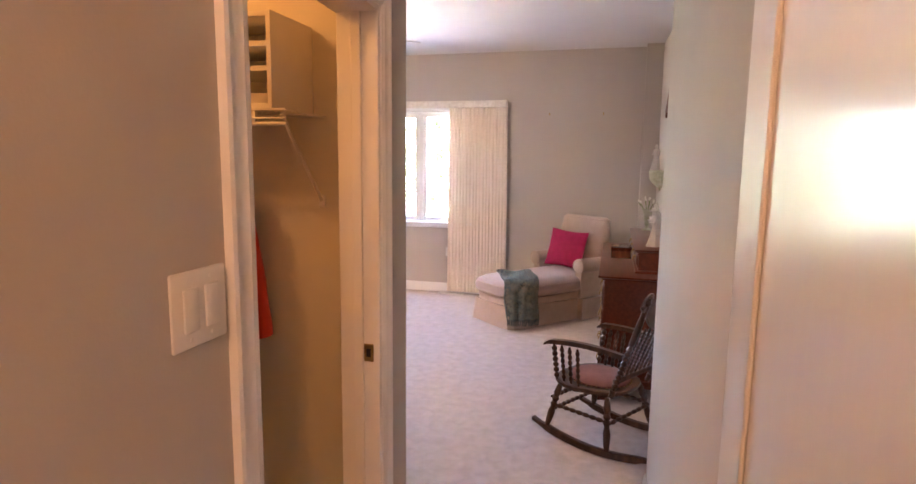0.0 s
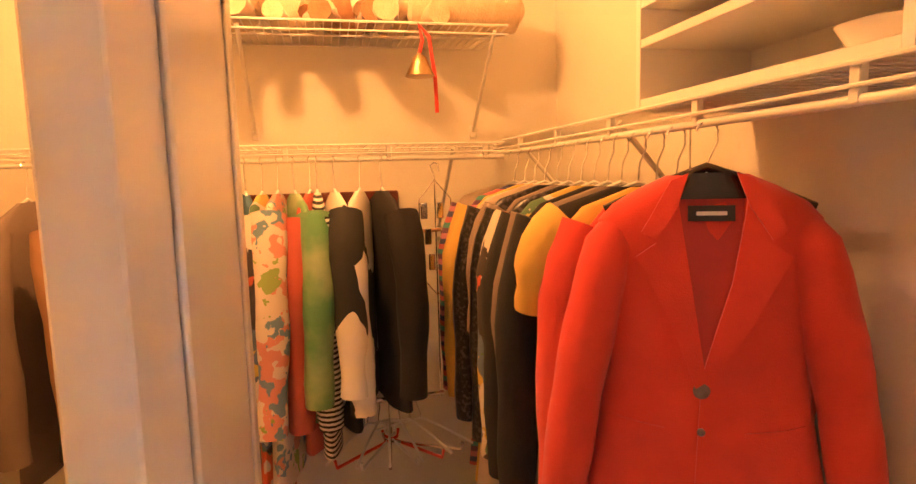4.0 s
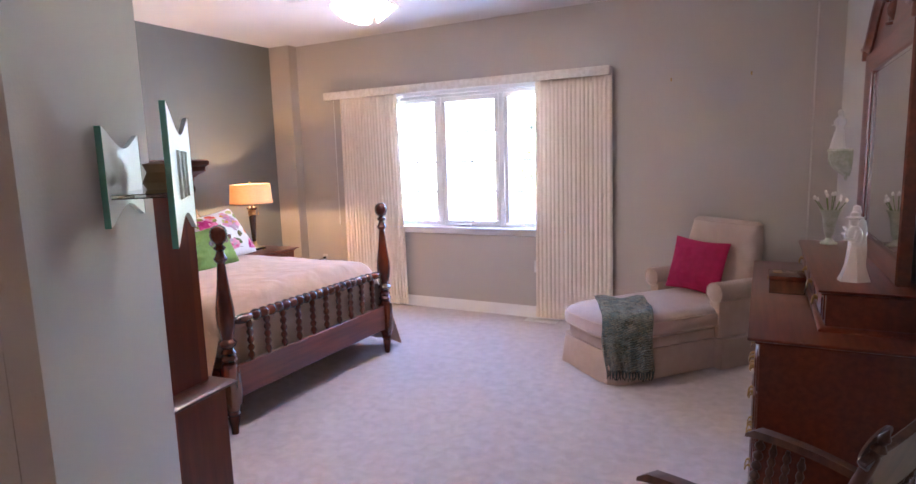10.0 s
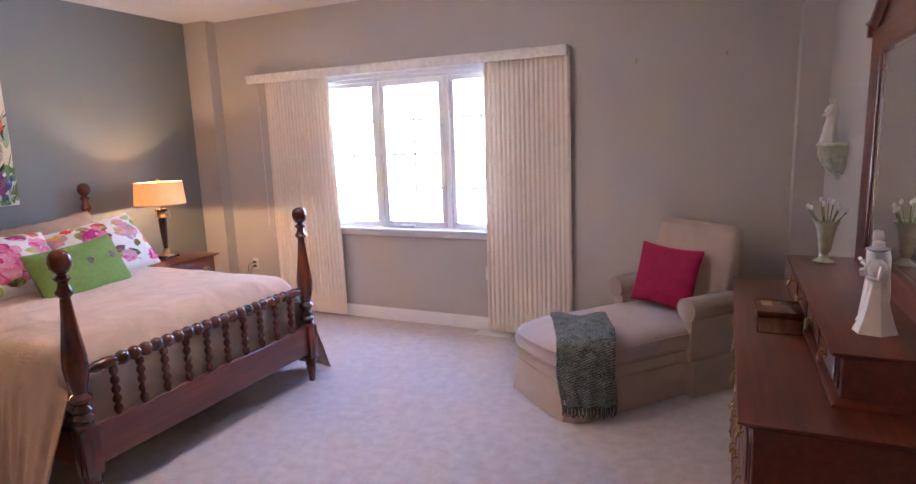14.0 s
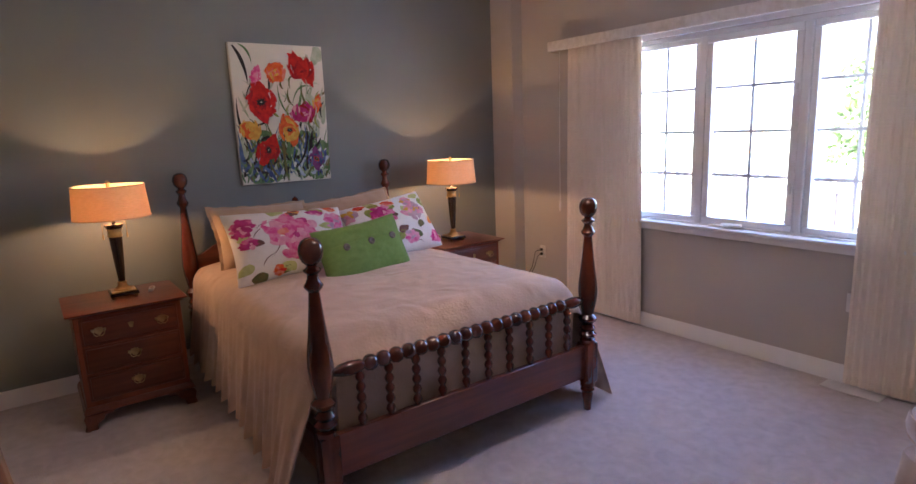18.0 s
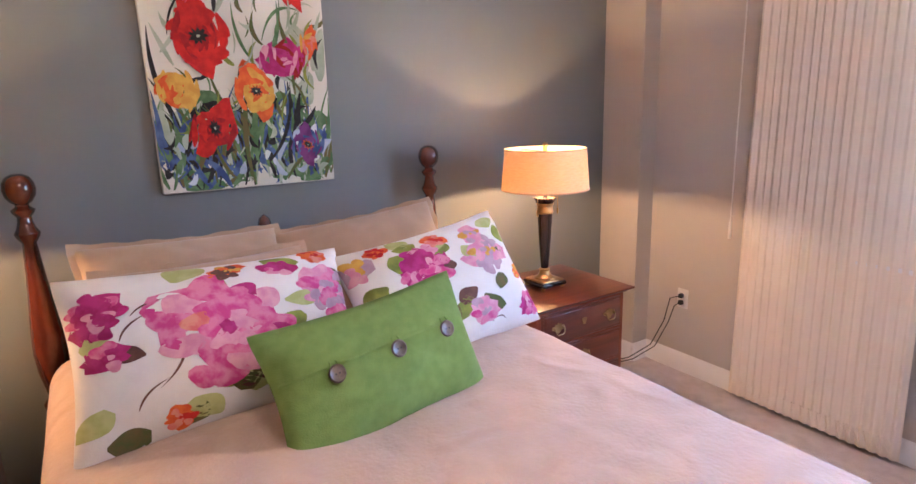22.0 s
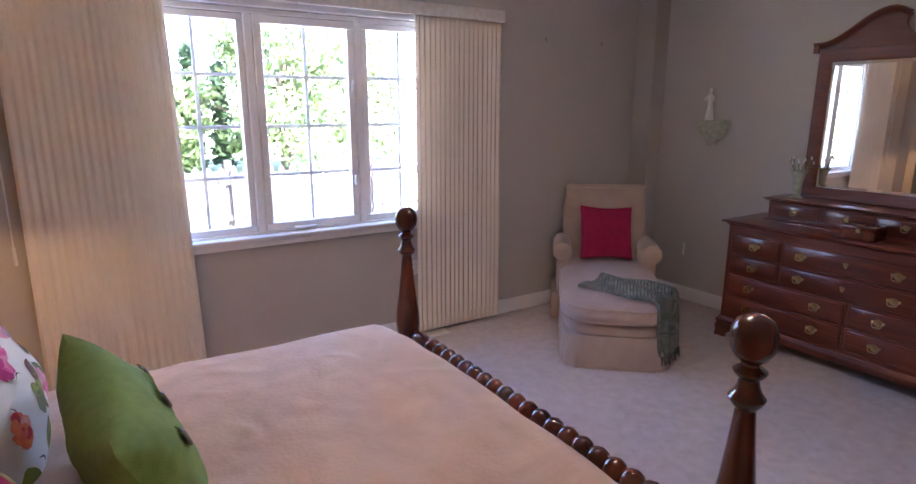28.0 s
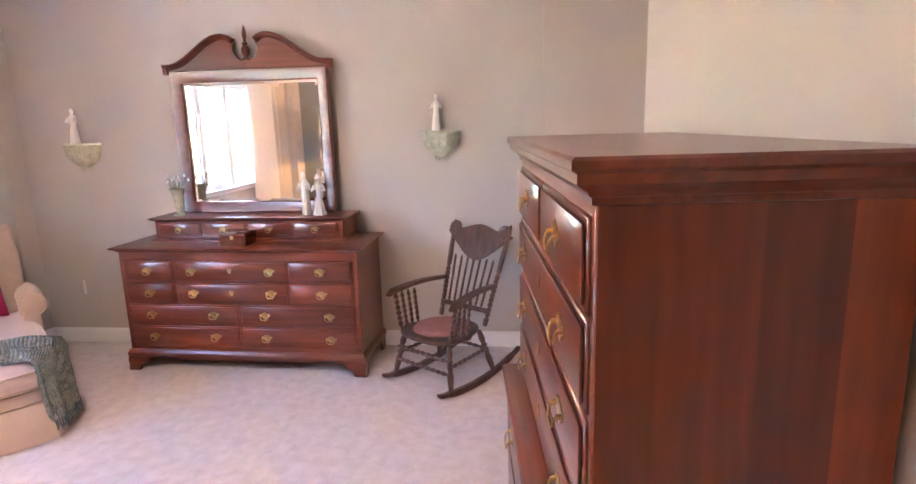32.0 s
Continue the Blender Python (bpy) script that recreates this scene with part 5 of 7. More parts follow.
for k in range(230):
    b = bmesh.new()
    u, v = rnd.uniform(0.02, 0.98), rnd.uniform(0.0, 0.16)
    lean = rnd.uniform(-0.20, 0.20)
    stroke_patch(b, canvas_surf, u, v, u + lean, v + rnd.uniform(0.10, 0.30), rnd.uniform(-0.06, 0.06), rnd.uniform(0.008, 0.034), 0.0009 + 0.000006 * k)
    paint("painted_leaf", b, rnd.choice(["green", "green", "dark_leaf", "black", "blue", "blue", "grey_green", "green"]))
for k in range(70):
    b = bmesh.new()
    u, v = rnd.uniform(0.02, 0.98), rnd.uniform(0.01, 0.20)
    stroke_patch(b, canvas_surf, u, v, u + rnd.uniform(-0.07, 0.07), v + rnd.uniform(0.02, 0.07), rnd.uniform(-0.02, 0.02), rnd.uniform(0.014, 0.034), 0.0024 + 0.00001 * k)
    paint("painted_dab", b, rnd.choice(["pale_blue", "blue", "grey_green", "blue", "green", "black", "white"]))
# stems: a branching main stalk and a curl
STEMS = [(0.50, 0.02, 0.56, 0.50, 0.05, 0.026), (0.55, 0.44, 0.74, 0.74, -0.05, 0.024), (0.52, 0.20, 0.30, 0.50, 0.04, 0.018), (0.56, 0.50, 0.47, 0.72, 0.03, 0.016), (0.62, 0.58, 0.86, 0.70, 0.06, 0.013), (0.86, 0.70, 0.84, 0.60, -0.05, 0.010),
         (0.60, 0.10, 0.76, 0.42, -0.05, 0.018), (0.40, 0.04, 0.30, 0.20, 0.02, 0.016), (0.70, 0.02, 0.86, 0.12, 0.02, 0.014), (0.10, 0.30, 0.03, 0.62, 0.03, 0.022), (0.04, 0.98, 0.16, 0.72, 0.03, 0.030), (0.10, 0.99, 0.22, 0.86, 0.03, 0.018)]
for u0, v0, u1, v1, bend, wide in STEMS:
    b = stroke_patch(bmesh.new(), canvas_surf, u0, v0, u1, v1, bend, wide, 0.0031, 12)
    paint("painted_stem", b, rnd.choice(["green", "dark_leaf", "black"]))
for k in range(80):
    b = bmesh.new()
    u, v = rnd.uniform(0.05, 0.95), rnd.uniform(0.22, 0.70)
    stroke_patch(b, canvas_surf, u, v, u + rnd.uniform(-0.14, 0.14), v + rnd.uniform(0.04, 0.16), rnd.uniform(-0.05, 0.05), rnd.uniform(0.008, 0.026), 0.0033 + 0.00001 * k)
    paint("painted_leaf", b, rnd.choice(["green", "dark_leaf", "grey_green", "leaf", "black", "grey_green"]))
REDS, FIRE, GOLD, WINE, VIOLET = ["red", "red", "dark_red", "red"], ["orange", "orange", "yellow", "coral"], ["yellow", "orange", "yellow"], ["deep_pink", "dark_red", "deep_pink", "pale_pink"], ["purple", "purple", "blue", "purple"]
POPPIES = [(0.75, 0.83, 0.19, 0.45, REDS, 0.0), (0.46, 0.80, 0.13, 0.60, FIRE, 0.0), (0.25, 0.78, 0.085, 0.60, ["pink", "pink", "pale_pink"], 0.0), (0.28, 0.59, 0.185, 0.66, REDS, 0.28), (0.74, 0.51, 0.17, 0.46, WINE, 0.0),
           (0.90, 0.575, 0.085, 0.55, FIRE, 0.0), (0.56, 0.385, 0.14, 0.66, ["orange", "yellow", "orange", "yellow"], 0.24), (0.14, 0.39, 0.13, 0.55, GOLD, 0.0), (0.31, 0.245, 0.155, 0.50, REDS, 0.26), (0.84, 0.16, 0.12, 0.48, VIOLET, 0.22)]


def raised(u, v, lift=0.0, side=1):
    return canvas_surf(u, v, lift + 0.0022, side)


for j, (u, v, r, aspect, inks, centre) in enumerate(POPPIES):
    bloom(art, raised, u, v, r, aspect, inks, 40 + j, 1.5)
    if centre:
        for f, ink, lift in ((1.35, inks[2] if inks is REDS else "orange", 0.0062), (1.0, "black", 0.0066), (0.22, "grey_green", 0.0070)):
            b = blob_patch(bmesh.new(), canvas_surf, u, v, r * centre * f, r * centre * f * 0.68, j, 9, 0.45, j * 1.3, 2, 30, lift)
            paint("painted_heart", b, ink)


# ---- dresser with mirror ----
dr = thing("dresser", pose(1.660, 5.150, 0, 0, 0, 180), "long cherry dresser with eleven drawers and brass pulls", "dresser")
DW, DD, DH = 1.63, 0.52, 0.855
h2 = DW / 2
part("carcass", box(0.0, DD, -h2, h2, 0.125, DH - 0.03, 0.004, 1), M_WOODY, dr)
moulded_top(dr, -0.01, DD, -h2, h2, DH, 0.040, M_WOODY, 0.030, "polished cherry top with moulded edge")
b = rings(bmesh.new(), [[(0, -h2 - d, z), (DD + d, -h2 - d, z), (DD + d, h2 + d, z), (0, h2 + d, z)] for d, z in ((0.0, 0.150), (0.006, 0.148), (0.016, 0.132), (0.020, 0.122), (0.020, 0.106), (0.010, 0.102), (0.0, 0.102))])
bmesh.ops.recalc_face_normals(b, faces=b.faces)
part("base_moulding", b, M_WOODY, dr)
bracket_feet(dr, 0.01, DD + 0.014, -h2 - 0.014, h2 + 0.014, 0.102, M_WOODY, 0.17)
part("apron", prism([(-0.62, 0.104), (-0.5, 0.085), (-0.40, 0.078), (0.40, 0.078), (0.5, 0.085), (0.62, 0.104)], 0, DD - 0.02, DD - 0.002), M_WOODY, dr)
ZR = [0.170, 0.325, 0.475, 0.622, 0.772]
IN = h2 - 0.03
for r in (0, 1):
    for y0, y1 in ((-IN, -0.008), (0.008, IN)):
        drawer(dr, DD, y0, y1, ZR[r] + 0.004, ZR[r + 1] - 0.004, (y0 + 0.17, y1 - 0.17))
for r in (2, 3):
    for y0, y1 in ((-IN, -0.433), (0.361, IN)):
        drawer(dr, DD, y0, y1, ZR[r] + 0.004, ZR[r + 1] - 0.004, ((y0 + y1) / 2,))
    drawer(dr, DD, -0.423, 0.351, ZR[r] + 0.004, ZR[r + 1] - 0.004, (-0.30, 0.235), True)

hu = thing("jewel_drawer_deck", pose(1.650, 5.155, DH, 0, 0, 180), "low cherry deck of four small drawers on the dresser", "drawer deck")
part("body", box(0.0, 0.295, -0.67, 0.67, 0.018, 0.140, 0.003, 1), M_WOODY, hu)
moulded_top(hu, -0.005, 0.300, -0.675, 0.675, 0.160, 0.024, M_WOODY, 0.020)
b = rings(bmesh.new(), [[(0, -0.67 - d, z), (0.295 + d, -0.67 - d, z), (0.295 + d, 0.67 + d, z), (0, 0.67 + d, z)] for d, z in ((0.022, 0.001), (0.022, 0.008), (0.010, 0.016), (0.0, 0.020))])
part("base_moulding", b, M_WOODY, hu)
for k in range(4):
    y0 = -0.64 + k * 0.322
    drawer(hu, 0.295, y0, y0 + 0.312, 0.032, 0.132, (y0 + 0.156,), small=0.055)

mi = thing("dresser_mirror", pose(1.625, 5.170, 0, 0, 0, 180), "cherry framed mirror with broken swan-neck pediment and urn finial", "mirror")
MW, MZ0, MZ1 = 0.565, 1.0155, 1.998
OW, OZ0, OZ1 = 0.488, 1.092, 1.913


def mitre_ring(parent, name, a, b_, prof, material):
    """A rectangular frame between half-widths, its section given as (outward 0..1, depth)."""
    loops = []
    for f, d in prof:
        hw, z0, z1 = OW + (MW - OW) * f, OZ0 + (MZ0 - OZ0) * f, OZ1 + (MZ1 - OZ1) * f
        loops.append([(d, -hw, z0), (d, hw, z0), (d, hw, z1), (d, -hw, z1)])
    loops.append(loops[0])
    q = rings(bmesh.new(), loops, True, False, False)
    bmesh.ops.recalc_face_normals(q, faces=q.faces)
    return part(name, q, material, parent)


mitre_ring(mi, "frame", 0, 0, [(0, 0.012), (0, 0.022), (0.12, 0.030), (0.3, 0.032), (0.75, 0.044), (0.92, 0.046), (1.0, 0.040), (1.0, 0.0)], M_WOODY)
part("mirror_glass", box(0.012, 0.0165, -OW - 0.01, OW + 0.01, OZ0 - 0.01, OZ1 + 0.01), M_MIRROR, mi, "bevelled mirror glass")
bev = bmesh.new()
for s0, s1 in ((0.0, 1.0),):
    lo = [[(0.0168 + d, -(OW - w), OZ0 + w), (0.0168 + d, OW - w, OZ0 + w), (0.0168 + d, OW - w, OZ1 - w), (0.0168 + d, -(OW - w), OZ1 - w)] for w, d in ((0.001, 0.0002), (0.018, 0.0022), (0.0185, 0.0002))]
    rings(bev, lo, True, False, False)
part("bevel", bev, M_MIRROR, mi)
part("backboard", box(0.0, 0.011, -MW + 0.01, MW - 0.01, MZ0 + 0.01, MZ1 - 0.01), M_WOODY, mi)
for s in (-1, 1):
    # swan-neck scroll
    top, bot = [], []
    for k in range(17):
        f = k / 16
        y = 0.085 + (0.60 - 0.085) * f
        z = 2.018 + 0.185 * (0.5 + 0.5 * math.cos(math.pi * min(1, max(0, (f - 0.14) / 0.78)))) - (0.03 * (1 - f / 0.14) ** 2 if f < 0.14 else 0)
        top.append((s * y, z))
    o = [(s * 0.60, 1.998), (s * 0.0, 1.998)] if s > 0 else [(s * 0.60, 1.998), (s * 0.0, 1.998)]
    scoop = [(0.0, 2.045), (s * 0.045, 2.058), (s * 0.075, 2.083), (s * 0.092, 2.118), (s * 0.085, 2.153), (s * 0.070, 2.171)]
    part("pediment", prism(o + scoop + top[1:], 0, 0.002, 0.030, 0.0), M_WOODY, mi, "scrolled pediment half")
    cor = [Vector((0.034, y, z + 0.004)) for y, z in top]
    q = bmesh.new()
    loops = []
    for i, p_ in enumerate(cor):
        d = (cor[min(i + 1, 16)] - cor[max(i - 1, 0)]).normalized()
        up = Vector((0, -d.z, d.y)) * (1 if s > 0 else -1)
        up = up if up.z > 0 else -up
        loops.append([p_ + Vector((a, 0, 0)) + up * c for a, c in ((-0.032, -0.018), (0.006, -0.018), (0.012, -0.008), (0.030, 0.002), (0.034, 0.012), (0.030, 0.018), (-0.032, 0.018))])
    rings(q, loops)
    bmesh.ops.recalc_face_normals(q, faces=q.faces)
    part("pediment_moulding", q, M_WOODY, mi)
    part("cornice_return", box(0.0, 0.062, s * 0.565, s * 0.600, 1.973, 2.028, 0.006, 2), M_WOODY, mi)
part("urn_finial", turned([(0.030, 2.045), (0.032, 2.058), (0.016, 2.065), (0.014, 2.073), (0.026, 2.093), (0.030, 2.118), (0.024, 2.138), (0.012, 2.148), (0.020, 2.155), (0.022, 2.161), (0.010, 2.171), (0.009, 2.183), (0.016, 2.208), (0.014, 2.238), (0.006, 2.268), (0.0, 2.278)], 20, pose(0.022, 0, 0)), M_WOODY, mi, "turned urn finial")
for s in (-1, 1):
    part("stand_post", box(-0.014, -0.001, s * 0.40 - 0.03, s * 0.40 + 0.03, 0.70, 1.7, 0.002, 1), M_WOODY, mi)


# ---- tall chest ----
ch = thing("tall_chest", pose(-0.941, 2.747, 0, 0, 0, 97.3), "tall cherry chest-on-chest with brass pulls and heavy cornice", "chest of drawers")
CW = 1.000
c2 = CW / 2
part("lower_case", box(0, 0.495, -c2 - 0.03, c2 + 0.03, 0.125, 0.785, 0.004, 1), M_STAVE, ch)
part("upper_case", box(0, 0.455, -c2, c2, 0.82, 1.493, 0.004, 1), M_STAVE, ch)
for z, prof in ((0.785, ((0.0, 0.0), (0.020, 0.004), (0.026, 0.014), (0.014, 0.024), (-0.02, 0.036))), (0.10, ((0.0, 0.0), (0.020, 0.002), (0.020, 0.020), (0.008, 0.034), (0.0, 0.04)))):
    b = rings(bmesh.new(), [[(0, -c2 - 0.03 - d, z + q), (0.495 + d, -c2 - 0.03 - d, z + q), (0.495 + d, c2 + 0.03 + d, z + q), (0, c2 + 0.03 + d, z + q)] for d, q in prof])
    part("waist_moulding" if z > 0.5 else "base_moulding", b, M_WOODY, ch)
b = rings(bmesh.new(), [[(0, -c2 - d, z - 0.012), (0.455 + d, -c2 - d, z - 0.012), (0.455 + d, c2 + d, z - 0.012), (0, c2 + d, z - 0.012)] for d, z in ((0.0, 1.498), (0.007, 1.500), (0.007, 1.510), (0.012, 1.513), (0.014, 1.518), (0.027, 1.526), (0.032, 1.530), (0.032, 1.544), (0.041, 1.550), (0.041, 1.562), (0.036, 1.567))])
part("cornice", b, M_WOODY, ch, "stepped cornice top")
bracket_feet(ch, 0.01, 0.507, -c2 - 0.042, c2 + 0.042, 0.100, M_WOODY, 0.15)
for z0, z1 in ((0.158, 0.355), (0.365, 0.562), (0.572, 0.765)):
    drawer(ch, 0.495, -c2 - 0.005, c2 + 0.005, z0, z1, (-0.315, 0.315), True, small=0.085)
for z0 in (0.842, 1.002, 1.162):
    drawer(ch, 0.455, -c2 + 0.022, c2 - 0.022, z0, z0 + 0.150, (-0.30, 0.30), True, small=0.080)
for y0, y1 in ((-c2 + 0.022, -0.005), (0.005, c2 - 0.022)):
    drawer(ch, 0.455, y0, y1, 1.320, 1.468, ((y0 + y1) / 2,), small=0.080)


# ---- pressed-back rocking chair (front along +x) ----
ro = thing("rocking_chair", pose(1.155, 3.806, 0, 0, 0, 147), "dark antique pressed-back rocking chair with rose seat pad", "rocking chair")
SH = 0.350


def seat_outline(n=36):
    out = []
    for k in range(n):
        a = 2 * math.pi * k / n
        x, y = math.cos(a), math.sin(a)
        w = 0.245 if x > 0 else 0.215
        out.append((0.02 + 0.225 * math.copysign(abs(x) ** 0.8, x), w * math.copysign(abs(y) ** 0.75, y)))
    return out


so = seat_outline()
loops = [[(x * f, y * f, SH + z) for x, y in so] for f, z in ((0.86, -0.030), (0.97, -0.024), (1.0, -0.012), (0.99, 0.0), (0.94, 0.004), (0.80, -0.002))]
part("seat", rings(bmesh.new(), loops), M_ROCK, ro, "dished dark wooden seat")
loops = [[(0.015 + 0.175 * f * math.cos(2 * math.pi * k / 32), 0.165 * f * math.sin(2 * math.pi * k / 32), SH + z) for k in range(32)] for f, z in ((1.0, 0.001), (1.02, 0.012), (0.96, 0.024), (0.7, 0.034), (0.35, 0.038), (0.02, 0.039))]
pad = part("seat_pad", rings(bmesh.new(), loops), M_ROSE, ro, "round rose-coloured seat pad")
nail = turned([(0.005, 0), (0.005, 0.002), (0.002, 0.005)], 8)
n0 = part("nail_head", nail, M_BRASS, pad)
n0.matrix_local = pose(0.015 + 0.182, 0, SH + 0.004)
for k in range(1, 40):
    a = 2 * math.pi * k / 40
    part_of("nail_head", n0.data, pad, pose(0.015 + 0.182 * math.cos(a), 0.172 * math.sin(a), SH + 0.004))


def spindle_bar(name, a, b_, prof_count, r0, r1, parent, material=M_ROCK, ends=0.03, seg=12):
    m_, ln_ = along(a, b_)
    return part(name, turned(spool(ln_, prof_count, r0, r1, ends), seg, m_), material, parent)


def leg(a, b_):
    m_, ln_ = along(a, b_)
    prof_ = [(0.012, 0), (0.016, 0.02), (0.021, ln_ * 0.22), (0.014, ln_ * 0.30), (0.022, ln_ * 0.36), (0.014, ln_ * 0.42), (0.022, ln_ * 0.48), (0.014, ln_ * 0.54), (0.021, ln_ * 0.68), (0.018, ln_ * 0.85), (0.013, ln_)]
    part("leg", turned(prof_, 14, m_), M_ROCK, ro)


def runner_z(x):
    return 0.020 + 0.40 * (x + 0.02) ** 2


for s in (-1, 1):
    y = s * 0.235
    loops = []
    for k in range(25):
        x = -0.49 + 0.80 * k / 24
        z = runner_z(x)
        w = 0.014
        hh = 0.019 * (1 if 2 < k < 22 else 0.6)
        loops.append([(x, y - w, z - hh), (x, y + w, z - hh), (x, y + w, z + hh), (x, y - w, z + hh)])
    part("rocker_runner", rings(bmesh.new(), loops), M_ROCK, ro, "curved dark runner")
    leg((0.155, s * 0.185, SH - 0.028), (0.205, y, runner_z(0.205) + 0.012))
    leg((-0.150, s * 0.165, SH - 0.028), (-0.205, y, runner_z(-0.205) + 0.012))
    spindle_bar("side_stretcher", (0.185, s * 0.212, 0.19), (-0.185, s * 0.205, 0.20), 7, 0.008, 0.014, ro)
    # back posts
    m_, ln_ = along((-0.185, s * 0.185, SH - 0.005), (-0.415, s * 0.232, 0.975))
    part("back_post", turned([(0.014, 0), (0.018, 0.05)] + [(r_, z_ + 0.05) for r_, z_ in spool(0.30, 9, 0.011, 0.018, 0.01)] + [(0.016, 0.36), (0.017, ln_ * 0.68), (0.013, ln_ * 0.9), (0.011, ln_ - 0.06), (0.017, ln_ - 0.045), (0.008, ln_ - 0.03), (0.013, ln_ - 0.015), (0.0, ln_ + 0.012)], 14, m_), M_ROCK, ro)
    # arms
    q = bmesh.new()
    loops = []
    for k in range(13):
        f = k / 12
        x = 0.215 - 0.475 * f
        yy = s * (0.262 - 0.055 * f)
        z = 0.588 + 0.020 * math.sin(f * 3.1) + 0.012 * f - (0.016 if k == 0 else 0.0)
        w = 0.030 - 0.012 * f if k else 0.020
        t_ = 0.012 if k else 0.006
        loops.append([(x, yy - w, z - t_), (x, yy + w, z - t_), (x, yy + w * 0.8, z + t_), (x, yy - w * 0.8, z + t_)])
    rings(q, loops)
    part("arm", q, M_ROCK, ro, "scrolled armrest")
    for x in (0.165, 0.115, 0.065, 0.015):
        spindle_bar("arm_spindle", (x, s * 0.205, SH), (x - 0.005, s * (0.258 - 0.055 * (0.215 - x) / 0.475), 0.581), 6, 0.007, 0.013 if x < 0.16 else 0.017, ro, ends=0.012, seg=10)
spindle_bar("front_stretcher", (0.192, -0.218, 0.235), (0.192, 0.218, 0.235), 9, 0.009, 0.016, ro)
spindle_bar("front_stretcher", (0.198, -0.225, 0.150), (0.198, 0.225, 0.150), 9, 0.008, 0.014, ro)
spindle_bar("back_stretcher", (-0.190, -0.212, 0.19), (-0.190, 0.212, 0.19), 7, 0.008, 0.013, ro)
# crest and back spindles
crest = []
for k in range(41):
    f = k / 40 * 2 - 1
    a = abs(f)
    z = 0.985 + 0.022 * math.cos(a * 4.2) - 0.028 * max(0, a - 0.8) * 5
    crest.append((f * 0.265, z))
for k in range(41):
    f = 1 - k / 40 * 2
    a = abs(f)
    crest.append((f * 0.265 * (1 - 0.06 * math.sin(k / 40 * math.pi)), 0.800 - 0.040 * math.cos(a * 3.6) + 0.10 * a ** 3))
b = prism(crest, 0, -0.010, 0.010, 0.003)
cr = part("crest_rail", b, M_ROCK, ro, "carved pressed-back crest rail")
cr.matrix_local = pose(-0.372, 0, 0.865) @ pose(0, 0, 0, 0, -20.5, 0) @ pose(0, 0, -0.90)
for s in (-1, 1):
    e_ = part("carved_rosette", turned([(0.052, 0), (0.050, 0.006), (0.040, 0.004), (0.036, 0.008), (0.022, 0.006), (0.018, 0.011), (0.0, 0.012)], 24, pose(0.010, s * 0.205, 0.965, 0, 90, 0)), M_ROCK, cr)
b = box(-0.011, 0.011, -0.195, 0.195, 0.425, 0.455, 0.004, 1)
lo_ = part("lower_rail", b, M_ROCK, ro)
lo_.matrix_local = pose(-0.208, 0, 0)
for k in range(7):
    y = -0.135 + 0.045 * k
    spindle_bar("back_spindle", (-0.210, y, 0.448), (-0.325, y * 1.18, 0.755), 13, 0.0055, 0.0095, ro, ends=0.015, seg=10)


ro.matrix_world = pose(1.155, 3.806, 0, 0, 0, 147) @ Matrix.Diagonal((1.0, 1.0, 0.97, 1.0))


# ---- chaise longue (length along +x, foot at x = 0) ----
cs = thing("chaise_longue", pose(0.04, 5.94, 0, 0, 0, 49), "beige upholstered chaise longue with skirt and rolled arms", "chaise")
CLn, CHW = 1.34, 0.335


def chaise_plan(round_, square, n=20):
    """Outline with a bowed and rounded foot end."""
    pts = []
    for k in range(n + 1):
        a = math.pi / 2 + math.pi * k / n
        pts.append((round_ + round_ * math.cos(a), CHW * math.copysign(abs(math.sin(a)) ** square, math.sin(a))))
    return [(CLn - 0.02, CHW)] + pts + [(CLn - 0.02, -CHW)]


plan, skirt_plan = chaise_plan(0.24, 0.50), chaise_plan(0.16, 0.26)


def plan_loop(scale_out, z, wob=0.0, outline=None):
    out = []
    c = (0.6, 0.0)
    for i, (x, y) in enumerate(outline or plan):
        dx, dy = x - c[0], y - c[1]
        l = math.hypot(dx, dy)
        o = scale_out + wob * math.sin(i * 2.3)
        out.append((x + dx / l * o, y + dy / l * o, z))
    return out


part("skirt", rings(bmesh.new(), [plan_loop(o, z, w, skirt_plan) for o, z, w in ((0.016, 0.006, 0.009), (0.008, 0.10, 0.005), (-0.004, 0.205, 0.0), (-0.010, 0.215, 0.0), (-0.03, 0.215, 0.0))]), M_CHAISE, cs, "gathered fabric skirt")
part("seat_base", rings(bmesh.new(), [plan_loop(o, z) for o, z in ((-0.03, 0.216), (-0.012, 0.222), (-0.006, 0.26), (-0.010, 0.286), (-0.03, 0.294))]), M_CHAISE, cs)
part("seat_cushion", rings(bmesh.new(), [plan_loop(o, z) for o, z in ((-0.04, 0.295), (0.002, 0.300), (0.024, 0.322), (0.032, 0.355), (0.026, 0.388), (0.006, 0.410), (-0.05, 0.434), (-0.15, 0.448), (-0.26, 0.452))]), M_CHAISE2, cs, "thick seat cushion with piped edge")
for o, z in ((0.020, 0.312), (0.020, 0.400)):
    lp = plan_loop(o, z)
    part("piping", bar(lp, 0.005, 6), M_CHAISE, cs)
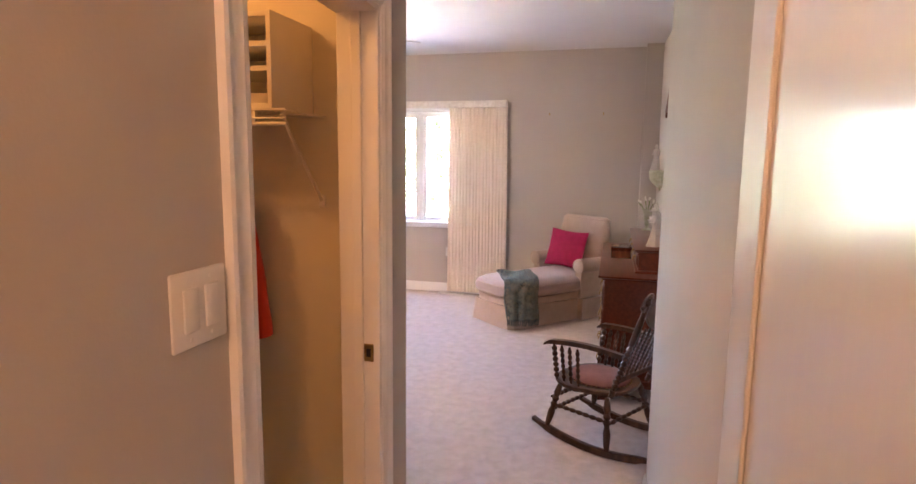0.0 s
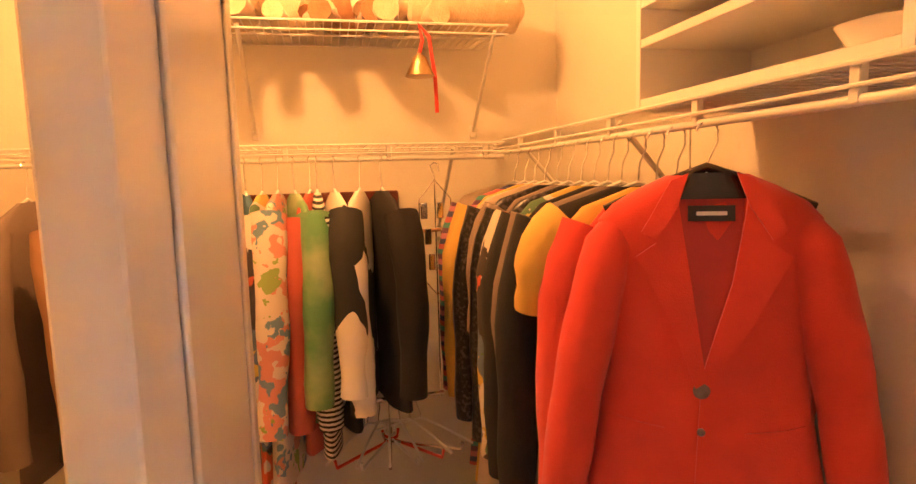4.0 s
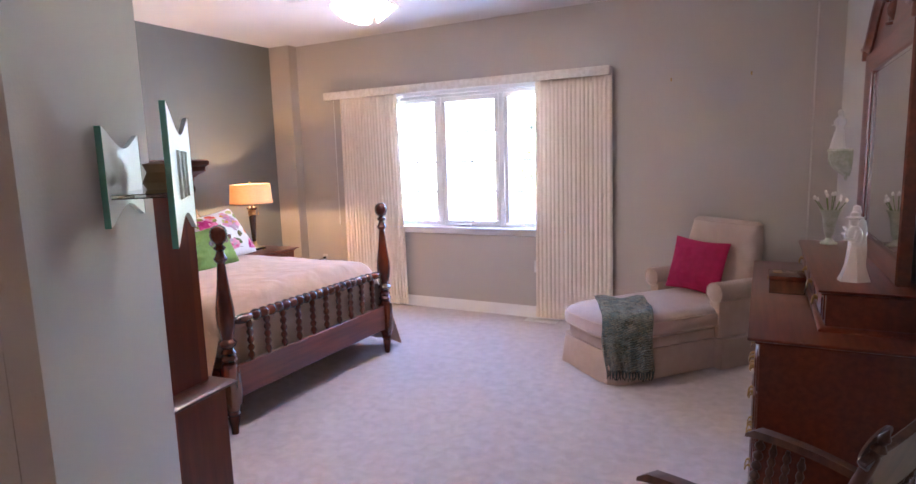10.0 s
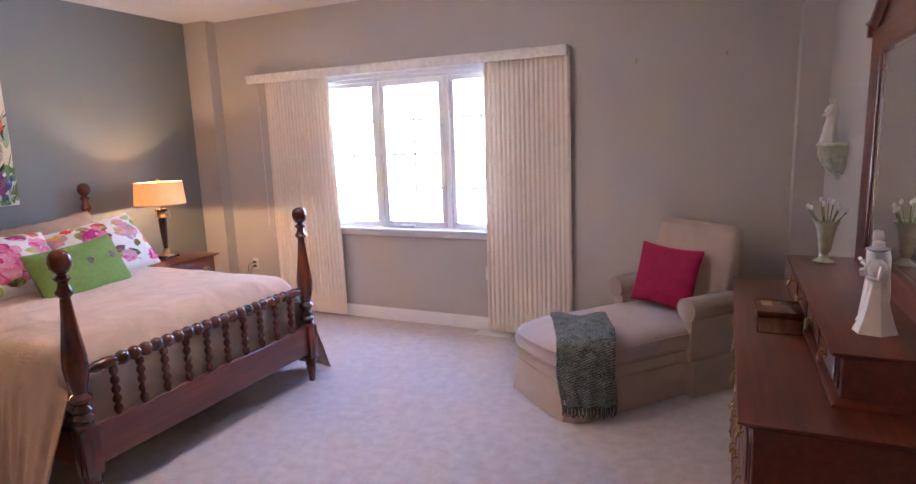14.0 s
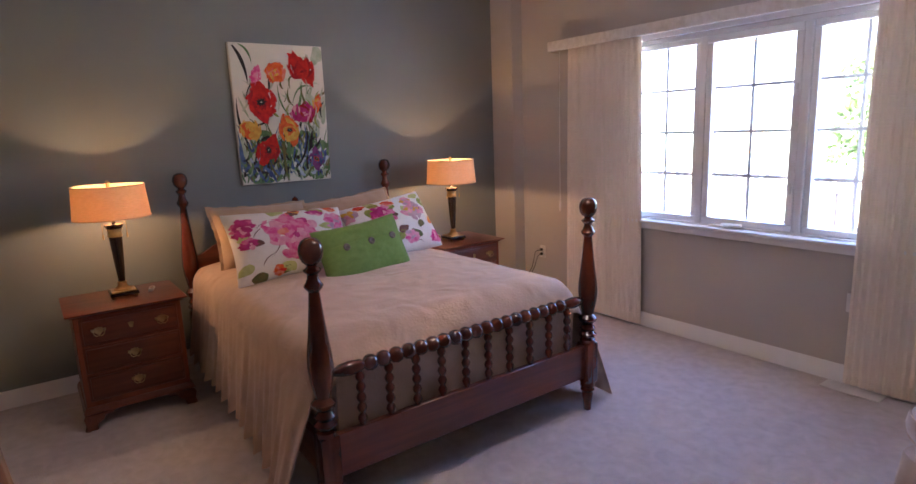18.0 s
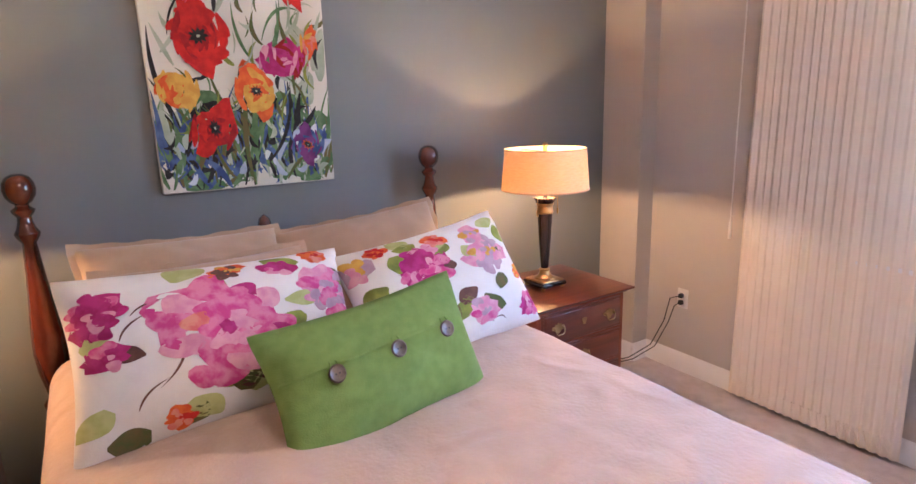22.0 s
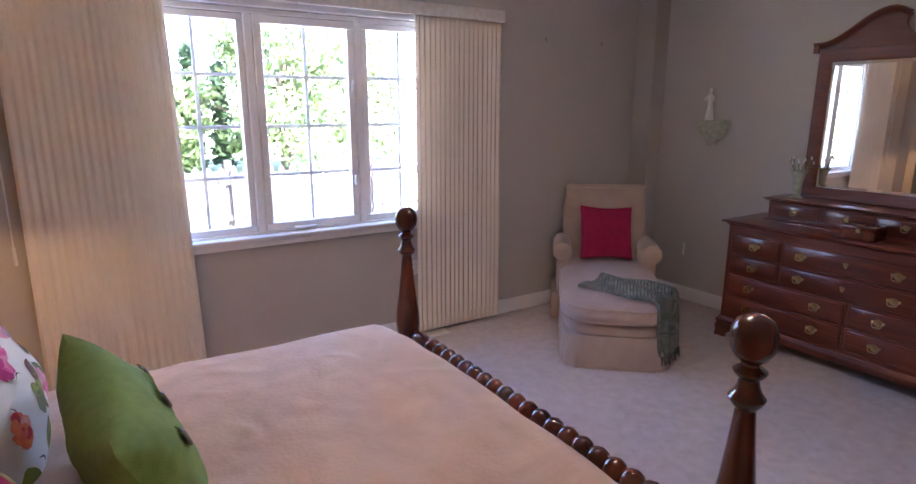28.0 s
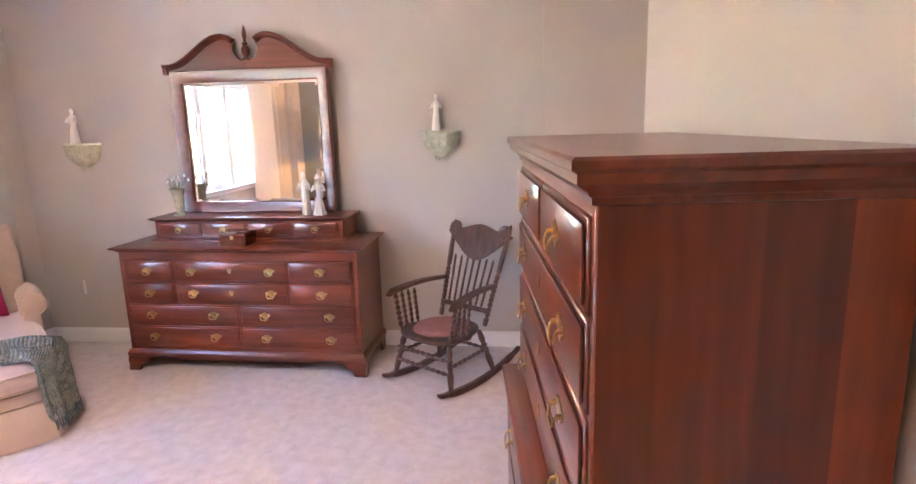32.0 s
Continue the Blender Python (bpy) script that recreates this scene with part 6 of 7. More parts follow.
# back
b = bmesh.new()
loops = []
for k in range(11):
    f = k / 10
    z = 0.20 + 0.79 * f
    cx = CLn - 0.150 + 0.115 * f
    hw = 0.335 - 0.02 * (1 - f) + (0.0 if f < 0.9 else -0.02)
    th = 0.075 if f < 0.95 else 0.05
    loops.append([(cx + th * math.copysign(abs(math.cos(a)) ** 0.5, math.cos(a)), hw * math.copysign(abs(math.sin(a)) ** 0.35, math.sin(a)), z) for a in [2 * math.pi * i / 28 for i in range(28)]])
loops.append([(p_[0] * 0.3 + (CLn - 0.035) * 0.7, p_[1] * 0.93, 1.015) for p_ in loops[-1]])
part("backrest", rings(b, loops), M_CHAISE, cs, "tilted padded backrest")
tp = [(p_[0], p_[1], p_[2] + 0.002) for p_ in loops[-2]]
part("back_piping", bar(tp[5:24], 0.005, 6), M_CHAISE, cs)
for s in (-1, 1):
    q = bmesh.new()
    add_box(q, CLn - 0.46, CLn - 0.04, s * 0.315 - 0.050, s * 0.315 + 0.050, 0.216, 0.53, 0.02, 2)
    part("arm_panel", q, M_CHAISE, cs)
    part("arm_skirt", rings(bmesh.new(), [[(CLn - 0.465 - o, s * 0.34 - 0.062 - o, z), (CLn - 0.02 + o, s * 0.34 - 0.062 - o, z), (CLn - 0.02 + o, s * 0.34 + 0.062 + o, z), (CLn - 0.465 - o, s * 0.34 + 0.062 + o, z)] for o, z in ((0.006, 0.006), (0.003, 0.10), (-0.004, 0.215))]), M_CHAISE, cs, "skirt panel under the arm")
    q = bmesh.new()
    lathe(q, [(0.0, 0.0), (0.055, 0.002), (0.070, 0.014), (0.073, 0.04), (0.073, 0.36), (0.066, 0.42), (0.0, 0.43)], 22, pose(CLn - 0.485, s * 0.330, 0.545, 0, 90, 0))
    part("arm_roll", q, M_CHAISE, cs, "rolled arm")
    part("arm_piping", rings(bmesh.new(), [[(CLn - 0.474 + 0.005 * math.cos(a2), s * 0.330 + (0.070 + 0.005 * math.sin(a2)) * math.cos(a), 0.545 + (0.070 + 0.005 * math.sin(a2)) * math.sin(a)) for a2 in [2 * math.pi * j / 6 for j in range(6)]] for a in [2 * math.pi * i / 24 for i in range(25)]], True, False, False), M_CHAISE, cs)

pillow("fuchsia_cushion", pose(0.04, 5.94, 0, 0, 0, 49) @ pose(1.02, 0.0, 0.675, 0, 0, 200) @ pose(0, 0, 0, 90 - 17, 0, 90) @ pose(0, 0, 0, 0, 0, -4), 0.44, 0.42, 0.14, M_FUCHSIA, "fuchsia cotton cushion leaning on the chaise back", seed=21)

# knitted throw over the side
M_THROW = blotches("throw_tweed", [(0.17, 0.26, 0.27), (0.42, 0.44, 0.40), (0.07, 0.09, 0.09), (0.42, 0.38, 0.26), (0.20, 0.30, 0.31), (0.05, 0.05, 0.045), (0.26, 0.32, 0.31)], 70, 0.95)
M_FRINGE = blotches("throw_fringe", [(0.04, 0.07, 0.08), (0.14, 0.12, 0.09), (0.05, 0.06, 0.06), (0.10, 0.16, 0.18)], 60, 0.95)


def weave_rows(m, pitch):
    """Thick and dark rows across the length of the knit."""
    n, link = m.node_tree.nodes, m.node_tree.links
    b = n["Principled BSDF"]
    source = b.inputs["Base Color"].links[0].from_socket
    co = n.new("ShaderNodeTexCoord")
    sep = n.new("ShaderNodeSeparateXYZ")
    link.new(co.outputs["Object"], sep.inputs[0])
    add = n.new("ShaderNodeMath")
    link.new(sep.outputs["Y"], add.inputs[0])
    link.new(sep.outputs["Z"], add.inputs[1])
    com = n.new("ShaderNodeCombineXYZ")
    link.new(add.outputs[0], com.inputs["X"])
    link.new(sep.outputs["X"], com.inputs["Y"])
    w = n.new("ShaderNodeTexWave")
    w.inputs["Scale"].default_value = 0.314 / pitch
    w.inputs["Distortion"].default_value = 1.2
    w.inputs["Detail Scale"].default_value = 6
    link.new(com.outputs[0], w.inputs["Vector"])
    r = n.new("ShaderNodeValToRGB")
    r.color_ramp.elements[0].color = (0.22, 0.17, 0.11, 1)
    r.color_ramp.elements[0].position = 0.15
    r.color_ramp.elements[1].color = (1, 1, 1, 1)
    r.color_ramp.elements[1].position = 0.6
    link.new(w.outputs["Fac"], r.inputs["Fac"])
    mix = n.new("ShaderNodeMixRGB")
    mix.blend_type = "MULTIPLY"
    mix.inputs["Fac"].default_value = 0.65
    link.new(source, mix.inputs["Color1"])
    link.new(r.outputs["Color"], mix.inputs["Color2"])
    link.new(mix.outputs["Color"], b.inputs["Base Color"])
    bump = n.new("ShaderNodeBump")
    bump.inputs["Strength"].default_value = 0.7
    bump.inputs["Distance"].default_value = 0.006
    link.new(w.outputs["Fac"], bump.inputs["Height"])
    link.new(bump.outputs["Normal"], b.inputs["Normal"])


weave_rows(M_THROW, 0.017)


def throw_fn(u, v):
    """The knit lies slantwise over the cushion's rounded corner: out leads off the seat, across runs along the edge."""
    s = u * 0.97
    across = (v - 0.5) * (0.31 + 0.05 * (1 - u)) + 0.012 * math.sin(u * 7)
    edge = 0.345 - 0.9 * across * across
    wave = 0.010 * math.sin(v * 21 + u * 4)
    if s < 0.50:
        out, z = edge - 0.55 + s * 1.02, 0.476 + 0.010 * math.sin(v * 9 + s * 14)
    elif s < 0.60:
        a = (s - 0.50) / 0.10 * math.pi / 2
        out, z = edge - 0.040 + 0.045 * math.sin(a), 0.476 - 0.066 * (1 - math.cos(a))
    else:
        f = s - 0.60
        out, z = edge + 0.005 + 0.05 * f + wave * min(1.0, f * 8), 0.410 - f * 0.84
    z += 0.004 * math.sin(v * 150) * math.sin(u * 260) * (1 if s < 0.54 else 0.3)
    return (0.30 - 0.5 * out + 0.866 * across, -0.05 - 0.866 * out - 0.5 * across, z)


CH_M = pose(0.04, 5.94, 0, 0, 0, 49)
th = thing("throw_blanket", CH_M, "blue-green knitted throw with fringed end draped over the chaise", "throw")
part("knit", sheet(110, 60, throw_fn, 0.022), M_THROW, th)
for k in range(30):
    v = (k + 0.5) / 30
    x, y, z = throw_fn(1.0, v)
    part("fringe", bar([(x, y, z + 0.005), (x - 0.003 + 0.006 * math.sin(k * 3), y - 0.006, z - 0.03), (x - 0.003 + 0.012 * math.sin(k * 5.1), y - 0.004 + 0.008 * math.sin(k * 2.2), z - 0.055)], [0.005, 0.0045, 0.003], 5), M_FRINGE, th)


# ---- wall sconces with figurines ----
def sconce(m, label):
    t = thing("wall_sconce", m, label, "wall shelf", "wall sconces")
    n = 26
    loops = []
    for f, z in ((1.0, 0.0), (1.04, -0.012), (0.98, -0.022), (0.97, -0.06), (0.86, -0.10), (0.66, -0.135), (0.40, -0.158), (0.20, -0.170), (0.08, -0.176)):
        loops.append([(0.135 * f * math.cos(math.pi * k / n), -0.125 * f * math.sin(math.pi * k / n), z) for k in range(n + 1)] + [(-0.135 * f * 0.98, 0.0, z), ])
    part("bowl", rings(bmesh.new(), loops), M_VERD, t, "pale green half-round bowl shelf")
    for k in range(7):
        a = math.pi * (k + 0.5) / 7
        part("leaf_rib", bar([(0.130 * math.cos(a), -0.122 * math.sin(a), -0.03), (0.118 * math.cos(a), -0.112 * math.sin(a), -0.09), (0.06 * math.cos(a), -0.055 * math.sin(a), -0.150), (0.0, -0.02, -0.176)], [0.004, 0.008, 0.007, 0.004], 6), M_VERD, t)
    for s in (-1, 1):
        sc = [(s * (0.006 + 0.020 * (1 - math.cos(a))), -0.02, -0.178 - 0.020 * math.sin(a)) for a in [i * 0.5 for i in range(10)]]
        part("scroll", bar(sc, 0.005, 6), M_VERD, t)
    return t


s1 = sconce(pose(east_x(3.87) - 0.001, 3.87, 1.55, 0, 0, -90), "pale green half-round wall bracket shelf with leaf relief")
copy_thing(s1, pose(east_x(6.49) - 0.001, 6.49, 1.525, 0, 0, -90))


def figurine(m, h, label, seed, prof=None):
    """A small robed porcelain figure, one plain mesh."""
    rn = random.Random(seed)
    p_ = prof or [(0.155, 0.0), (0.165, 0.01), (0.15, 0.06), (0.125, 0.25), (0.10, 0.42), (0.085, 0.52), (0.105, 0.60), (0.125, 0.68), (0.11, 0.76), (0.055, 0.81), (0.042, 0.83), (0.060, 0.87), (0.066, 0.91), (0.055, 0.96), (0.0, 1.0)]
    b = bmesh.new()
    seg = 18
    loops = []
    for r, z in p_:
        row = []
        for k in range(seg):
            a = 2 * math.pi * k / seg
            rr = r * h * (1 + (0.10 * math.cos(6 * a + seed) if z < 0.5 else 0.04 * math.cos(2 * a)))
            row.append((rr * math.cos(a) * 1.05 + 0.02 * h * math.sin(z * 4 + seed), rr * math.sin(a) * 0.85, z * h))
        loops.append(row)
    rings(b, loops)
    for s in (-1, 1):
        tube(b, [(0.0 + 0.02 * h, s * 0.10 * h, 0.72 * h), (0.08 * h, s * 0.15 * h, 0.60 * h), (0.14 * h, s * 0.05 * h, 0.60 * h + 0.05 * h * (1 + s * rn.uniform(-1, 1)))], [0.034 * h, 0.03 * h, 0.02 * h], 8)
    return single("figurine", b, M_PORC, m, label, "figurine", "white figurines")


figurine(pose(east_x(3.88) - 0.060, 3.89, 1.551, 0, 0, 180), 0.245, "white porcelain figurine standing on a wall shelf", 1)
figurine(pose(east_x(6.49) - 0.070, 6.50, 1.526, 0, 0, 190), 0.25, "white porcelain figurine standing on a wall shelf", 2)
figurine(pose(1.47, 4.775, DH + 0.1605, 0, 0, 180), 0.29, "tall white porcelain figurine of a robed woman", 3, [(0.13, 0.0), (0.135, 0.01), (0.12, 0.05), (0.11, 0.35), (0.10, 0.55), (0.105, 0.68), (0.095, 0.78), (0.05, 0.83), (0.038, 0.85), (0.05, 0.89), (0.052, 0.93), (0.04, 0.98), (0.0, 1.0)])
figurine(pose(1.455, 4.675, DH + 0.1605, 0, 0, 200), 0.275, "white porcelain figurine with a wide hat and full skirt", 4, [(0.19, 0.0), (0.185, 0.02), (0.14, 0.15), (0.10, 0.32), (0.065, 0.48), (0.06, 0.52), (0.085, 0.60), (0.095, 0.68), (0.07, 0.75), (0.035, 0.79), (0.05, 0.83), (0.055, 0.87), (0.11, 0.895), (0.115, 0.905), (0.06, 0.925), (0.055, 0.97), (0.0, 1.0)])

va_ = thing("glass_vase", pose(1.46, 5.70, DH + 0.1605), "pale green fluted vase holding short flowers", "vase")
part("vase_body", turned([(0.040, 0.0), (0.042, 0.006), (0.020, 0.022), (0.014, 0.034), (0.024, 0.06), (0.030, 0.10), (0.034, 0.14), (0.044, 0.175), (0.056, 0.190), (0.050, 0.188), (0.036, 0.15), (0.026, 0.10), (0.016, 0.06), (0.0, 0.05)], 24), M_VERD, va_, "pale green fluted vase")
for k in range(9):
    a = k * 0.7
    r = 0.022 + 0.010 * (k % 3)
    st = part("stem", bar([(0.004 * math.cos(a), 0.004 * math.sin(a), 0.06), (r * 0.8 * math.cos(a), r * 0.8 * math.sin(a), 0.17), (r * 2.0 * math.cos(a), r * 2.0 * math.sin(a), 0.235 + 0.012 * (k % 4))], 0.0022, 6), M_LEAF, va_)
    part("bud", turned([(0.003, 0), (0.008, 0.008), (0.007, 0.018), (0.0, 0.026)], 8, pose(r * 2.0 * math.cos(a), r * 2.0 * math.sin(a), 0.230 + 0.012 * (k % 4))), M_PORC, st)

bx = thing("wooden_box", pose(1.25, 5.17, DH, 0, 0, 180), "small dark keepsake box with a brass-lettered lid on the dresser", "keepsake box")
part("body", box(-0.075, 0.075, -0.09, 0.09, 0.0005, 0.062, 0.003, 1), M_POST, bx)
part("lid", box(-0.078, 0.078, -0.093, 0.093, 0.063, 0.085, 0.005, 2), M_POST, bx)
part("brass_plate", box(0.02, 0.06, -0.06, 0.01, 0.0852, 0.087, 0.001, 1), M_BRASS, bx, "small polished brass plate")
part("clasp", box(0.078, 0.082, -0.012, 0.012, 0.045, 0.070, 0.002, 1), M_BRASS, bx)


# ---- closet: wire shelving ----
def wire_shelf(m, length, depth, label, rod=True, feet=()):
    """Vinyl-coated wire shelf: wall side at y = 0, front at y = -depth, along +x from 0."""
    t = thing("wire_shelf", m, label, "wire shelf", "closet wire shelves")
    n = int(length / 0.025)
    w0 = part("cross_wire", bar([(0, -0.004, 0.0), (0, -depth, 0.0)], 0.0015, 5), M_WIRE, t)
    for k in range(1, n + 1):
        part_of("cross_wire", w0.data, t, pose(length * k / n, 0, 0))
    for y, z, r in ((-0.006, -0.003, 0.003), (-depth * 0.5, -0.003, 0.003), (-depth, 0.002, 0.0036), (-depth, -0.024, 0.003)):
        part("long_wire", bar([(0, y, z), (length, y, z)], r, 6), M_WIRE, t)
    if rod:
        part("hanging_rod", bar([(0, -depth + 0.01, -0.040), (length, -depth + 0.01, -0.040)], 0.0075, 10), M_WIRE, t, "white hanging rod")
        for k in range(int(length / 0.30) + 1):
            x = min(0.02 + 0.30 * k, length - 0.01)
            part("rod_hanger", box(x - 0.008, x + 0.008, -depth + 0.002, -depth + 0.016, -0.045, 0.002, 0.002, 1), M_WIRE, t)
    for x in feet:
        part("brace", bar([(x, -depth + 0.012, -0.012), (x, -0.010, -0.29)], 0.0065, 8), M_WIRE, t, "white diagonal brace")
        part("brace_foot", box(x - 0.012, x + 0.012, -0.010, -0.001, -0.315, -0.270, 0.003, 1), M_WIRE, t)
    return t


wire_shelf(pose(XCW + 0.005, YCN, 1.738), 1.635, 0.265, "white wire closet shelf with hanging rod along the wall", True, (0.30, 0.95, 1.615))
wire_shelf(pose(XCW, 0.40, 1.722, 0, 0, 90), 1.58, 0.32, "white wire closet shelf with hanging rod on the end wall", True, (0.45, 1.42))
wire_shelf(pose(XCW, 1.12, 2.075, 0, 0, 90), 0.88, 0.32, "white wire closet shelf holding dolls", False, (0.09, 0.84))

CZ = 1.7445
cb = thing("cubby_unit", pose(0, 0, CZ), "white melamine cubby unit standing on the wire shelf", "cubby")
for x0, x1 in ((-0.410, -0.394), (0.136, 0.152)):
    part("side_panel", box(x0, x1, 2.03, YCN - 0.003, 0, 0.29, 0.001, 1), M_MELA, cb)
part("back_panel", box(-0.394, 0.136, YCN - 0.012, YCN - 0.003, 0.0, 0.29), M_MELA, cb)
for z in (0.0, 0.112, 0.185, 0.272):
    part("shelf", box(-0.394, 0.136, 2.031, YCN - 0.012, z, z + 0.016, 0.001, 1), M_MELA, cb)
bowl = single("bowl", turned([(0.035, 0), (0.045, 0.004), (0.060, 0.03), (0.062, 0.032), (0.056, 0.03), (0.04, 0.006), (0, 0.005)], 20), M_PORC, pose(0.06, 2.105, CZ + 0.0165), "small white bowl in the cubby", "bowl")


# ---- hanging clothes ----
def hanger(parent, half, drop=0.10, wood=False):
    """Hook and shoulders; the rod is at the origin, the garment in the y-z plane."""
    hook = [(0, 0.016 * math.cos(a), 0.016 * math.sin(a) - 0.006) for a in [math.radians(d) for d in range(-20, 200, 22)]]
    hook = [(0, 0.016, -0.022)] + hook
    part("hook", bar([(0, 0.0, -drop + 0.01), (0, 0.004, -0.05)] + [(0, y, z) for _, y, z in hook], 0.0018, 6), M_CHROME, parent, "wire hook")
    pts = [(0, -half, -drop - 0.055), (0, -half * 0.5, -drop - 0.018), (0, 0, -drop + 0.012), (0, half * 0.5, -drop - 0.018), (0, half, -drop - 0.055)]
    part("hanger_bar", bar(pts, 0.008 if wood else 0.004, 8), M_BLACKM if wood else M_PLASTIC, parent)


def garment(m, material, label, category, half=0.21, length=0.62, thick=0.055, sleeve=0.5, sleeve_mat=None, drop=0.10, flare=1.05, seed=0, wood=False, group="hanging clothes"):
    """A top or dress on a hanger: shoulders, body with soft folds, sleeves. It faces +x."""
    g = thing("hanging_" + category, m, label, category, group)
    hanger(g, half * 0.8, drop, wood)
    n, rows = 30, 15
    loops = []
    for j in range(rows + 1):
        f = j / rows
        z = -drop - 0.012 - length * f
        if f < 0.12:
            q = f / 0.12
            hw, tk = half * (0.26 + 0.74 * q ** 0.7), thick * (0.35 + 0.5 * q)
            z = -drop + 0.004 - 0.075 * q ** 1.4
        else:
            q = (f - 0.12) / 0.88
            hw = half * (1.0 - 0.16 * math.sin(q * math.pi * 0.9) + (flare - 1.0) * q)
            tk = thick * (0.85 + 0.35 * q)
            z = -drop - 0.071 - (length - 0.071) * q
        row = []
        for k in range(n):
            a = 2 * math.pi * k / n
            fold = 1 + (0.16 * f) * math.sin(5 * a + seed) * 0.6 + 0.10 * f * smooth_noise(k * 0.35, f * 3, seed)
            row.append((tk * math.sin(a) * fold, hw * math.copysign(abs(math.cos(a)) ** 0.85, math.cos(a)), z))
        loops.append(row)
    part("body", rings(bmesh.new(), loops), material, g)
    if sleeve:
        for s in (-1, 1):
            pts, rad = [], []
            for k in range(9):
                f = k / 8
                pts.append((0.010 * math.sin(f * 3 + seed), s * (half * 0.93 + 0.045 * math.sin(min(f * 3, 1) * 1.57) + 0.012 * f), -drop - 0.06 - sleeve * f))
                rad.append(0.050 - 0.014 * f + 0.003 * math.sin(f * 14 + seed))
            part("sleeve", bar(pts, rad, 12), sleeve_mat or material, g)
    return g


C_STRIPE = stripes("black_white_stripe", [(0.72, 0.68, 0.60), (0.02, 0.02, 0.02)], 22, 2, noise_amount=0.4)
C_PLAID = blotches("black_white_blocks", [(0.02, 0.02, 0.02), (0.70, 0.66, 0.58), (0.02, 0.02, 0.02)], 5)
C_MULTI = stripes("multicolour_weave", [(0.10, 0.04, 0.09), (0.05, 0.22, 0.20), (0.45, 0.10, 0.08), (0.04, 0.05, 0.13), (0.45, 0.16, 0.20)], 4, 2, noise_amount=1.5)
C_FLOR = blotches("dark_floral_cloth", [(0.55, 0.10, 0.03), (0.10, 0.14, 0.22), (0.5, 0.36, 0.06), (0.04, 0.03, 0.03), (0.55, 0.5, 0.42), (0.08, 0.16, 0.08)], 14)
C_FLOR2 = blotches("pale_floral_cloth", [(0.62, 0.55, 0.45), (0.25, 0.36, 0.08), (0.60, 0.25, 0.18), (0.62, 0.55, 0.45), (0.15, 0.25, 0.35)], 20)
C_SPARK = mat("black_sequin", (0.06, 0.05, 0.06), 0.3, 0.4, colour2=(0.008, 0.007, 0.010), scale=90, contrast=(0.5, 0.62))
C_ZEBRA = blotches("black_white_print", [(0.70, 0.66, 0.58), (0.70, 0.66, 0.58), (0.02, 0.02, 0.02)], 7)
C_GREEN = mat("lime_knit", (0.36, 0.42, 0.08), 0.9, colour2=(0.26, 0.33, 0.05), scale=60, bump=0.8, bump_scale=120)
C_TEAL = mat("green_satin", (0.10, 0.27, 0.10), 0.4, colour2=(0.30, 0.40, 0.20), scale=9)
C_BLUE = mat("blue_cotton", (0.05, 0.12, 0.20), 0.85)
C_CREAM = mat("cream_cotton", (0.62, 0.52, 0.36), 0.85, bump=0.2)
C_YELLOW = mat("yellow_cotton", (0.66, 0.42, 0.06), 0.85, bump=0.2)
C_GREY = mat("taupe_cloth", (0.22, 0.17, 0.14), 0.85, bump=0.2)
C_PLAS = mat("dry_cleaning_film", (0.70, 0.60, 0.48), 0.15, colour2=(0.62, 0.52, 0.40), scale=12, bump=0.6, bump_scale=24, translucent=0.5)
C_BURG = mat("burgundy_cloth", (0.16, 0.025, 0.022), 0.85, colour2=(0.12, 0.018, 0.016), bump=0.2)
C_CORAL = mat("coral_knit", (0.50, 0.10, 0.05), 0.85, bump=0.2)
C_TAN = mat("tan_cloth", (0.42, 0.24, 0.12), 0.85)

M_LINING = mat("red_lining", (0.46, 0.030, 0.012), 0.55, colour2=(0.38, 0.024, 0.010), scale=8)
ROD_Y, ROD_Z = YCN - 0.255, 1.690
# the red jacket, built in detail
JX = -0.190
jk = thing("red_blazer", pose(JX, ROD_Y, ROD_Z, 0, 0, -27), "bright red two-button blazer on a dark hanger", "blazer")
hanger(jk, 0.16, 0.075, True)
part("hanger_neck", prism([(-0.055, -0.145), (-0.050, -0.10), (-0.02, -0.072), (0.02, -0.072), (0.050, -0.10), (0.055, -0.145)], 0, -0.016, 0.016, 0.006), M_BLACKM, jk, "dark flat hanger shoulder")
n, rows = 44, 26
J_TOP, J_LEN = -0.075, 0.635


def jacket_ring(f):
    """Half width, depth and height of the jacket's body at f from neck to hem."""
    if f < 0.10:
        q = f / 0.10
        return 0.062 + 0.113 * q, 0.040 + 0.012 * q, J_TOP - 0.062 * q ** 1.2
    q = (f - 0.10) / 0.90
    hw = 0.175 - 0.014 * min(q / 0.08, 1) - 0.006 * math.sin(min(q / 0.62, 1) * math.pi / 2) + 0.055 * max(0, (q - 0.40) / 0.60) ** 1.2
    return hw, 0.052 + 0.022 * math.sin(min(q * 2.4, 1.57)) - 0.014 * math.sin(q * 3.1) + 0.016 * q, J_TOP - 0.062 - (J_LEN - 0.062) * q


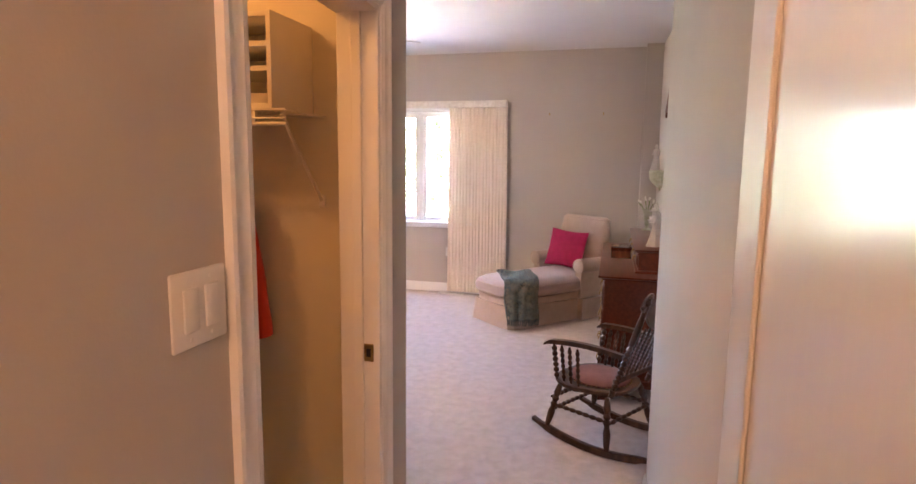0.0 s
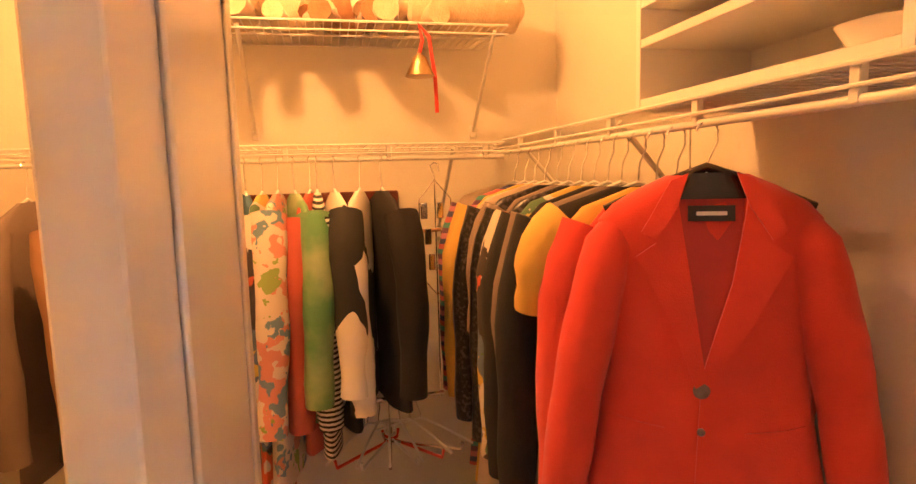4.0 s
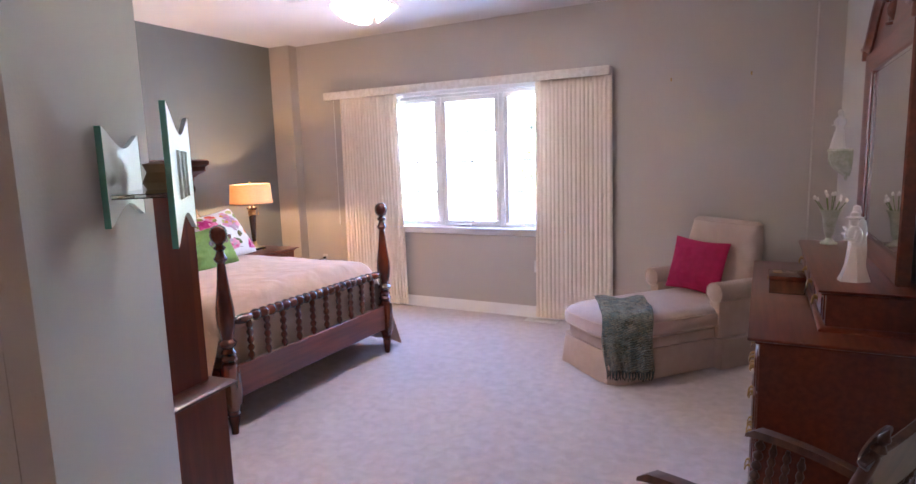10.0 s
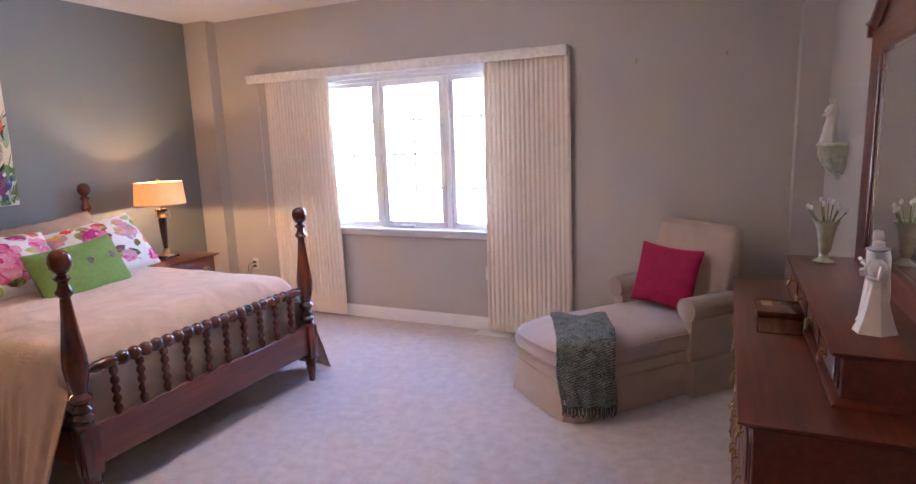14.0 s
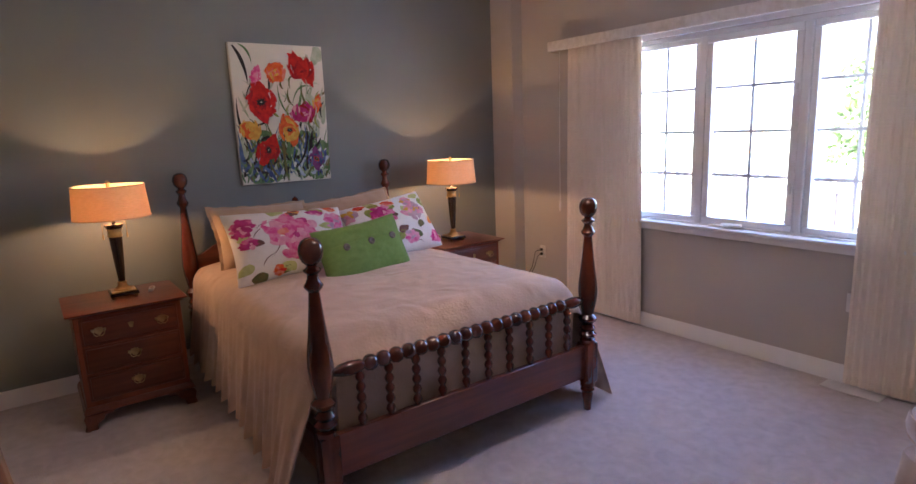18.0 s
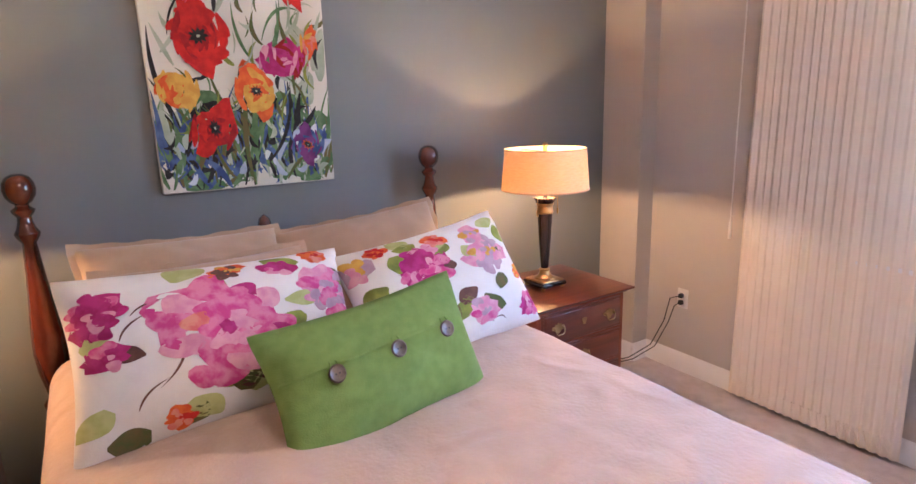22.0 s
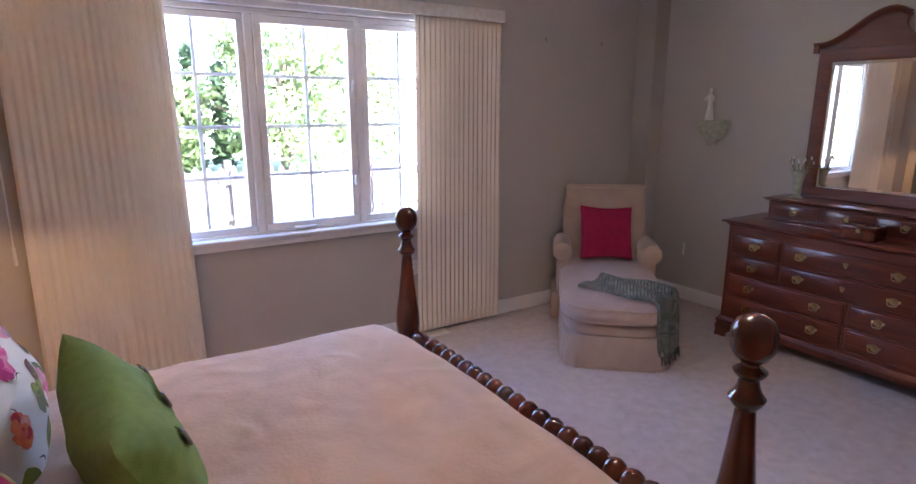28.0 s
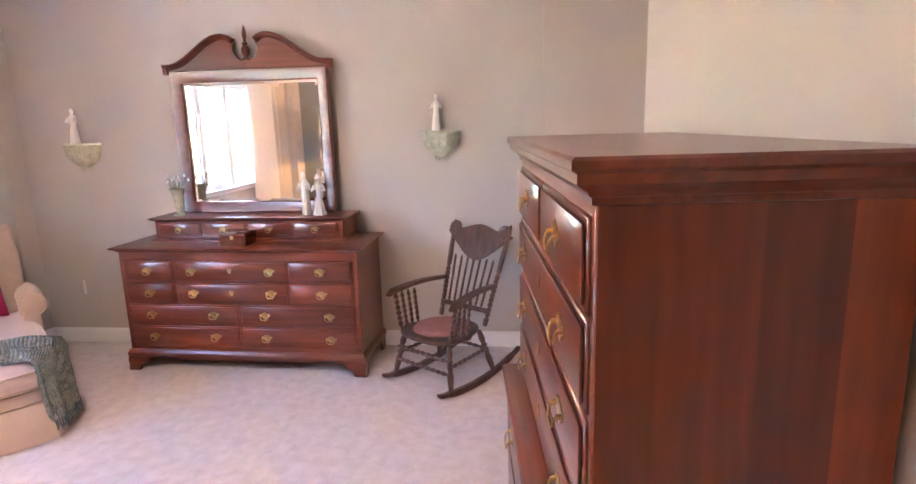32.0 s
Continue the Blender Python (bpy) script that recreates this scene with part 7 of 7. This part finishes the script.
loops = []
for j in range(rows + 1):
    hw, tk, z = jacket_ring(j / rows)
    row = []
    for k in range(n):
        a = 2 * math.pi * k / n
        row.append((tk * math.copysign(abs(math.sin(a)) ** 0.9, math.sin(a)) * (1 + 0.02 * math.sin(9 * a + j * 0.4)), hw * math.copysign(abs(math.cos(a)) ** 0.8, math.cos(a)), z + (0.014 * math.sin(a * 1.0 + 0.6) * (j / rows) ** 6)))
    loops.append(row)
part("jacket_body", rings(bmesh.new(), loops, True, False, False), M_RED, jk)


def front_x(y, z):
    """Depth of the jacket's front at a place."""
    f = 0.10 + 0.90 * min(max((J_TOP - 0.062 - z) / (J_LEN - 0.062), 0.0), 1.0) if z < J_TOP - 0.062 else 0.10 * ((J_TOP - z) / 0.062)
    hw, tk, _ = jacket_ring(min(max(f, 0.0), 1.0))
    c = min(abs(y) / hw, 0.999)
    return tk * (1 - c ** 2.5) ** 0.45


def flap(name, outline, lift, material, parent, thick=0.005, roll_out=0.0):
    """A flat cloth piece laid over the front; outline in (y, z)."""
    b = prism(outline, 0, 0.0, thick, 0.0)
    bmesh.ops.subdivide_edges(b, edges=[e for e in b.edges if e.calc_length() > 0.03], cuts=3, use_grid_fill=True)
    for v in b.verts:
        v.co.x += front_x(v.co.y, v.co.z) + lift + roll_out * abs(v.co.y) / 0.11
    return part(name, b, material, parent)


for s in (-1, 1):
    d = 0.0 if s > 0 else 0.004
    flap("lapel", [(s * 0.052, -0.098), (s * 0.100, -0.165), (s * 0.082, -0.178), (s * 0.112, -0.200), (s * 0.060, -0.30), (s * 0.012 - 0.010, -0.405), (s * -0.004 - 0.010, -0.395), (s * 0.030, -0.24), (s * 0.046, -0.14)], 0.006 + d, M_RED, jk, 0.008, 0.016)
    flap("collar", [(s * 0.035, -0.072), (s * 0.060, -0.082), (s * 0.104, -0.160), (s * 0.082, -0.172), (s * 0.052, -0.125)], 0.012 + d, M_RED, jk, 0.008, 0.014)
    flap("pocket_welt", [(s * 0.060 - 0.006, -0.478), (s * 0.150 - 0.004, -0.470), (s * 0.150 - 0.004, -0.476), (s * 0.060 - 0.006, -0.485)], 0.002, M_RED, jk, 0.003)
    pts, rad = [], []
    for k in range(13):
        f = k / 12
        pts.append((0.006 + 0.030 * math.sin(f * 1.7), s * (0.138 + 0.030 * math.sin(min(f * 2.6, 1.57)) + 0.078 * f), J_TOP - 0.060 - 0.605 * f))
        rad.append((0.049 - 0.011 * f) * (0.30 + 0.70 * math.sin(min(f / 0.14, 1) * 1.57)) + 0.0015 * math.sin(f * 22))
    part("sleeve", bar(pts, rad, 16), M_RED, jk)
flap("inner_lining", [(-0.050, -0.090), (0.050, -0.090), (0.040, -0.20), (0.004, -0.385), (-0.012, -0.395), (-0.040, -0.20)], 0.002, M_LINING, jk, 0.003)
flap("front_edge", [(-0.012, -0.40), (-0.006, -0.40), (-0.004, -0.55), (-0.022, -0.728), (-0.028, -0.728)], 0.002, M_RED, jk, 0.004)
flap("hanger_front", [(-0.042, -0.072), (0.042, -0.072), (0.050, -0.112), (-0.050, -0.112)], 0.005, M_BLACKM, jk, 0.004)
flap("maker_label", [(-0.034, -0.122), (0.034, -0.122), (0.034, -0.146), (-0.034, -0.146)], 0.0055, M_BLACK, jk, 0.002)
flap("label_mark", [(-0.022, -0.131), (0.022, -0.131), (0.022, -0.137), (-0.022, -0.137)], 0.0078, M_PLASTIC, jk, 0.0008)
for z, q in ((-0.412, 1.0), (-0.478, 0.5)):
    part("button", turned([(0.0, 0), (0.012 * q, 0.0), (0.013 * q, 0.003), (0.009 * q, 0.005), (0.0, 0.004)], 18, pose(front_x(-0.012, z) + 0.007, -0.012, z, 0, 90, 0)), M_BUTTON, jk, "dark brown button")
sk = thing("hanging_skirt", pose(JX - 0.045, ROD_Y, ROD_Z, 0, 0, -25), "black skirt hanging beneath the blazer", "skirt", "hanging clothes")
loops = []
for j in range(11):
    f = j / 10
    loops.append([((0.040 + 0.012 * f) * math.sin(a) * (1 + 0.1 * math.sin(5 * a)), (0.155 + 0.035 * f) * math.cos(a), -0.60 - 0.50 * f) for a in [2 * math.pi * k / 28 for k in range(28)]])
part("cloth", rings(bmesh.new(), loops), M_BLACKC, sk)
part("clip_hanger", bar([(0, 0, 0.01), (0, 0, -0.55), (0, -0.14, -0.60), (0, 0.14, -0.60)], 0.002, 6), M_CHROME, sk)

ROW_N = [(-0.30, M_RED, 0.17, 0.64, "red blazer hung behind another", "jacket", None), (-0.375, C_YELLOW, 0.19, 0.52, "yellow short-sleeved blouse", "blouse", 0.16), (-0.45, M_BLACKC, 0.21, 0.66, "black knitted cardigan", "cardigan", None),
         (-0.53, C_GREY, 0.20, 0.70, "taupe jacket", "jacket", None), (-0.60, M_BLACKC, 0.21, 0.75, "black tailored jacket", "jacket", None), (-0.68, C_FLOR, 0.20, 0.72, "dark floral blouse", "blouse", None),
         (-0.76, C_SPARK, 0.20, 0.80, "black sequinned blouse", "blouse", None), (-0.85, C_GREY, 0.19, 0.82, "dark grey dress", "dress", 0.3), (-0.94, C_SPARK, 0.21, 0.66, "black beaded jacket", "jacket", None),
         (-1.04, C_PLAS, 0.22, 0.95, "cream garment in dry-cleaning film", "garment bag", 0), (-1.14, C_YELLOW, 0.20, 0.90, "yellow cotton shirt", "shirt", None), (-1.24, C_MULTI, 0.20, 0.88, "striped multicolour woven jacket", "jacket", None),
         (-1.36, C_PLAS, 0.22, 0.72, "pale garment in clear film", "garment bag", 0)]
for k, (x, mt, hf, lg, lab, cat, sl) in enumerate(ROW_N):
    garment(pose(-0.275 + 0.86 * (x + 0.30), ROD_Y, ROD_Z, 0, 0, 6 * math.sin(k * 1.9) - (12 if k < 2 else 5)), mt, lab + " on a hanger", cat.replace(" ", "_"), hf, lg, 0.034, min(lg * 0.85, 0.56) if sl is None else sl, seed=k)
RWX, RWZ = XCW + 0.31, 1.682
ROW_W = [(0.62, C_GREY, "grey wool jacket", "jacket", 0.72), (0.72, C_TAN, "brown suede jacket", "jacket", 0.85), (0.83, M_BLACKC, "long dark wool coat", "coat", 1.1), (0.95, C_BURG, "long burgundy dress", "dress", 1.15), (1.05, C_CREAM, "cream cotton blouse", "blouse", 0.98), (1.13, C_GREEN, "lime green knitted cardigan", "cardigan", 0.98), (1.175, C_BLUE, "blue cotton shirt", "shirt", 0.95), (1.22, C_FLOR, "dark floral print dress", "dress", 1.0),
         (1.265, C_FLOR2, "pale floral print blouse", "blouse", 0.80), (1.31, C_TEAL, "green satin blouse", "blouse", 0.62), (1.355, C_CORAL, "coral knit top", "blouse", 0.72), (1.375, C_STRIPE, "black and white striped blouse", "blouse", 0.74), (1.425, C_ZEBRA, "black and white patterned jacket", "jacket", 0.66),
         (1.50, C_PLAID, "white and black patterned blouse", "blouse", 0.60), (1.565, M_BLACKC, "black cotton jacket", "jacket", 0.62)]
for k, (y, mt, lab, cat, lg) in enumerate(ROW_W):
    garment(pose(RWX, y + 0.03, RWZ, 3.0 * math.sin(k * 1.3 + 0.5), 0, 90 + 13 * math.sin(k * 2.3)), mt, lab + " on a hanger", cat, 0.20, lg, 0.030, min(lg * 0.8, 0.56), seed=30 + k)
# clip hanger and loose hangers at the end of the rod
mh = thing("clip_hanger", pose(RWX, 1.757, 1.655), "chrome multi-clip hanger hanging empty", "hanger")
part("hook", bar([(0, 0.014, -0.016), (0, 0.012, 0.008), (0, 0, 0.012), (0, -0.012, 0.004), (0, 0, -0.03), (0, 0, -0.73)], 0.0022, 6), M_CHROME, mh)
part("loop_frame", bar([(0, 0, -0.04), (0, 0.05, -0.10), (0, 0.05, -0.34), (0, 0, -0.40), (0, -0.05, -0.34), (0, -0.05, -0.10), (0, 0, -0.04)], 0.0018, 6), M_CHROME, mh)
part("wooden_bar", bar([(0, -0.09, -0.20), (0, 0.09, -0.19)], 0.006, 8), C_TAN, mh)
for k in range(6):
    part("clip", box(-0.006, 0.006, -0.045 + 0.05 * (k % 2) + 0.01 * (k // 2), -0.025 + 0.05 * (k % 2) + 0.01 * (k // 2), -0.16 - 0.08 * (k // 2), -0.11 - 0.08 * (k // 2), 0.002, 1), M_CHROME, mh)
part("trouser_bar", bar([(0, -0.26, -0.725), (0, 0.01, -0.715)], 0.008, 8), M_CHROME, mh, "chrome trouser bar")
for k in range(6):
    lh = thing("empty_hanger", pose(RWX, 1.52 + 0.034 * k, 0.93, 0, 0, 40 + 22 * k), "empty plastic hanger hung from the trouser bar", "hanger", "empty hangers")
    hanger(lh, 0.17, 0.08)
    part("lower_bar", bar([(0, -0.136, -0.135), (0, -0.13, -0.16), (0, 0.13, -0.16), (0, 0.136, -0.135)], 0.005, 6), (M_RED, M_PLASTIC, C_GREY, M_PLASTIC, M_RED, M_CHROME)[k], lh)
cr_ = thing("crate", pose(XCW + 0.24, 1.85, 0), "black plastic crate of spare hangers on the closet floor", "crate")
for x0, x1, y0, y1 in ((-0.18, -0.17, -0.28, 0.28), (0.17, 0.18, -0.28, 0.28), (-0.17, 0.17, -0.28, -0.27), (-0.17, 0.17, 0.27, 0.28)):
    part("crate_side", box(x0, x1, y0, y1, 0.001, 0.40, 0.003, 1), M_BLACK, cr_)
part("crate_floor", box(-0.17, 0.17, -0.27, 0.27, 0.001, 0.012), M_BLACK, cr_)
for k in range(6):
    part("spare_hanger", bar([(-0.14, -0.20 + 0.075 * k, 0.36), (0, -0.19 + 0.075 * k, 0.43), (0.14, -0.20 + 0.075 * k, 0.37)], 0.004, 6), M_PLASTIC, cr_)
rail = thing("peg_rail", pose(XCW + 0.001, 1.38, 1.545), "dark wooden peg rail on the closet wall", "peg rail")
part("board", box(0.0, 0.018, -0.30, 0.30, -0.035, 0.035, 0.004, 1), M_WOODY, rail)
for k in range(4):
    part("peg", turned([(0.008, 0), (0.007, 0.04), (0.012, 0.05), (0.0, 0.056)], 10, pose(0.018, -0.22 + 0.147 * k, 0, 0, 90, 0)), M_WOODY, rail)

# dolls and soft toys on the high shelf, one plain mesh each
M_PLUSH = mat("cream_plush", (0.66, 0.52, 0.34), 0.95, colour2=(0.58, 0.44, 0.27), scale=30, bump=0.8, bump_scale=160, sheen=0.4)
M_PLUSH2 = mat("brown_plush", (0.36, 0.18, 0.07), 0.95, colour2=(0.28, 0.13, 0.05), scale=30, bump=0.8, bump_scale=160, sheen=0.4)


def ball(b, c, r, sx=1.0, sy=1.0, sz=1.0):
    n1, n2 = 8, 12
    loops_ = [[(c[0] + r * sx * math.sin(math.pi * (i + 0.02) / (n1 + 0.04)) * math.cos(2 * math.pi * k / n2), c[1] + r * sy * math.sin(math.pi * (i + 0.02) / (n1 + 0.04)) * math.sin(2 * math.pi * k / n2), c[2] - r * sz * math.cos(math.pi * (i + 0.02) / (n1 + 0.04))) for k in range(n2)] for i in range(n1 + 1)]
    rings(b, loops_)


def soft_toy(m, size, material, label, sit=True):
    b = bmesh.new()
    ball(b, (0, 0, 0.17 * size), 0.17 * size, 0.9, 1.0, 1.0)
    ball(b, (0.02 * size, 0, 0.40 * size), 0.13 * size)
    for s in (-1, 1):
        ball(b, (0.0, s * 0.10 * size, 0.51 * size), 0.045 * size)
        tube(b, [(0.03 * size, s * 0.14 * size, 0.26 * size), (0.10 * size, s * 0.22 * size, 0.17 * size), (0.17 * size, s * 0.22 * size, 0.10 * size)], [0.055 * size, 0.05 * size, 0.05 * size], 10)
        tube(b, [(0.06 * size, s * 0.09 * size, 0.08 * size), (0.22 * size, s * 0.13 * size, 0.07 * size), (0.32 * size, s * 0.14 * size, 0.075 * size)], [0.07 * size, 0.06 * size, 0.065 * size], 10)
    return single("soft_toy", b, material, m, label, "soft toy", "dolls on the shelf")


soft_toy(pose(XCW + 0.10, 1.17, 2.079, 0, 0, -15), 0.62, M_PLUSH, "cream dressed rag doll sitting on the high shelf")
soft_toy(pose(XCW + 0.11, 1.36, 2.079, 0, 0, 5), 0.48, M_PLUSH, "small cream soft toy on the high shelf")
soft_toy(pose(XCW + 0.10, 1.53, 2.079, 0, 0, -5), 0.55, M_PLUSH2, "brown soft toy on the high shelf")
soft_toy(pose(XCW + 0.10, 1.68, 2.079, 0, 0, 10), 0.60, M_PLUSH, "pale soft toy on the high shelf")
rl = thing("bolster", pose(XCW + 0.17, 1.90, 2.079), "rolled cream bolster with tied end on the high shelf", "bolster")
part("roll", turned([(0.02, -0.20), (0.07, -0.17), (0.082, -0.12), (0.082, 0.14), (0.06, 0.18), (0.03, 0.19), (0.05, 0.22)], 18, pose(0, 0, 0.083, 90)), M_PLUSH, rl)
bell = thing("bell", pose(XCW + 0.335, 1.72, 1.975), "small brass bell hung by a red ribbon", "bell")
part("bell_body", turned([(0.045, -0.055), (0.042, -0.050), (0.028, -0.02), (0.020, 0.0), (0.006, 0.012)], 18), M_BRASS, bell)
part("ribbon", bar([(0, 0, 0.01), (0, 0.01, 0.05), (0, 0.0, 0.095), (0, 0.03, 0.06), (0, 0.045, -0.06), (0, 0.048, -0.16)], 0.006, 6), M_RED, bell, "dark red ribbon")
for k, (x, y, r_) in enumerate(((0.20, 2.05, 92), (0.19, 2.15, 86))):
    sh_ = thing("shoe", pose(x, y, 0, 0, 0, r_ + 90), "black leather shoe on the closet floor", "shoe", "pair of black shoes")
    part("sole", prism([(-0.13, -0.03), (-0.05, -0.032), (0.03, -0.04), (0.10, -0.038), (0.13, 0.0), (0.10, 0.038), (0.03, 0.04), (-0.05, 0.032), (-0.13, 0.03)], 2, 0.0008, 0.018, 0.003), M_BLACK, sh_)
    part("upper", rings(bmesh.new(), [[(x0 * f + dx, y0 * f, z) for x0, y0 in ((-0.125, -0.025), (-0.05, -0.03), (0.03, -0.037), (0.10, -0.033), (0.125, 0), (0.10, 0.033), (0.03, 0.037), (-0.05, 0.03), (-0.125, 0.025), (-0.13, 0))] for f, dx, z in ((1, 0, 0.0185), (0.98, 0, 0.045), (0.80, -0.012, 0.07), (0.5, -0.045, 0.085))]), M_BLACKC, sh_)

# ---- glass wall shelf on the passage wall ----
SM = Matrix.Translation(((XV + XB) / 2 - 0.03, (YA + YS) / 2 + 0.03, 1.52)) @ pose(0, 0, 0, 0, 0, math.degrees(math.atan2(YS - YA, XB - XV)) - 90)
gs = thing("glass_wall_shelf", SM, "frosted green-edged glass wall shelf with wavy front and back panels", "wall shelf")
# two wavy panels parallel to the wall, with the shelf between them
for nm, x, y0, y1, h in (("back_panel", 0.010, -0.150, 0.150, 0.074), ("front_panel", 0.098, -0.165, 0.165, 0.108)):
    out = []
    for k in range(25):
        f = k / 24
        out.append((y0 + (y1 - y0) * f, h * (1 - 0.38 * math.sin(math.pi * f) ** 1.4)))
    for k in range(25):
        f = 1 - k / 24
        out.append((y0 + (y1 - y0) * f, -h * (1 - 0.38 * math.sin(math.pi * f) ** 1.4)))
    pn = part(nm, prism(out, 0, x - 0.004, x + 0.004), M_FROST, gs, "wavy frosted glass panel")
    for y in (y0, y1):
        s_ = 1 if y > 0 else -1
        part("glass_edge", prism([(y, -h), (y + s_ * 0.002, -h), (y + s_ * 0.002, h), (y, h)], 0, x - 0.0042, x + 0.0042), M_EDGE, pn, "green glass edge")
    if nm == "front_panel":
        for k in range(3):
            part("clear_window", box(x - 0.0048, x + 0.0048, -0.085 + 0.062 * k, -0.045 + 0.062 * k, -0.040, 0.040), M_GLASS, pn, "clear cut-out in the frosting")
part("shelf", box(0.0145, 0.0935, -0.135, 0.135, -0.033, -0.026, 0.001, 1), M_GLASS, gs, "clear glass shelf")
for y in (-0.10, 0.10):
    part("wall_fixing", turned([(0.008, 0), (0.008, 0.0055), (0.005, 0.0058)], 12, pose(0, y, 0, 0, 90, 0)), M_CHROME, gs)
single("ornament", turned([(0.02, 0), (0.026, 0.012), (0.018, 0.03), (0.024, 0.045), (0.0, 0.05)], 14), M_SHAM, SM @ pose(0.054, 0.06, -0.0258), "small beige ornament on the glass shelf", "ornament")


# ---- garden outside ----
bm = bmesh.new()
NR = 40
rows_ = []
for i in range(NR + 1):
    y = 7.6 + (400 ** (i / NR) - 1)
    rows_.append([bm.verts.new((x * (6 + y), y, -0.42 + 0.05 * smooth_noise(x * 9, y * 0.6))) for x in [-2 + 4 * k / 24 for k in range(25)]])
for a, b in zip(rows_, rows_[1:]):
    for k in range(24):
        bm.faces.new((a[k], a[k + 1], b[k + 1], b[k]))
g0 = [bm.verts.new((x, y, -0.42)) for x, y in ((-30, 7.6), (-30, -60), (30, -60), (30, 7.6))]
bm.faces.new(g0)
structure("ground", bm, M_GRASS, "sunlit lawn reaching to the horizon")

# pale slab added to whiten the glaring ground and bounce daylight indoors
structure("pavement", box(-12, 14, 7.42, 12.6, -0.40, -0.352), M_PATIO, "pale concrete slab added as bright ground outside the window")

fe = thing("garden_fence", pose(0, 0, 0), "weathered wooden picket fence across the garden", "fence")
FY = 13.2
for z in (-0.15, 0.42):
    part("rail", box(-8, 12, FY + 0.02, FY + 0.06, z, z + 0.08), M_FENCE, fe)
pk = prism([(-0.045, -0.42), (0.045, -0.42), (0.045, 0.66), (0.0, 0.72), (-0.045, 0.66)], 1, -0.011, 0.011)
p0 = part("picket", pk, M_FENCE, fe)
p0.matrix_local = pose(-7.9, FY, 0)
for k in range(1, 108):
    part_of("picket", p0.data, fe, pose(-7.9 + 0.185 * k, FY, 0.015 * math.sin(k * 2.3)))
for k in range(9):
    part("post", box(-8 + 2.4 * k, -7.9 + 2.4 * k, FY + 0.06, FY + 0.16, -0.42, 0.80, 0.008, 1), M_FENCE, fe)


def tree(m, h, crown_r, crown_h, leaves, label, seed, material=M_LEAF, slim=False):
    t = thing("tree", m, label, "tree", "garden trees")
    rn = random.Random(seed)
    tb = bmesh.new()
    tube(tb, [(0, 0, -0.05), (0.03, 0.02, h * 0.25), (0, 0.05, h * 0.55), (0.04, 0, h * 0.9)], [0.035 * h, 0.028 * h, 0.018 * h, 0.004 * h], 10)
    clumps = []
    for k in range(26 if not slim else 30):
        f = (k + 0.5) / (26 if not slim else 30)
        a = k * 2.4
        if slim:
            r = crown_r * (1 - f) ** 0.6 * 0.6
            c = Vector((r * math.cos(a), r * math.sin(a), 0.1 + f * h))
        else:
            r = crown_r * rn.uniform(0.35, 0.95) * (math.sin(math.pi * (0.12 + 0.80 * f)) ** 0.6)
            c = Vector((r * math.cos(a), r * math.sin(a), h - crown_h + crown_h * f))
            tube(tb, [(0, 0.04, h * 0.2 + 0.5 * (c.z - h * 0.2) * 0.7), c * 0.55 + Vector((0, 0, 0.3)), c], [0.012 * h, 0.007 * h, 0.002 * h], 6)
        clumps.append((c, crown_r * (0.30 if not slim else 0.5) * rn.uniform(0.7, 1.25)))
    part("trunk", tb, M_BARK, t)
    vs, fs = [], []
    for i in range(leaves):
        c, r = clumps[rn.randrange(len(clumps))]
        d = Vector((rn.gauss(0, 1), rn.gauss(0, 1), rn.gauss(0, 0.8)))
        p_ = c + d * r * 0.5
        s_ = rn.uniform(0.08, 0.15) * (0.55 if slim else 1.0)
        e1 = Vector((rn.gauss(0, 1), rn.gauss(0, 1), rn.gauss(0, 1))).normalized()
        e2 = e1.orthogonal().normalized()
        k0 = len(vs)
        vs += [p_ - e1 * s_, p_ + e2 * s_ * 0.5, p_ + e1 * s_, p_ - e2 * s_ * 0.5]
        fs.append((k0, k0 + 1, k0 + 2, k0 + 3))
    me = bpy.data.meshes.new("crown")
    me.from_pydata([tuple(v) for v in vs], [], fs)
    me.materials.append(material)
    cr0 = new("crown", me)
    cr0.parent = t
    return t


tree(pose(3.0, 23.0, -0.42), 5.6, 2.9, 5.0, 11000, "broad leafy tree behind the garden fence", 1)
tree(pose(6.6, 25.0, -0.42), 5.0, 2.4, 4.4, 6500, "leafy tree behind the garden fence", 2)
tree(pose(0.55, 25.0, -0.42), 3.9, 0.42, 3.9, 4500, "narrow columnar cedar behind the fence", 3, M_CEDAR, True)
tree(pose(-1.6, 27.0, -0.42), 3.2, 1.3, 2.8, 4000, "rounded shrub tree in the distance", 4)
tree(pose(-0.2, 24.0, -0.42), 2.6, 1.0, 2.4, 4000, "rounded leafy shrub behind the fence", 6)
tree(pose(1.35, 24.5, -0.42), 3.3, 0.40, 3.3, 4500, "narrow columnar cedar behind the fence", 7, M_CEDAR, True)
tree(pose(-3.2, 23.0, -0.42), 3.0, 1.4, 2.6, 4000, "rounded leafy shrub behind the fence", 8)
tree(pose(-5.5, 24.0, -0.42), 4.2, 2.0, 3.8, 5000, "leafy tree at the garden's edge", 5)
